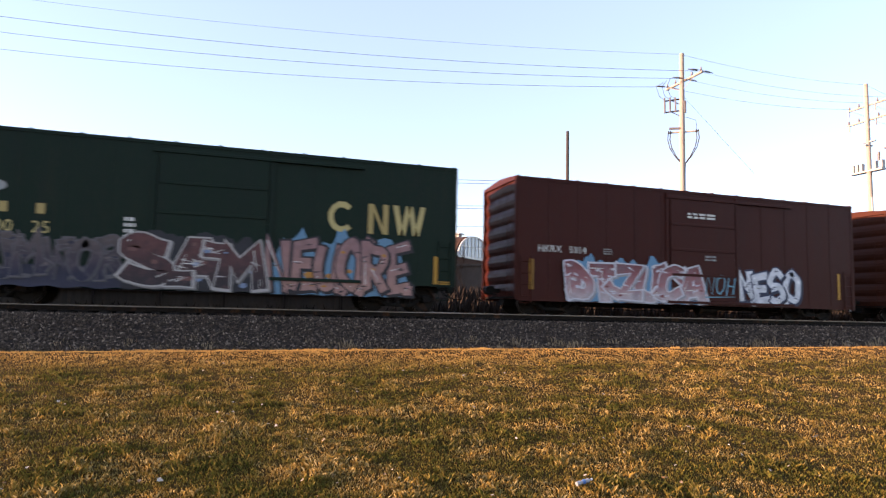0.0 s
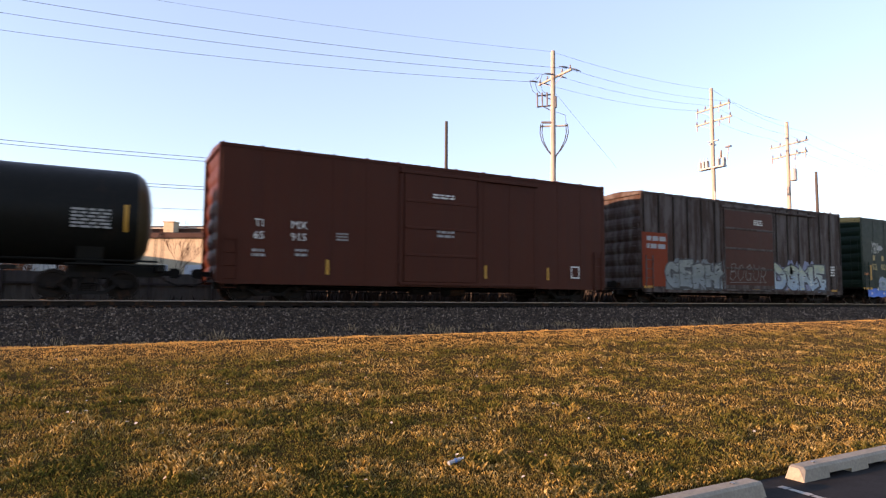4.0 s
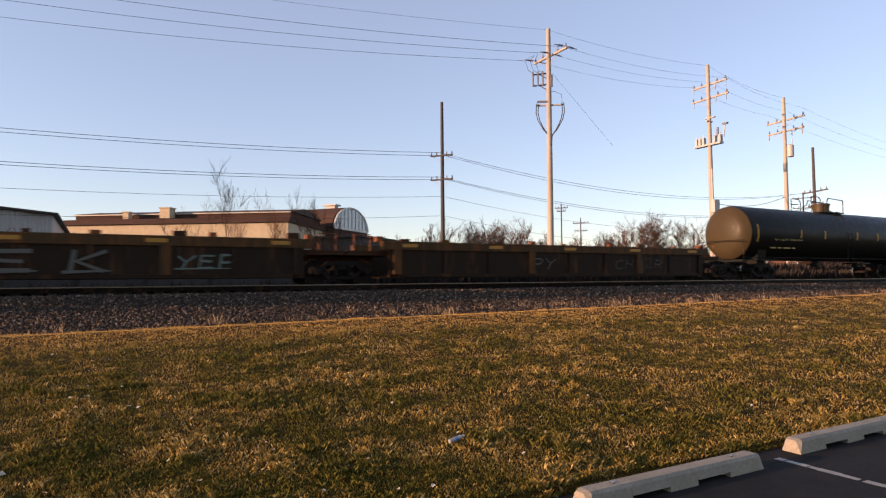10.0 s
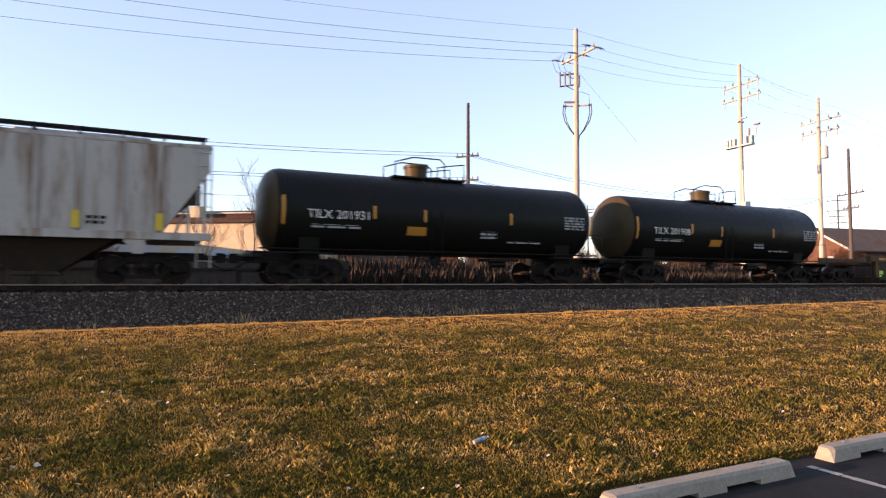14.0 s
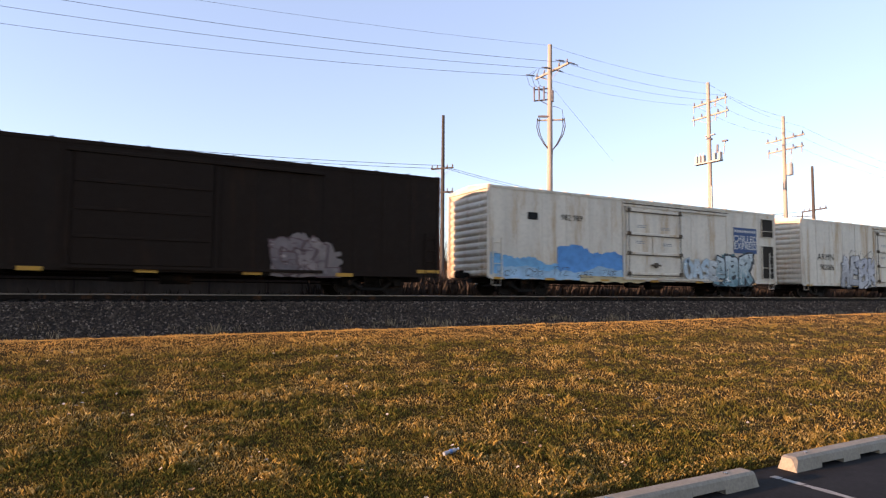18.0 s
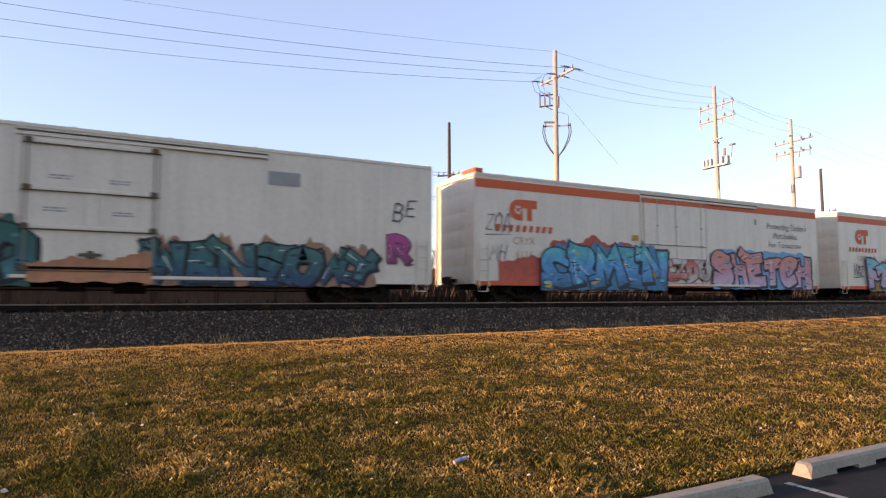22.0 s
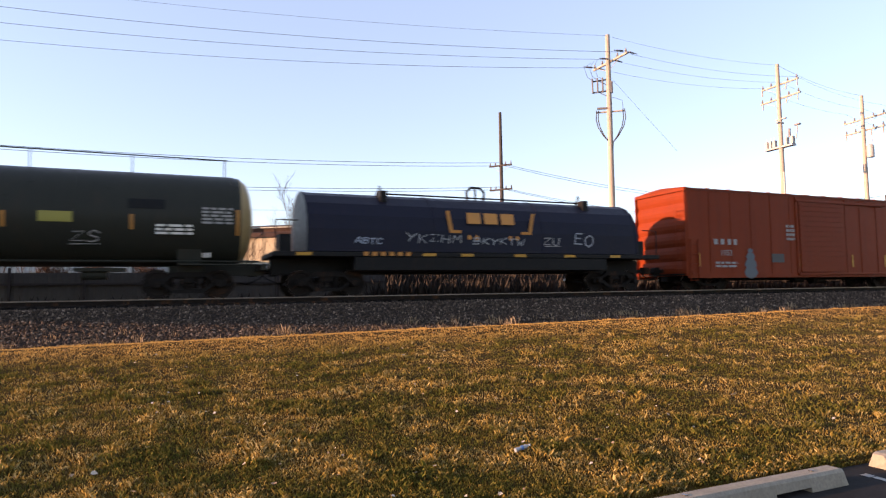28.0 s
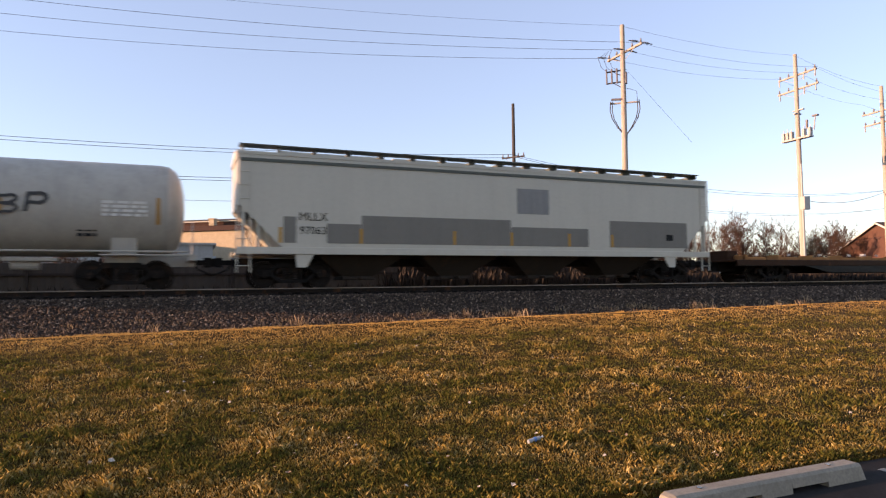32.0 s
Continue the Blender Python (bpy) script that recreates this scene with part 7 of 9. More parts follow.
def well_unit(left, right, label):
    """One low unit of an articulated well car: deep side girders with posts, end platforms."""
    ob, half = start_car("well_car", label, left - 1.3, right + 1.3, "well car", None, couple=False)
    c = (left + right) / 2
    hb = (right - left) / 2
    y = -1.5
    for s in (-1, 1):
        part("side_girder", MB().box(-hb, hb, s * 1.5 - 0.02, s * 1.5 + 0.02, 0.3, 1.22), WELL, ob)
        part("top_chord", MB().box(-hb - 0.3, hb + 0.3, s * 1.47 - 0.12, s * 1.47 + 0.12, 1.2, 1.52, 0.02), WELLTOP, ob)
        part("bottom_chord", MB().box(-hb + 0.4, hb - 0.4, s * 1.48 - 0.1, s * 1.48 + 0.1, 0.22, 0.36, 0.015), WELL, ob)
    post = MB().box(-0.08, 0.08, -0.1, 0.0, 0.33, 1.22, 0.01).mesh("post", WELL)
    big = MB().box(-0.16, 0.16, -0.12, 0.0, 0.33, 1.3, 0.015).mesh("post", WELLTOP)
    n = 9
    for i in range(n):
        x = -hb + 0.3 + (2 * hb - 0.6) * i / (n - 1)
        part("post", big if i % 3 == 0 else post, None, ob, at=(x, y, 0))
    part("floor", MB().box(-hb, hb, -1.45, 1.45, 0.22, 0.3), RUSTY, ob)
    for s in (-1, 1):
        part("end_platform", MB().box(min(s * (hb - 0.2), s * (hb + 1.5)), max(s * (hb - 0.2), s * (hb + 1.5)), -1.25, 1.25, 1.0, 1.18, 0.02).box(min(s * (hb + 0.2), s * (hb + 1.6)), max(s * (hb + 0.2), s * (hb + 1.6)), -0.35, 0.35, 0.7, 1.0), RUSTY, ob)
        part("platform_rail", MB().tube([(s * (hb + 0.6), -1.2, 1.18), (s * (hb + 0.6), -1.2, 1.75), (s * (hb + 1.2), -1.2, 1.75), (s * (hb + 1.2), -1.2, 1.18)], 0.025), LITRUST, ob)
        part("cone", MB().box(s * (hb + 0.25) - 0.12, s * (hb + 0.25) + 0.12, -1.3, -1.0, 1.5, 1.7, 0.02), LITRUST, ob)
    wrng = random.Random(int(-left * 10))
    for i in range(9):
        x, w_, t_ = -hb + 0.5 + (2 * hb - 1.0) * (i + wrng.uniform(-0.3, 0.3)) / 8, wrng.uniform(0.08, 0.28), wrng.uniform(0.06, 0.2)
        x = max(-hb + 0.1, min(hb - 0.1, x))
        part("clamp", MB().box(x - w_, x + w_, -1.56, -1.40, 1.52, 1.52 + t_, 0.015), wrng.choice((LITRUST, WELLTOP, RUSTY)), ob, "rusty clamp on the top chord")
    for i in range(5):
        part("reflector", MB().box(-0.3, 0.3, -0.004, 0.004, -0.06, 0.06), spray((0.48, 0.21, 0.015)), ob, "dirty amber reflector", at=(-hb + 0.8 + (2 * hb - 1.6) * i / 4, y - 0.1, 1.37))
    return ob, c, hb, y


wb = [(-155.36, -138.91), (-174.79, -158.43), (-194.77, -178.0)]
ob, c, hb, y = well_unit(*wb[0], "empty brown steel well car unit with grimy sides")
add_truck(ob, hb + 2.0, c)
add_truck(ob, -hb - 1.6, c)
part("coupler", COUPLER_ME, None, ob, at=(hb + 2.6, 0, 0))
tag_line(ob, -2, -0.7, 0.5, 1.0, y - 0.03, (0.08, 0.075, 0.06), 71, 2, 0.04)
tag_line(ob, 2.5, 5.5, 0.5, 1.0, y - 0.03, (0.035, 0.04, 0.038), 72, 5, 0.03)
ob, c, hb, y = well_unit(*wb[1], "empty brown well car unit with large pale scrawl")
add_truck(ob, -hb - 1.6, c)
for tx, ch in ((-3.7, "B"), (-1.6, "U"), (0.1, "E"), (1.9, "K")):
    tag_line(ob, tx - 0.6, tx + 0.6, 0.40, 1.12, y - 0.13, (0.085, 0.092, 0.083), 73, 1, 0.095, word=ch)
tag_line(ob, 4.2, 6.0, 0.5, 1.0, y - 0.03, (0.10, 0.16, 0.14), 74, 3, 0.05)
part("patch", MB().box(-7.6, -7.3, y - 0.03, y - 0.025, 0.7, 1.0), GREYP, ob)
ob, c, hb, y = well_unit(*wb[2], "empty brown well car unit with white number and lime sticker")
add_truck(ob, -hb - 2.0, c)
part("coupler", COUPLER_ME, None, ob, at=(-hb - 2.6, 0, 0), rot=(0, 0, math.pi))
lettering(ob, "DTTX", -5.1, 0.6, y - 0.03, 0.42, GREYP, shear=0.2)
lettering(ob, "728128", -3.5, 0.6, y - 0.03, 0.42, GREYP, shear=0.2)
part("sticker", MB().box(-7.9, -7.4, y - 0.03, y - 0.025, 0.52, 0.72).box(-7.9, -7.55, y - 0.03, y - 0.025, 0.38, 0.48), spray((0.35, 0.75, 0.05)), ob, "lime green sticker")
tag_line(ob, -1.4, -0.1, 0.4, 0.95, y - 0.03, (0.12, 0.115, 0.10), 75, 4, 0.05)
teal = spray((0.035, 0.06, 0.055))
part("patch", MB().box(0.5, 3.0, -1.595, -1.592, 1.22, 1.5).box(3.6, 7.8, -1.595, -1.592, 1.22, 1.5), teal, ob, "faded teal paint")

for left, right, num, off in ((-212.4, -198.95, "201908", -0.09), (-227.65, -214.04, "201931", -0.3)):
    ob, h, R, zc = tank_car("short black tank car with white number and amber bars", left, right, 1.48, 2.53, TANK, dome=-0.55 + off, inset=1.9)
    L = (right - left) / 2
    amber = spray((0.60, 0.25, 0.02))
    tank_marks(ob, R, zc, [(-L + 0.6, 2.45, 0.95), (-2.75 + off, 2.5, 0.45), (-0.81 + off, 2.45, 0.45), (2.85 + off, 2.5, 0.45), (L - 0.35, 2.4, 0.8)], amber)
    bent(ob, R, zc, -1.1 + off, 1.9, 0.75, 0.3, amber)
    yy = on_tank(R, zc, 2.35) - 0.02
    lettering(ob, "TILX " + num, -4.0 + off, 2.34, yy, 0.42, WHITEP)
    bars(ob, -4.1 + off, 1.98, on_tank(R, zc, 1.98), 1.7, 0.2, 2, GREYP, 21)
    bars(ob, 1.9 + off, 1.95, on_tank(R, zc, 1.95), 0.7, 0.5, 4, GREYP, 22)
    bars(ob, 5.6, 2.45, on_tank(R, zc, 2.45), 1.0, 0.55, 5, GREYP, 23)
    bars(ob, 3.6 + off, 1.65, on_tank(R, zc, 1.65), 1.6, 0.15, 2, GREYP, 24)
    dm = MB().flat([(5.6, 1.15), (5.85, 1.4), (5.6, 1.65), (5.35, 1.4)], on_tank(R, zc, 1.15) - 0.05)
    part("placard", dm, WHITEP, ob, "white diamond placard")


def hopper(label, left, right, H, mat, ribbed, bays, sill_z, lip, marks=None, W=1.58, inset=1.9):
    """Covered hopper: slope-ended body, side posts or smooth skin, discharge bays, roof walk, end platforms."""
    ob, half = start_car("hopper_car", label, left, right, "hopper car", inset)
    y = -W
    cut = 1.5
    top = H - 0.25
    slope = 1.25
    for s in (-1, 1):
        body = MB().prism([(-half + cut, sill_z), (half - cut, sill_z), (half - 0.15, top - (top - sill_z) * lip), (half - 0.15, top), (-half + 0.15, top), (-half + 0.15, top - (top - sill_z) * lip)], s * W - 0.04 * (s > 0), s * W + 0.04 * (s < 0))
        part("side_wall", body, mat, ob)
    for s in (-1, 1):
        x1, x2 = s * (half - 0.2), s * (half - cut)
        zm = top - (top - sill_z) * lip
        mb = MB().add([(x1, -W + 0.03, zm), (x1, W - 0.03, zm), (x2, W - 0.03, sill_z), (x2, -W + 0.03, sill_z)], [(0, 1, 2, 3)])
        mb.box(x1 - 0.04, x1 + 0.04, -W + 0.03, W - 0.03, zm, top)
        part("slope_sheet", mb, mat, ob)
    part("roof", MB().prismx([(-W - 0.02, top - 0.08), (-W - 0.02, top + 0.02), (-W * 0.55, H - 0.1), (0, H), (W * 0.55, H - 0.1), (W + 0.02, top + 0.02), (W + 0.02, top - 0.08)], -half + 0.1, half - 0.1), mat, ob)
    rw = MB()
    for yy in (-0.95, 0.95):
        rw.box(-half + 0.2, half - 0.2, yy - 0.3, yy + 0.3, H + 0.06, H + 0.085)
    n = 16
    for i in range(n + 1):
        x = -half + 0.3 + (2 * half - 0.6) * i / n
        rw.box(x - 0.02, x + 0.02, -1.2, 1.2, H - 0.10, H + 0.06)
    part("roof_walk", rw, HOPDARK if ribbed else WALKG, ob, "steel grating roof walk")
    for i in range(4):
        part("hatch", MB().box(-half + 1.5 + i * (2 * half - 3) / 4, -half + 1.2 + (i + 1) * (2 * half - 3) / 4, -0.35, 0.35, H - 0.04, H + 0.09, 0.02), mat, ob)
    if ribbed:
        post = MB().box(-0.07, 0.07, -0.09, 0.0, sill_z + 0.02, top - 0.08, 0.012).mesh("side_post", mat)
        n = 16
        for i in range(n):
            x = -half + cut + 0.05 + (2 * half - 2 * cut - 0.1) * i / (n - 1)
            part("side_post", post, None, ob, at=(x, y, 0))
    else:
        part("side_band", MB().box(-half + 0.2, half - 0.2, y - 0.035, y - 0.002, top - 0.30, top - 0.20), WALKG, ob)
    part("side_sill", MB().box(-half + 0.1, half - 0.1, y - 0.05, y + 0.03, sill_z - 0.20, sill_z + 0.03, 0.01), mat, ob)
    part("side_sill", MB().box(-half + 0.1, half - 0.1, -y - 0.03, -y + 0.05, sill_z - 0.20, sill_z + 0.03, 0.01), mat, ob)
    span = 2 * half - 2 * cut - 1.8
    for b in range(bays):
        x0 = -half + cut + 0.9 + span * b / bays
        x1 = x0 + span / bays
        xm = (x0 + x1) / 2
        mb = MB()
        vs = [(x0 + 0.08, -1.35, sill_z - 0.05), (x1 - 0.08, -1.35, sill_z - 0.05), (x1 - 0.08, 1.35, sill_z - 0.05), (x0 + 0.08, 1.35, sill_z - 0.05),
              (xm - 0.55, -0.6, 0.38), (xm + 0.55, -0.6, 0.38), (xm + 0.55, 0.6, 0.38), (xm - 0.55, 0.6, 0.38)]
        mb.add(vs, [(0, 1, 5, 4), (1, 2, 6, 5), (2, 3, 7, 6), (3, 0, 4, 7), (4, 5, 6, 7)])
        bay = part("discharge_bay", mb, HOPDARK, ob, "tapered discharge bay")
        part("outlet_gate", MB().box(xm - 0.6, xm + 0.6, -0.75, 0.75, 0.25, 0.38, 0.02).rod((xm, -1.1, 0.32), (xm, -0.6, 0.32), 0.05, 8), HOPDARK, bay)
    part("centre_sill", MB().box(-half + 0.1, half - 0.1, -0.22, 0.22, 0.72, 1.0), TRUCK, ob)
    for s in (-1, 1):
        xe = s * (half - 0.2)
        part("end_frame", MB().box(min(xe, s * (half - cut - 1.0)), max(xe, s * (half - cut - 1.0)), -1.5, 1.5, sill_z - 0.12, sill_z - 0.04).rod((s * (half - 0.75), y + 0.1, sill_z), (s * (half - 0.75), y + 0.1, top - 1.0), 0.05, 8).rod((s * (half - 1.1), y + 0.2, sill_z), (s * (half - 0.6), y + 0.2, top - 1.2), 0.05, 8), mat, ob)
        brace = [(s * (half - 0.55), sill_z + 1.35), (s * (half - 1.75), sill_z + 0.42), (s * (half - 1.75), sill_z + 0.12), (s * (half - 0.55), sill_z + 1.0)]
        part("end_brace", MB().prism(brace if s < 0 else brace[::-1], y + 0.05, y + 0.35).box(s * (half - 0.55) - 0.16, s * (half - 0.55) + 0.16, y + 0.05, y + 0.35, sill_z + 0.9, sill_z + 1.5, 0.02), HOPDARK, ob, "rusty brown diagonal end brace")
        part("end_post", MB().box(s * (half - 0.28) - 0.05, s * (half - 0.28) + 0.05, y + 0.02, y + 0.14, sill_z - 0.15, top, 0.01), mat, ob)
        ladder(ob, s * (half - 0.3), 0.5, top, y + 0.04, mat, 0.4, 9)
        part("bolster_plate", MB().prism([(s * (half - 2.5), sill_z - 0.2), (s * (half - 1.9), sill_z - 0.2), (s * (half - 1.95), sill_z - 0.62), (s * (half - 2.25), sill_z - 0.62)][::int(s)], y - 0.01, y + 0.05), mat, ob)
    return ob, half, y


ob, h, y = hopper("grey ribbed covered hopper with rust stains", -247.99, -229.19, 4.5, HOPGREY, True, 3, 1.52, 0.3)
for x in (-6.0, -3.8, -1.55, 3.16, 5.69, 7.85):
    part("stripe", MB().box(x - 0.1, x + 0.1, y - 0.11, y - 0.1, 1.6, 2.1), spray((0.7, 0.48, 0.02)), ob)
part("stripe", MB().box(0.5, 1.2, y - 0.06, y - 0.05, 1.5, 1.62), spray((0.7, 0.48, 0.02)), ob)
bars(ob, 6.2, 1.85, y - 0.02, 0.5, 0.3, 2, BLACK, 25)
bars(ob, -6.2, 2.6, y - 0.02, 1.2, 0.5, 2, BLACK, 26)

# white refrigerator cars
BLUESIGN = spray((0.005, 0.06, 0.20))


def reefer_sign(ob, y, x0, x1, z0, z1):
    part("sign_panel", MB().box(x0, x1, y - 0.024, y - 0.016, z0, z1), BLUESIGN, ob, "blue painted sign panel")
    w, h = x1 - x0, z1 - z0
    blocks(ob, x0 + 0.08, x1 - 0.08, z1 - h * 0.14, h * 0.1, y - 0.028, 9, WHITEP)
    lettering(ob, "CHILLED", (x0 + x1) / 2, z0 + h * 0.55, y - 0.028, w * 0.27, WHITEP)
    lettering(ob, "EXPRESS", (x0 + x1) / 2, z0 + h * 0.27, y - 0.028, w * 0.265, WHITEP)


def reefer_opening(ob, half, y, z0, top):
    # no recess is cut: dark sheets on the wall paint the shade inside
    dark = painted("painted_inside_shade", (0.03, 0.025, 0.02), 0.8, 0.2, 0.3)
    for a, b in ((z0 + 0.2, z0 + 1.9), (z0 + 2.35, z0 + 3.3)):
        part("machinery_opening", MB().box(half - 1.15, half - 0.2, y - 0.012, y - 0.006, a, b), dark, ob, "flat dark panel for the shaded machinery opening")
        fr = MB()
        for k in range(4):
            if k != 2:
                fr.rod((half - 1.15, y - 0.05, a + (b - a) * k / 3), (half - 0.2, y - 0.05, a + (b - a) * k / 3), 0.02, 6)
        for x in (half - 1.15, half - 0.2):
            fr.rod((x, y - 0.05, a), (x, y - 0.05, b), 0.025, 6)
        part("opening_frame", fr, OLDWHITE, ob)


ob, h, y, z0 = boxcar("rust-streaked white refrigerator car with outline graffiti", -266.03, -247.95, 4.38, OLDWHITE, (-1.73, 1.58), 0.72, ribs=14, door_style="beam", inset=2.2, end_ribs=13, name="refrigerator_car")
lettering(ob, "ARMN", -6.85, 2.25, y - 0.02, 0.5, BLACK, space=1.2)
lettering(ob, "902086", -6.75, 1.68, y - 0.02, 0.46, BLACK)
graffiti(ob, -5.4, -1.8, 0.55, 2.35, y - 0.03, [(0.50, 0.50, 0.52), (0.42, 0.43, 0.48)], (0.045, 0.045, 0.055), None, 4, 81, 0.07, word="AVBK", shine=False)
tag_line(ob, -4.6, -2.0, 2.1, 2.75, y - 0.03, (0.10, 0.10, 0.11), 82, 4, 0.022)
graffiti(ob, 1.8, 7.4, 0.6, 2.45, y - 0.11, [(0.36, 0.16, 0.06), (0.54, 0.46, 0.40), (0.42, 0.10, 0.07)], (0.28, 0.035, 0.035), (0.13, 0.31, 0.50), 5, 83, 0.13, word="SWEAT", bands=True, flames=0.4)

reefer_sign(ob, y, 5.5, 7.3, 2.45, 3.55)
reefer_opening(ob, h, y, z0, 4.38)
for x in (-8.5, -4, 0, 4, 8):
    reflector(ob, x, 0.68, y - 0.03, 0.5, 0.08)

ob, h, y, z0 = boxcar("dirty white refrigerator car with blue paint splashes", -286.27, -268.37, 4.42, OLDWHITE, (-1.74, 1.74), 0.75, ribs=14, door_style="beam", inset=2.2, end_ribs=13, name="refrigerator_car")
lettering(ob, "982 989", -4.8, 3.28, y - 0.02, 0.36, BLACK)
part("patch", MB().box(-7.1, -6.6, y - 0.02, y - 0.014, 3.1, 3.4), BLACK, ob)
splash(ob, -8.9, -1.9, 0.72, 1.75, y - 0.02, (0.10, 0.36, 0.60), 84, 0.5)
splash(ob, -5.6, -1.95, 1.0, 2.35, y - 0.024, (0.03, 0.24, 0.56), 85, 0.45)
splash(ob, -8.6, -2.0, 0.70, 1.35, y - 0.028, (0.26, 0.46, 0.62), 86, 0.6)
splash(ob, -4.4, -0.6, 0.62, 0.92, y - 0.032, (0.46, 0.36, 0.20), 89, 0.2)
for k in range(5):
    tag_line(ob, -8.6 + k * 1.35, -7.7 + k * 1.35, 0.78, 1.05 + 0.1 * (k % 3), y - 0.03, (0.05, 0.055, 0.06), 90 + k, 3, 0.02)
graffiti(ob, 1.9, 4.2, 0.75, 1.8, y - 0.1, [(0.5, 0.56, 0.58), (0.35, 0.5, 0.6)], (0.40, 0.42, 0.42), None, 4, 87, 0.1, word="OASE", shine=False)
graffiti(ob, 4.0, 6.8, 0.55, 2.1, y - 0.1, [(0.5, 0.58, 0.6), (0.08, 0.22, 0.26)], (0.006, 0.014, 0.018), (0.03, 0.13, 0.16), 3, 88, 0.22, word="ABR", bands=True, flames=0.6)
reefer_sign(ob, y, 5.6, 7.4, 2.2, 3.5)
reefer_opening(ob, h, y, z0, 4.42)
for x in (-8.5, -6, -3, 0, 3, 7):
    reflector(ob, x, 0.7, y - 0.03, 0.5, 0.09)

ob, h, y, z0 = boxcar("very dark brown boxcar with lime and pink graffiti tags", -308.23, -288.5, 4.45, DKBROWN, (-1.88, 1.87), 0.72, ribs=18, rib_w=0.09, rib_d=0.018, inset=2.4, end_ribs=8, end_mat=NSB)
lettering(ob, "M P", -7.85, 2.45, y - 0.035, 0.44, GREYP)
lettering(ob, "794 572", -7.9, 1.86, y - 0.035, 0.42, GREYP)
bars(ob, -8.2, 1.3, y - 0.035, 1.4, 0.25, 2, spray((0.12, 0.11, 0.10)), 27)
graffiti(ob, -6.9, -5.1, 0.7, 2.05, y - 0.035, [(0.018, 0.018, 0.012)], (0.40, 0.50, 0.24), (0.34, 0.44, 0.20), 2, 91, 0.16, shine=False, word="ZR", weight=0.13, flames=0.25)
graffiti(ob, 3.7, 6.0, 0.6, 1.9, y - 0.035, [(0.23, 0.18, 0.17), (0.17, 0.13, 0.13)], (0.10, 0.045, 0.045), (0.20, 0.155, 0.15), 3, 92, 0.12, shine=False, word="GRL", flames=0.35)
tag_line(ob, -7.2, -5.0, 0.65, 0.85, y - 0.035, (0.32, 0.36, 0.28), 93, 8, 0.015)
for x in (-9.25, -6.1, -2.83, 0.07, 3.12, 6.2, 9.42):
    reflector(ob, x, 0.87 if abs(x) > 9 else 0.69, y - 0.05, 0.9 if abs(x) > 9 else 0.6, 0.12)


def cold_car(label, left, right, stripe, number, H=5.07):
    ob, h, y, z0 = boxcar(label, left, right, H, WHITE, (-2.05, 1.95) if stripe else (-1.79, 1.59), 0.72, ribs=11, rib_w=0.03, rib_d=0.006, door_style="plug" if stripe else "beam", inset=2.6, end_ribs=6 if stripe else 9, press=0.25 if stripe else 0.7, name="refrigerator_car")
    if stripe:
        part("stripe", MB().box(-h, h, y - 0.010, y - 0.002, H - 0.62, H - 0.28), ORANGE, ob, "orange band under the roof")
        part("stripe", MB().box(-2.2, 2.1, y - 0.082, y - 0.074, H - 0.62, H - 0.42), ORANGE, ob, "orange band across the door head")
        part("stripe", MB().box(-h, h, y - 0.028, y - 0.021, z0 - 0.06, z0 + 0.12), ORANGE, ob, "orange sill band")
    xl = -h + 1.45
    em = MB()
    ring = [(xl + 0.55 + 0.45 * math.cos(a), 3.67 + 0.42 * math.sin(a)) for a in [radians(90 + i * 18) for i in range(11)]]
    em.flat(ring + [(xl + 0.75, 3.25), (xl + 0.75, 3.75), (xl + 0.95, 3.75), (xl + 0.95, 3.25), (xl + 1.2, 3.25), (xl + 1.2, 3.75), (xl + 1.45, 3.75), (xl + 1.45, 4.09)], 0)
    part("emblem", em, ORANGE, ob, "orange rounded block shape", at=(0, y - 0.02, 0))
    fl = MB()
    for k in range(6):
        a = k * math.pi / 3
        cx, cz = xl + 0.52 + 0.13 * math.cos(a), 3.67 + 0.13 * math.sin(a)
        fl.flat([(cx + 0.055 * math.cos(b), cz + 0.055 * math.sin(b)) for b in [i * 0.785 for i in range(8)]], 0)
    part("emblem", fl, WHITEP, ob, "white flower dots", at=(0, y - 0.024, 0))
    blocks(ob, xl - 0.55, xl + 2.2, 2.92, 0.26, y - 0.02, 9, ORANGE, 0.03, "plain orange blocks")
    pink = spray((0.55, 0.30, 0.22))
    lettering(ob, "CRYX", xl + 0.8, 2.42, y - 0.02, 0.42, pink)
    lettering(ob, number, xl + 0.8, 1.88, y - 0.02, 0.42, pink)
    if stripe:
        grey = spray((0.16, 0.19, 0.18))
        for row, (s_, dx) in enumerate((("Protecting Today's", 0), ("Perishables", -0.15), ("For Tomorrow", -0.2))):
            lettering(ob, s_, 8.25 + dx, 3.85 - row * 0.48, y - 0.02, 0.44, grey, shear=0.15)
        part("plate", MB().box(5.65, 5.8, y - 0.02, y - 0.012, 3.85, 4.15), GREYP, ob)
        part("plate", MB().box(-2.75, -2.4, y - 0.05, y - 0.042, 2.7, 2.95), YELLOW, ob, "yellow square plate")
    return ob, h, y, z0


ob, h, y, z0 = cold_car("white refrigerator car with orange bands and purple graffiti", -332.02, -310.39, True, "6111")
graffiti(ob, -8.3, -1.3, 0.55, 2.35, y - 0.12, [(0.10, 0.46, 0.56), (0.58, 0.28, 0.34), (0.33, 0.27, 0.52)], (0.008, 0.006, 0.008), (0.32, 0.18, 0.022), 6, 101, 0.2, bands=True, word="PAYME", flames=0.42)
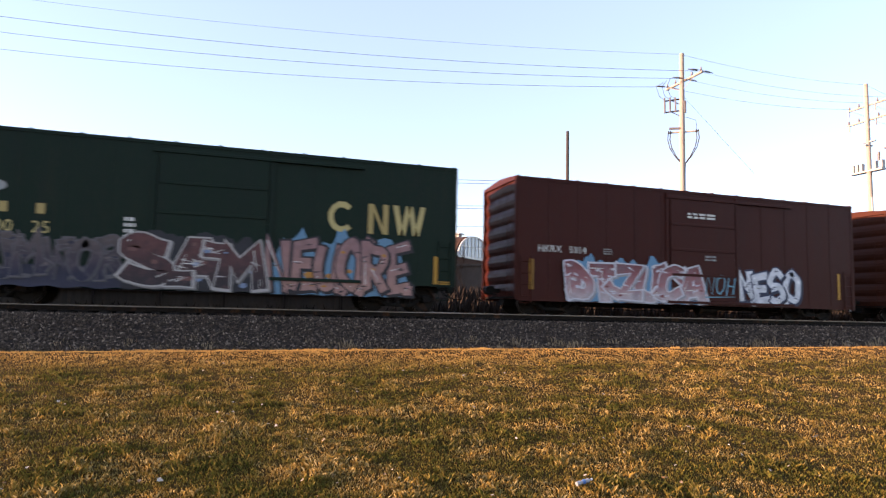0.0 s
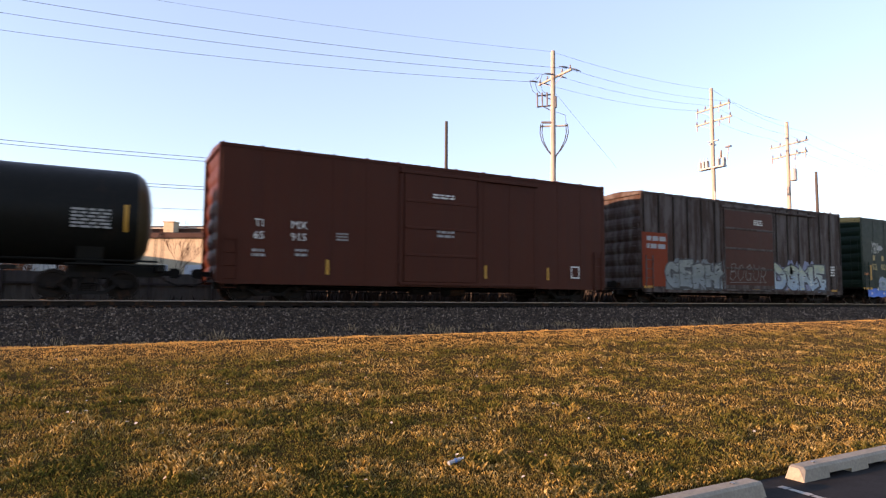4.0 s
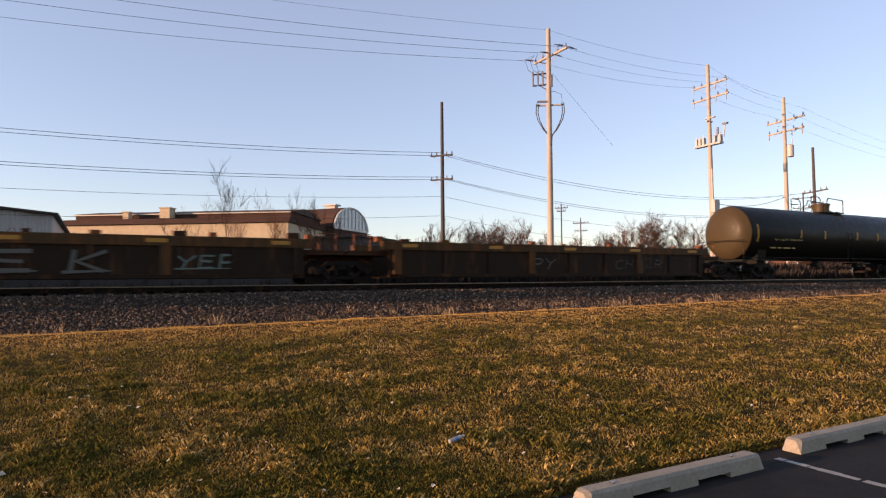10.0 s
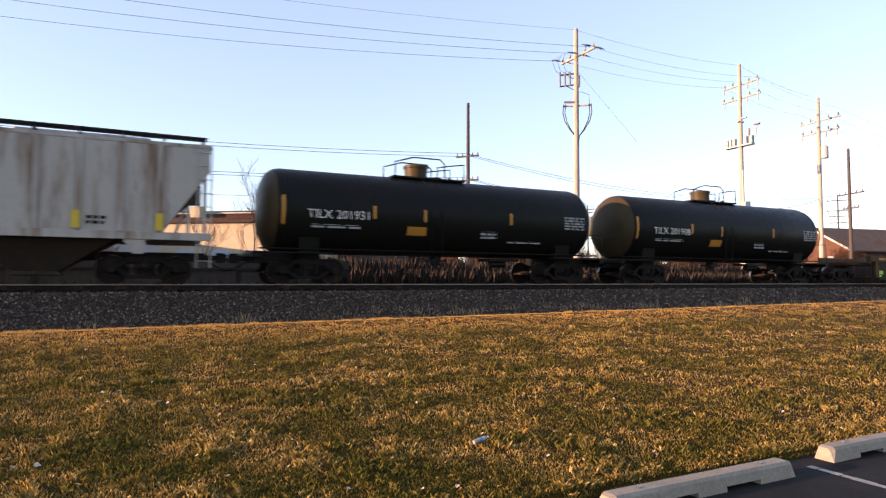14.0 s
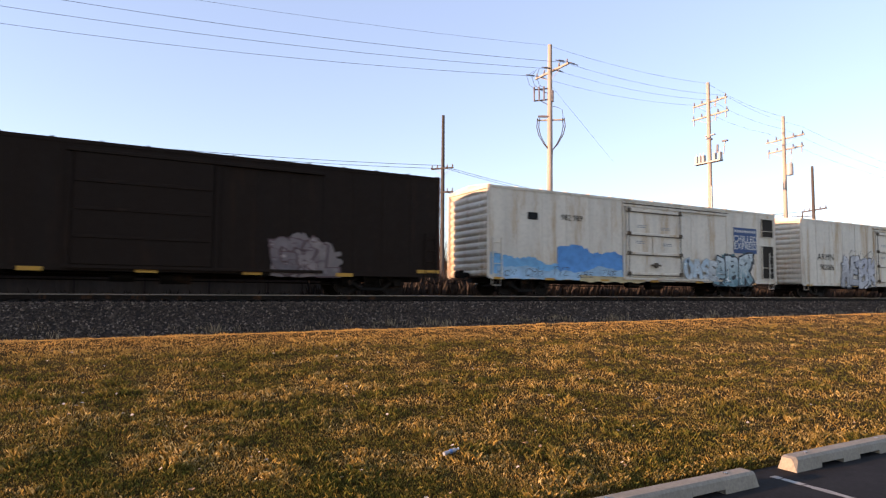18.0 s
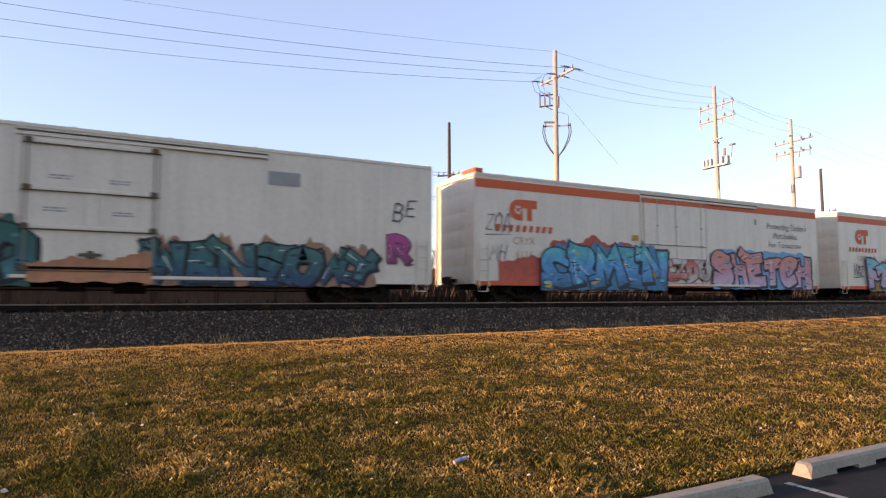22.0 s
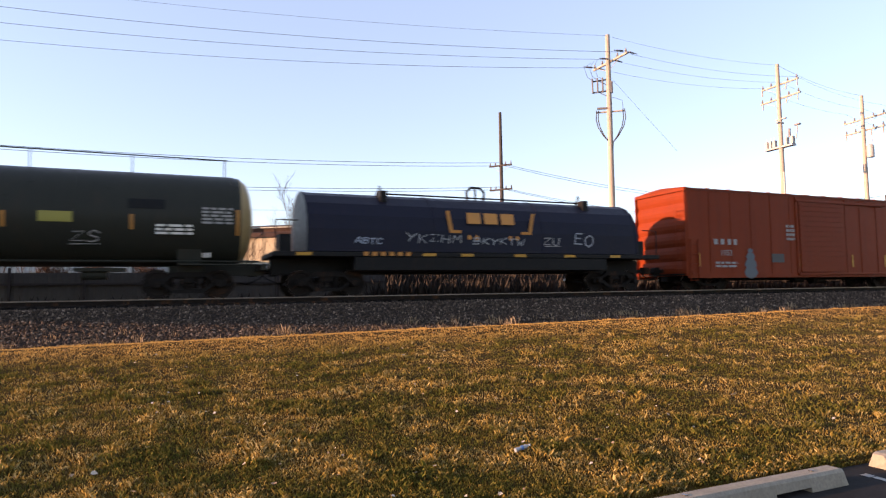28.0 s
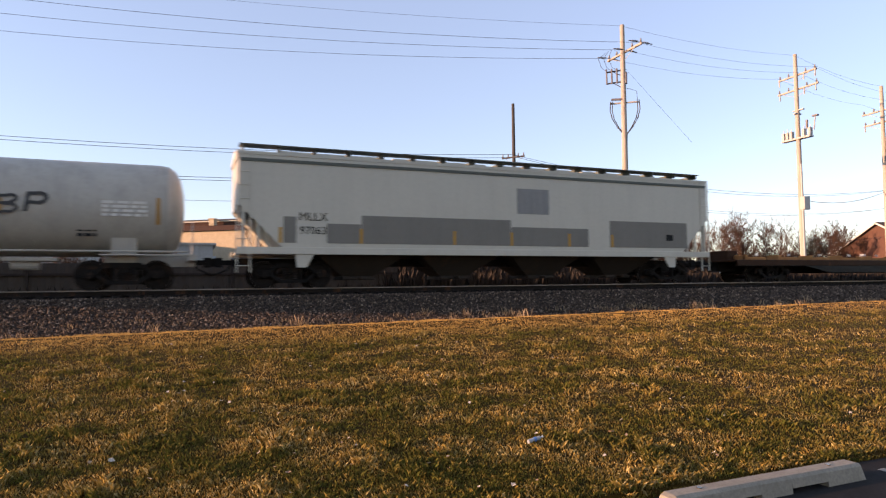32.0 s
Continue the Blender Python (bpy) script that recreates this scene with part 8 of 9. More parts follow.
graffiti(ob, -1.3, 2.1, 0.6, 1.95, y - 0.14, [(0.16, 0.40, 0.50), (0.05, 0.07, 0.09)], (0.010, 0.009, 0.010), (0.30, 0.18, 0.03), 4, 103, 0.14, word="OGSN", flames=0.5)
graffiti(ob, 2.3, 8.0, 0.6, 2.2, y - 0.05, [(0.07, 0.48, 0.56), (0.62, 0.55, 0.56), (0.60, 0.22, 0.18)], (0.009, 0.007, 0.010), (0.32, 0.18, 0.022), 7, 104, 0.19, bands=True, word="TRONST", flames=0.4)
graffiti(ob, 8.3, 10.0, 0.65, 1.7, y - 0.05, [(0.06, 0.2, 0.35), (0.4, 0.25, 0.06)], (0.02, 0.05, 0.1), None, 3, 105, 0.14)
tag_line(ob, -9.6, -8.6, 1.3, 2.1, y - 0.03, (0.04, 0.05, 0.08), 106, 3, 0.05)
ob, h, y, z0 = cold_car("white refrigerator car with orange bands and blue graffiti", -355.81, -334.16, True, "6114")
graffiti(ob, -7.7, -0.9, 0.5, 2.35, y - 0.12, [(0.04, 0.38, 0.46), (0.04, 0.30, 0.64), (0.02, 0.12, 0.22)], (0.010, 0.028, 0.05), (0.03, 0.22, 0.40), 6, 111, 0.2, bands=True, word="CRMEN", weight=0.3, flames=0.3, accent=(0.55, 0.42, 0.05))
splash(ob, -9.8, 1.0, 0.75, 2.0, y - 0.03, (0.46, 0.07, 0.035), 112, 0.35)
splash(ob, -7.3, -0.9, 1.6, 2.95, y - 0.034, (0.46, 0.07, 0.035), 113, 0.5)
graffiti(ob, -1.2, 2.1, 0.9, 1.95, y - 0.14, [(0.5, 0.08, 0.05), (0.5, 0.5, 0.48)], (0.4, 0.06, 0.05), None, 4, 114, 0.08)
graffiti(ob, 2.4, 10.0, 0.6, 2.4, y - 0.05, [(0.62, 0.23, 0.16), (0.52, 0.23, 0.30), (0.52, 0.40, 0.54)], (0.03, 0.016, 0.04), (0.12, 0.38, 0.64), 5, 115, 0.13, bands=True, word="SHETCH", weight=0.27, flames=0.08, accent=(0.08, 0.26, 0.5))
tag_line(ob, -10.4, -9.2, 2.6, 3.5, y - 0.03, (0.10, 0.11, 0.12), 116, 3, 0.035)
tag_line(ob, -10.2, -9.4, 1.6, 2.4, y - 0.03, (0.10, 0.11, 0.12), 117, 2, 0.03)
part("roof_bracket", MB().box(-h - 0.05, -h + 0.35, -1.6, -0.6, 5.0, 5.2, 0.03), ORANGE, ob, "orange roof corner bracket")
ob, h, y, z0 = cold_car("all-white refrigerator car with teal and orange graffiti", -379.26, -357.75, False, "3454", 5.08)
graffiti(ob, -8.3, -1.5, 0.5, 2.25, y - 0.06, [(0.006, 0.085, 0.068), (0.008, 0.10, 0.10), (0.045, 0.20, 0.23)], (0.003, 0.008, 0.010), (0.010, 0.10, 0.09), 8, 121, 0.19, bands=True, word="GREASO", weight=0.27, flames=0.3)
splash(ob, -6.2, -1.0, 1.4, 2.6, y - 0.03, (0.42, 0.21, 0.17), 122, 0.4)
graffiti(ob, 1.3, 8.6, 0.55, 1.95, y - 0.06, [(0.03, 0.14, 0.12), (0.015, 0.11, 0.13), (0.015, 0.045, 0.12)], (0.006, 0.009, 0.014), (0.36, 0.19, 0.12), 8, 123, 0.16, bands=True, word="WENSOWY", flames=0.6)
splash(ob, -1.6, 1.5, 0.62, 1.6, y - 0.13, (0.42, 0.17, 0.08), 124, 0.5)
graffiti(ob, 9.0, 10.0, 1.3, 2.5, y - 0.04, [(0.42, 0.06, 0.22)], (0.2, 0.03, 0.1), None, 2, 125, 0.1, word="R", weight=0.16)
tag_line(ob, -10.2, -8.4, 1.5, 2.4, y - 0.04, (0.06, 0.06, 0.08), 126, 5, 0.028)
tag_line(ob, -10.2, -8.6, 0.7, 1.4, y - 0.04, (0.35, 0.18, 0.16), 128, 5, 0.03)
tag_line(ob, 9.2, 10.2, 2.9, 3.7, y - 0.03, (0.08, 0.08, 0.1), 127, 2, 0.04)
part("plate", MB().box(4.85, 5.9, y - 0.02, y - 0.012, 3.85, 4.3), GREYP, ob)

ob, h, y, z0 = boxcar("oxide red boxcar with broad silver graffiti", -397.18, -381.3, 4.5, RED2, (-1.57, 1.77), 0.62, ribs=13, end_ribs=7, door_style="corrugated", deep=0.05)
graffiti(ob, -7.7, -1.6, 0.5, 2.25, y - 0.03, [(0.36, 0.30, 0.21), (0.25, 0.21, 0.145), (0.13, 0.11, 0.08)], (0.045, 0.018, 0.012), (0.26, 0.21, 0.15), 6, 131, 0.13, bands=True, word="OUGASE", weight=0.24, flames=0.5)
graffiti(ob, 1.1, 7.9, 0.5, 2.3, y - 0.03, [(0.36, 0.30, 0.22), (0.24, 0.20, 0.14), (0.12, 0.10, 0.075)], (0.045, 0.018, 0.012), None, 6, 132, 0.14, bands=True, word="NORDEK", weight=0.22)
tag_line(ob, 2.0, 3.6, 2.25, 2.75, y - 0.03, (0.30, 0.26, 0.20), 134, 4, 0.04)
graffiti(ob, -1.4, 1.2, 0.5, 0.95, y - 0.11, [(0.35, 0.32, 0.3)], (0.14, 0.07, 0.06), None, 4, 133, 0.2)
lettering(ob, "BK", -6.75, 2.05, y - 0.045, 0.38, WHITEP)
lettering(ob, "TY", -5.85, 2.05, y - 0.045, 0.38, WHITEP)
lettering(ob, "153", -6.75, 1.55, y - 0.045, 0.36, WHITEP)
lettering(ob, "592", -5.85, 1.55, y - 0.045, 0.36, WHITEP)
bars(ob, -0.6, 2.75, y - 0.11, 1.3, 0.3, 2, GREYP, 28)
bars(ob, -0.3, 1.6, y - 0.11, 1.4, 0.5, 3, GREYP, 29)
for x in (-4.5, -1.9):
    part("stripe", MB().box(x - 0.12, x + 0.12, y - 0.05, y - 0.045, 0.8, 0.95), YELLOW, ob)

ob, h, y, z0 = boxcar("near-black exterior-post boxcar with pale graffiti", -415.08, -399.13, 4.48, NEARBLACK, (-1.48, 1.81), 0.62, ribs=13, rib_w=0.16, rib_d=0.09, rib_mat=BLACK, end_ribs=9, door_style="corrugated", deep=0.06)
graffiti(ob, -4.9, -1.5, 0.6, 2.4, y - 0.065, [(0.17, 0.15, 0.10), (0.15, 0.12, 0.045), (0.18, 0.16, 0.11)], (0.006, 0.006, 0.005), (0.13, 0.115, 0.08), 4, 141, 0.3, bands=True, word="EDUW", weight=0.16, flames=0.2)
graffiti(ob, 1.9, 5.2, 0.7, 2.35, y - 0.065, [(0.075, 0.075, 0.06), (0.045, 0.043, 0.033), (0.03, 0.029, 0.023)], (0.008, 0.008, 0.007), None, 5, 142, 0.1, word="GBSE", bands=True)
splash(ob, -1.3, 1.7, 0.75, 2.0, y - 0.11, (0.11, 0.06, 0.04), 143, 0.15)
tag_line(ob, -1.2, 1.5, 0.9, 1.8, y - 0.115, (0.02, 0.015, 0.015), 147, 4, 0.09)
graffiti(ob, 5.3, 7.2, 0.8, 2.1, y - 0.065, [(0.055, 0.055, 0.045)], (0.10, 0.105, 0.09), None, 4, 144, 0.08, shine=False, word="EEB")
tag_line(ob, -2.7, -1.95, 2.55, 3.3, y - 0.065, (0.4, 0.4, 0.38), 145, 3, 0.04)
tag_line(ob, -7.0, -6.4, 2.5, 3.1, y - 0.065, (0.35, 0.36, 0.36), 146, 3, 0.04)
lettering(ob, "BKTY", -6.6, 2.2, y - 0.065, 0.36, WHITEP)
lettering(ob, "154", -6.65, 1.72, y - 0.065, 0.34, WHITEP)
lettering(ob, "063", -5.6, 1.72, y - 0.065, 0.34, WHITEP)
bars(ob, -6.6, 1.2, y - 0.065, 0.5, 0.25, 2, WHITEP, 30)
bars(ob, -5.6, 1.2, y - 0.065, 0.5, 0.25, 2, WHITEP, 31)
for x in (-6.6, -4.3, -2.0, 0.4, 3.0, 6.9):
    reflector(ob, x, 0.72, y - 0.08, 0.9 if abs(x) > 6 else 0.5, 0.12)

ob, h, y, z0 = boxcar("oxide red boxcar with black number panels and a green mural", -433.15, -417.21, 4.49, RED, (-1.33, 1.75), 0.62, ribs=11, rib_w=0.07, rib_d=0.02, end_ribs=7, deep=0.05, roof_mat=RED2)
for x, num, mark in ((-6.62, "150", "BK"), (-5.48, "736", "TY")):
    part("panel", MB().box(x - 0.45, x + 0.45, y - 0.028, y - 0.022, 1.5, 2.4), BLACK, ob, "black painted number panel")
    lettering(ob, num, x, 1.72, y - 0.032, 0.34, WHITEP)
    lettering(ob, mark, x, 2.22, y - 0.032, 0.34, WHITEP)
splash(ob, -4.9, -3.6, 0.45, 1.75, y - 0.03, (0.50, 0.48, 0.48), 151, 0.3)
graffiti(ob, -4.1, -1.2, 0.5, 2.05, y - 0.035, [(0.10, 0.024, 0.018), (0.17, 0.05, 0.04)], (0.56, 0.54, 0.54), None, 5, 152, 0.1, word="ERSG", shine=False)
part("mural_ground", MB().box(1.1, 5.6, y - 0.088, y - 0.082, 0.62, 1.95), spray((0.26, 0.36, 0.16)), ob, "pale green painted field")
mu = MB()
mcols = [(0.015, 0.03, 0.035), (0.52, 0.38, 0.26), (0.30, 0.46, 0.30), (0.50, 0.42, 0.42), (0.20, 0.34, 0.46)]
for k, (cx, cz, rx, rz, m_) in enumerate(((2.95, 1.42, 1.40, 1.12, 4), (2.95, 1.4, 1.32, 1.05, 0), (2.93, 1.34, 1.08, 0.86, 1), (2.35, 1.2, 0.42, 0.36, 3), (3.5, 1.12, 0.76, 0.62, 0), (3.42, 1.10, 0.40, 0.44, 2), (4.30, 0.98, 0.58, 0.54, 0), (4.32, 0.95, 0.44, 0.42, 3))):
    mu.slot = m_
    mu.flat([(cx + rx * math.cos(a) * (1 + 0.05 * math.sin(3 * a + k)), max(0.63, cz + rz * math.sin(a) * (1 + 0.05 * math.sin(2 * a + k)))) for a in [i * math.pi / 14 for i in range(28)]], y - 0.092 - k * 0.0006)
part("graffiti", mu, [spray(c) for c in mcols], ob, "round arch-shaped mural")
bars(ob, -2.0, 2.4, y - 0.03, 0.45, 1.1, 4, GREYP, 32)
bars(ob, -0.6, 2.6, y - 0.12, 0.9, 0.6, 3, GREYP, 33)
bars(ob, 0.9, 1.9, y - 0.12, 0.5, 0.3, 2, GREYP, 34)
for x in (-0.4, 0.7):
    reflector(ob, x, 0.6, y - 0.12, 0.6, 0.12)
part("roof_strip", MB().box(-1.9, 5.2, y - 0.05, y + 0.3, 4.44, 4.5), GALV, ob, "bare galvanised roof edge")

ob, h, y, z0 = boxcar("plain oxide red boxcar with small white stencils", -451.51, -435.09, 4.48, RED, (-1.32, 1.91), 0.62, ribs=13, rib_w=0.07, rib_d=0.02, end_ribs=6, door_style="corrugated", deep=0.05, roof_mat=RED2)
blocks(ob, -6.7, -6.1, 2.1, 0.25, y - 0.03, 2, GREYP)
blocks(ob, -5.9, -5.35, 2.1, 0.25, y - 0.03, 2, GREYP)
lettering(ob, "1053", -6.0, 1.6, y - 0.03, 0.36, GREYP)
bars(ob, -6.0, 1.1, y - 0.03, 1.3, 0.3, 2, GREYP, 35)
fig = MB()
for cz, r in ((0.75, 0.42), (1.1, 0.38), (1.45, 0.28), (1.72, 0.16)):
    fig.flat([(-4.55 + r * math.cos(a), cz + r * 0.7 * math.sin(a)) for a in [i * 0.785 for i in range(8)]], y - 0.03 - cz * 0.001)
part("graffiti", fig, [spray((0.08, 0.11, 0.14))], ob, "blue-grey sprayed blob")
bars(ob, -1.9, 2.6, y - 0.03, 0.55, 0.8, 4, GREYP, 36)
part("patch", MB().box(-3.2, -2.4, y - 0.03, y - 0.024, 1.2, 1.6), spray((0.05, 0.05, 0.05)), ob)
part("stencil_frame", MB().box(5.95, 6.5, y - 0.03, y - 0.024, 1.25, 1.65), WHITEP, ob)
part("stencil_frame", MB().box(6.0, 6.45, y - 0.035, y - 0.031, 1.3, 1.6), RED2, ob)
part("sticker", MB().box(6.3, 6.5, y - 0.036, y - 0.032, 1.6, 1.8), spray((0.2, 0.6, 0.1)), ob, "green sticker")
for x in (-7.6, -1.4, 2.4, 4.9, 7.4):
    part("stripe", MB().box(x - 0.06, x + 0.06, y - 0.03, y - 0.025, 1.0, 1.6), YELLOW, ob)
bars(ob, 7.0, 1.4, y - 0.03, 0.4, 0.7, 4, GREYP, 37)


def coil_car():
    ob, half = start_car("coil_car", "dark blue rounded-hood steel coil car on a black frame", -468.9, -452.9, "coil car", 2.0)
    W, zs = 1.5, 1.5
    hl = 6.75
    prof = [(-W, zs)] + [(-W * math.cos(radians(a)) if a else -W, zs + 0.75 + 1.4 * math.sin(radians(a))) for a in (0, 20, 40, 60, 75, 90, 105, 120, 140, 160, 180)] + [(W, zs)]
    mb = MB().prismx(prof, -hl, hl)
    part("hood", mb, COILBLUE, ob, "dark blue rounded hood")
    for x in (-hl, -hl * 0.33, hl * 0.33, hl):
        part("hood_rib", MB().prismx([(a * 1.01, zs + (b - zs) * 1.008) for a, b in prof], x - 0.05, x + 0.05), COILBLUE, ob)
    for x in (-4.0, 4.6):
        part("lifting_bracket", MB().box(x - 0.12, x + 0.12, -1.0, -0.6, 3.3, 3.7).tube([(x - 0.15, -0.5, 3.55), (x, -0.5, 3.95), (x + 0.15, -0.5, 3.55)], 0.035), BLACK, ob)
    part("lifting_ring", MB().tube([(-0.35, -0.2, 3.6), (-0.38, -0.2, 3.95), (-0.2, -0.2, 4.12), (0.2, -0.2, 4.12), (0.38, -0.2, 3.95), (0.35, -0.2, 3.6)], 0.05).tube([(0, -0.2, 3.6), (0, -0.2, 4.1)], 0.04), BLACK, ob)
    part("top_rail", MB().rod((-4.0, -0.5, 3.66), (4.6, -0.5, 3.66), 0.03, 6), BLACK, ob)
    part("frame", MB().box(-half + 0.1, half - 0.1, -1.52, 1.52, 1.32, 1.48, 0.015).box(-half + 2.8, half - 2.8, -1.5, 1.5, 0.85, 1.32, 0.02).box(-half + 0.2, half - 0.2, -0.25, 0.25, 0.75, 1.3), BLACK, ob)
    y = -W - 0.01
    mk = MB()
    for s in (-1, 1):
        mk.flat([(s * 1.55, 2.2), (s * 1.7, 2.2), (s * 1.85, 3.0), (s * 1.7, 3.0)][::int(s)], 0).flat([(s * 1.25, 2.2), (s * 1.7, 2.2), (s * 1.7, 2.3), (s * 1.25, 2.3)][::int(s)], -0.002)
    gold = spray((0.55, 0.22, 0.03))
    em = part("emblem", mk, gold, ob, "plain gold bracket shapes", at=(0, y - 0.02, 0))
    bl = MB()
    for x in (-1.0, -0.3, 0.4):
        bl.add([(x, -1.43, 2.55), (x + 0.55, -1.43, 2.55), (x + 0.62, -1.2, 2.98), (x + 0.07, -1.2, 2.98)], [(0, 1, 2, 3)])
    bl.v = [(a, b - 0.13, c) for a, b, c in bl.v]
    part("emblem", bl, gold, ob, "plain gold blocks")
    for x in (-0.9, -0.6, 0.8, 1.1):
        part("emblem", MB().flat([(x + 0.09 * math.cos(a), 2.05 + 0.09 * math.sin(a)) for a in [i * 0.785 for i in range(8)]], y), gold, ob)
    tag_line(ob, -3.4, -1.2, 1.8, 2.15, y, (0.35, 0.40, 0.45), 161, 5, 0.025)
    tag_line(ob, -0.8, 1.4, 1.75, 2.05, y, (0.35, 0.40, 0.45), 162, 6, 0.025)
    tag_line(ob, 2.2, 3.0, 1.75, 2.1, y, (0.40, 0.42, 0.44), 163, 2, 0.03)
    tag_line(ob, 3.6, 4.6, 1.75, 2.3, y, (0.30, 0.35, 0.42), 164, 2, 0.04)
    tag_line(ob, -5.2, -4.2, 1.75, 2.0, y, (0.30, 0.38, 0.5), 165, 4, 0.03)
    blocks(ob, -4.9, -3.2, 1.42, 0.14, -1.535, 6, gold)
    for x in (-6.9, -2.5, -1.0, 1.2, 3.4, 5.6):
        reflector(ob, x, 1.4, -1.535, 0.5, 0.1)
    for s in (-1, 1):
        part("end_rail", MB().tube([(s * (half - 0.2), -1.45, 1.48), (s * (half - 0.2), -1.45, 2.5), (s * (half - 0.9), -1.45, 2.5)], 0.025).box(s * (half - 0.6) - 0.2, s * (half - 0.6) + 0.2, -0.9, -0.3, 1.48, 2.1), BLACK, ob)


coil_car()

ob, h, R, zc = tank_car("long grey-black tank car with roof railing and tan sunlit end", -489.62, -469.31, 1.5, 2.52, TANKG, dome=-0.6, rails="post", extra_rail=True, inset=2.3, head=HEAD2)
amber = spray((0.42, 0.18, 0.03))
tank_marks(ob, R, zc, [(-9.7, 2.4, 0.9), (-6.2, 2.3, 0.45), (-3.6, 2.3, 0.45), (0.2, 2.35, 0.45), (3.4, 2.3, 0.45), (6.6, 2.3, 0.45), (9.6, 2.35, 0.8)], amber)
yy = on_tank(R, zc, 2.25) - 0.02
lettering(ob, "GAMX 9896", -7.35, 2.27, yy, 0.42, GREYP)
bars(ob, -7.3, 1.8, on_tank(R, zc, 1.8), 2.0, 0.25, 2, GREYP, 38)
bent(ob, R, zc, -5.35, 2.5, 0.4, 0.36, GREYP)
bent(ob, R, zc, 0.3, 2.55, 0.3, 0.12, GREYP)
bent(ob, R, zc, 4.65, 2.4, 0.85, 0.3, spray((0.32, 0.30, 0.06)))
bent(ob, R, zc, 7.0, 2.85, 1.0, 0.3, BLACK)
bars(ob, 7.8, 2.1, on_tank(R, zc, 2.2), 1.1, 0.35, 3, WHITEP, 39)
bars(ob, 9.0, 2.55, on_tank(R, zc, 2.6), 0.9, 0.55, 5, GREYP, 40)
tag_line(ob, 5.0, 5.8, 1.6, 2.0, on_tank(R, zc, 2.0), (0.2, 0.2, 0.2), 171, 2, 0.03)
bars(ob, 8.7, 1.35, on_tank(R, zc, 1.4) - 0.08, 0.25, 0.25, 1, WHITEP, 41)


def flatcar():
    ob, half = start_car("flatcar", "long rusty flatcar with folded fittings along the deck", -519.0, -491.5, "flatcar", 2.8)
    W = 1.45
    part("deck", MB().box(-half + 0.2, half - 0.2, -W, W, 0.92, 1.0, 0.01), RUSTY, ob)
    for s in (-1, 1):
        part("side_sill", MB().box(-half + 0.2, half - 0.2, s * W - 0.05, s * W + 0.05, 0.74, 0.99, 0.01), RUSTY, ob)
        part("side_sill", MB().prism([(-half + 0.2, 0.95), (-half + 0.2, 0.72), (-half + 4.5, 0.72), (-half + 6.0, 0.42), (half - 6.0, 0.42), (half - 4.5, 0.72), (half - 0.2, 0.72), (half - 0.2, 0.95)], s * W - 0.03, s * W + 0.03), BLACK, ob)
    part("centre_sill", MB().box(-half + 0.3, half - 0.3, -0.3, 0.3, 0.5, 0.92), TRUCK, ob)
    # timber colour carries the orange of the low sun
    wood = rough_mat("sunlit_deck_timber", (0.42, 0.19, 0.07), (0.30, 0.13, 0.05), 4.0, 0.9, 0.3)
    for i in range(13):
        x = -half + 1.6 + i * 2.05
        fit_ = part("deck_fitting", MB().box(x - 0.62, x + 0.62, -1.25, -0.7, 1.0, 1.13, 0.015).box(x - 0.68, x - 0.55, -1.3, -0.65, 1.0, 1.22, 0.01), wood, ob, "folded timber and steel deck fitting")
        part("bracket", MB().rod((x + 0.3, -1.0, 1.2), (x + 0.3, -1.0, 1.3), 0.06, 8), WHITEP if i % 3 == 0 else GREYP, fit_)
    for x in (-half + 0.9, half - 0.9):
        part("hand_brake", MB().rod((x, -1.2, 1.0), (x, -1.2, 1.7), 0.03, 6).box(x - 0.3, x + 0.3, -0.6, 0.6, 1.0, 1.45, 0.03), RUSTY, ob)
    for i in range(9):
        part("stencil", MB().flat([(-half + 1.5 + i * 2.9, 0.76), (-half + 1.9 + i * 2.9, 0.76), (-half + 1.9 + i * 2.9, 0.86), (-half + 1.5 + i * 2.9, 0.86)], -W - 0.035), GREYP if i % 3 else YELLOW, ob)


flatcar()

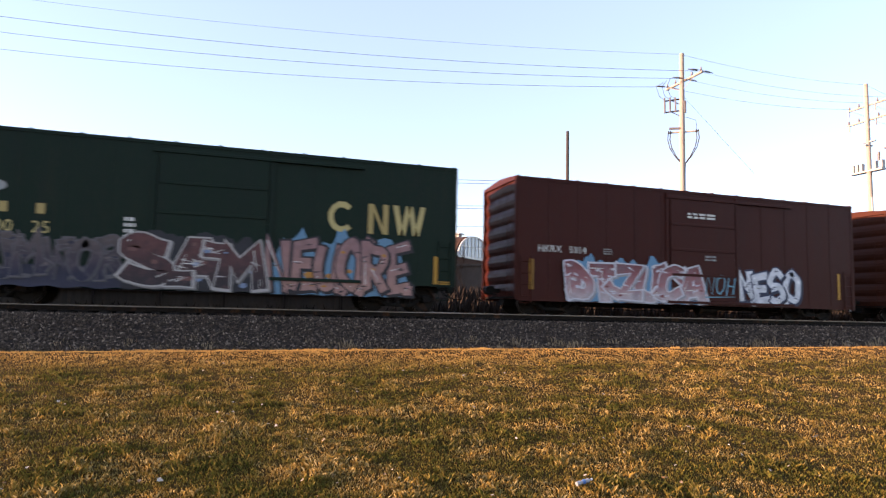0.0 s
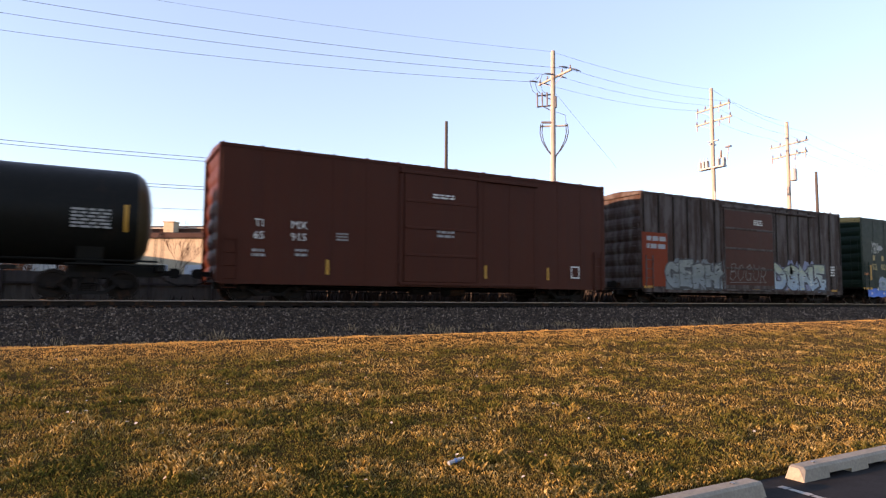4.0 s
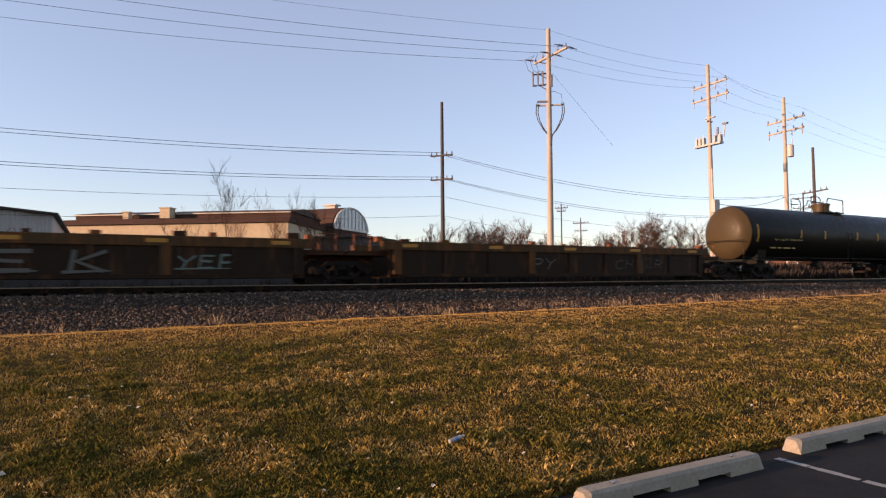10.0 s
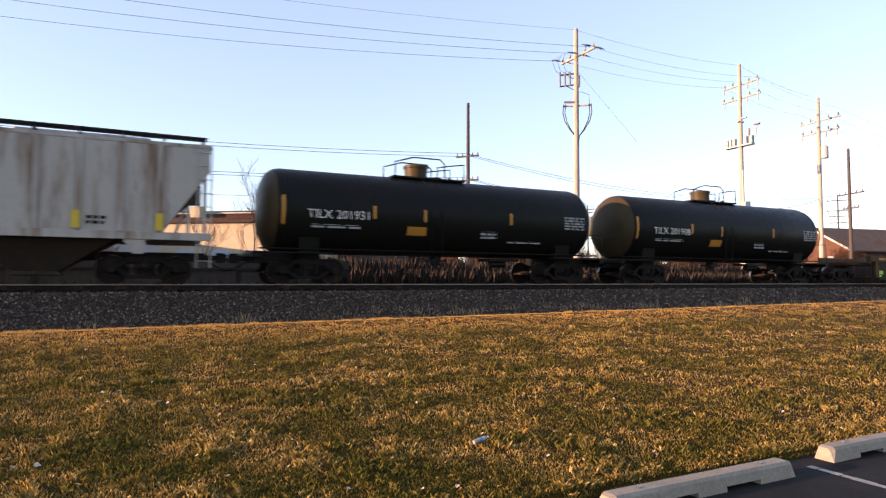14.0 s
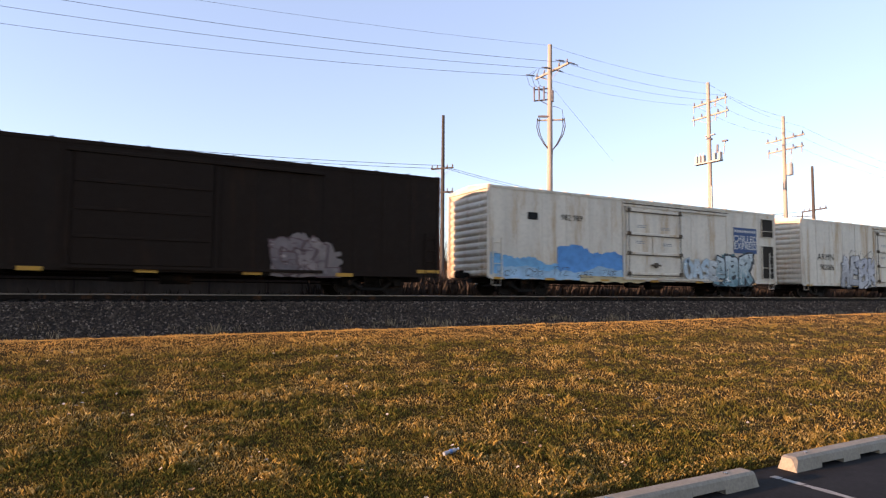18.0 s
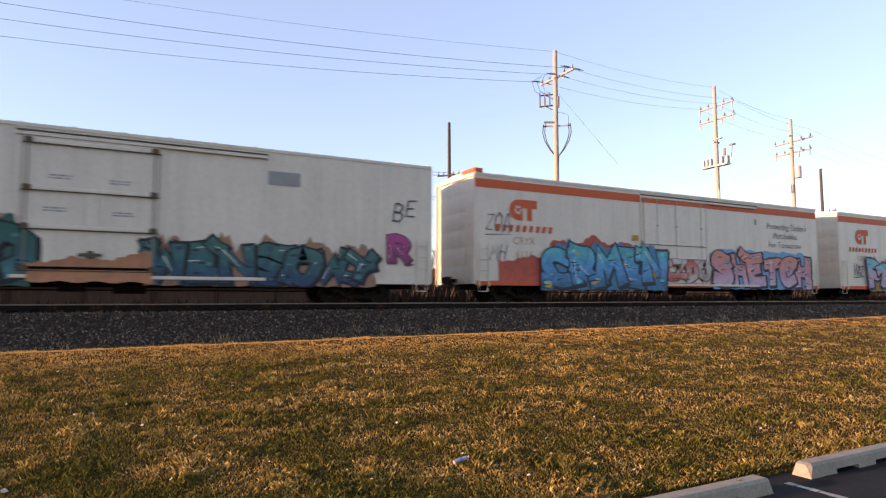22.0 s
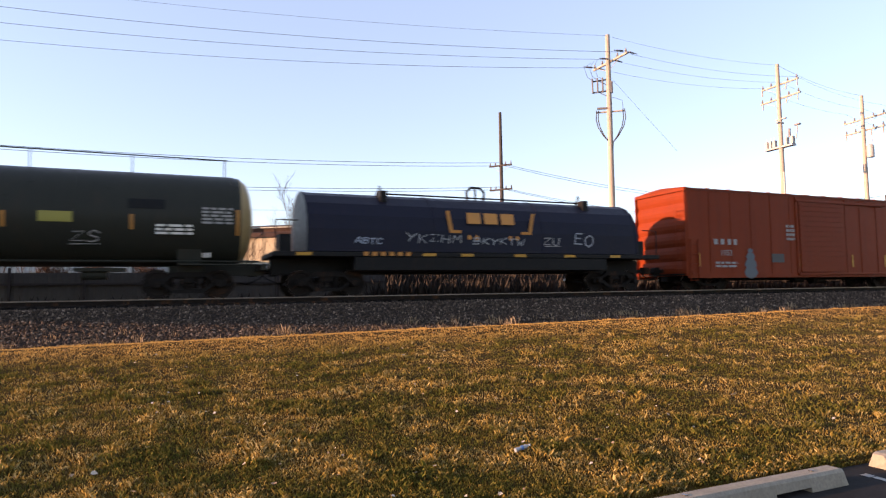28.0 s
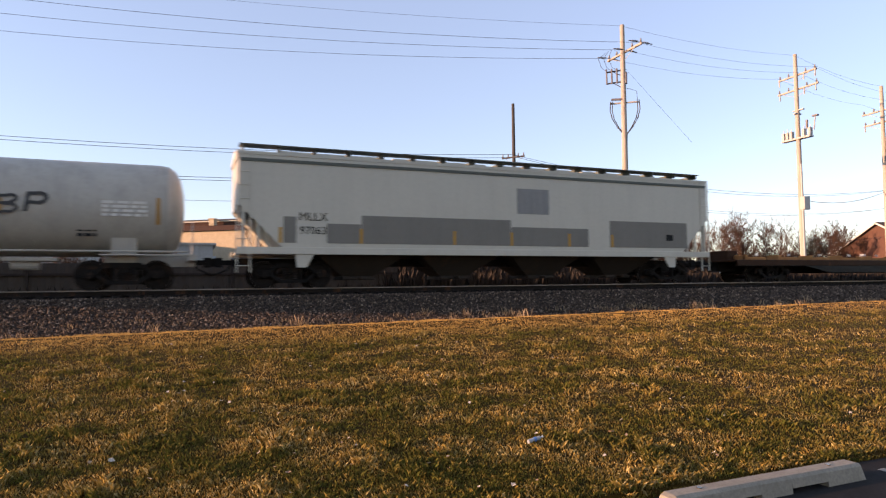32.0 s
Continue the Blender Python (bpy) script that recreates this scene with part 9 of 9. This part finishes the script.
ob, h, y = hopper("pale grey smooth-sided covered hopper with darker paint patches", -539.75, -520.4, 4.58, HOP2, False, 4, 1.28, 0.55)
patch = painted("patch_grey", (0.185, 0.180, 0.162), 0.55, 0.2, 0.2, 0.0, 0.2)
for a, b, c, d in ((-5.58, 0.07, 1.45, 2.4), (0.09, 3.48, 1.45, 2.15), (4.5, 8.4, 1.45, 2.5), (-8.15, -7.75, 1.45, 2.3), (-6.75, -5.6, 1.45, 2.1)):
    part("patch", MB().box(a, b, y - 0.012, y - 0.006, c, d), patch, ob, "darker grey overpainted patch")
part("patch", MB().box(0.35, 1.72, y - 0.012, y - 0.006, 2.65, 3.6), painted("patch_blue_grey", (0.23, 0.235, 0.235), 0.55, 0.2, 0.2), ob, "blue-grey painted square")
lettering(ob, "MLLX", -7.2, 2.3, y - 0.02, 0.38, BLACK)
lettering(ob, "97063", -7.2, 1.85, y - 0.02, 0.36, BLACK)
for x in (-8.25, -5.6, -2.2, 0.1, 2.6, 4.6):
    part("stripe", MB().box(x - 0.05, x + 0.05, y - 0.02, y - 0.014, 1.45, 1.95), YELLOW, ob)
part("stencil_frame", MB().box(7.3, 7.65, y - 0.02, y - 0.014, 1.75, 2.0), BLACK, ob)

ob, h, R, zc = tank_car("pale grey tank car with dark scrawl", -557.2, -541.18, 1.47, 2.5, TANKW, dome=0.0, head=TANKW)
tank_marks(ob, R, zc, [(-7.4, 2.4, 0.8), (-2.0, 2.4, 0.4), (3.3, 2.4, 0.4), (7.3, 2.35, 0.8)], spray((0.45, 0.22, 0.04)))
tag_line(ob, 2.4, 4.5, 2.2, 2.8, on_tank(R, zc, 2.5) - 0.01, (0.03, 0.03, 0.03), 181, 3, 0.07)
bars(ob, 6.4, 2.4, on_tank(R, zc, 2.4), 1.2, 0.5, 4, WHITEP, 42)
bars(ob, 5.4, 1.7, on_tank(R, zc, 1.75), 0.5, 0.3, 2, BLACK, 43)
part("placard", MB().flat([(6.1, 1.0), (6.5, 1.3), (6.1, 1.6)], on_tank(R, zc, 1.1) - 0.08), WHITEP, ob)


# ---- what moves ----
def run_at(t):
    return float(np.interp(t, [a for a, _ in RUN], [b for _, b in RUN]))


def motions():
    for ob, c in CARS:
        walk(ob, [(t, pose(d + c, TRACK_Y, 0)) for t, d in RUN])
    last = FPS * 32
    for ob, ax, c in WHEELS:
        rows = []
        for k in range(last + 1):
            t = k / FPS
            x = run_at(t) + c
            if k in (0, last) or -9 < x < 46:
                turn = (min(max(x, -9), 46) + 9) / WHEEL_R
                rows.append((t, pose(ax, 0, WHEEL_R, 0, math.degrees(turn) % 360, 0)))
        walk(ob, rows)


motions()
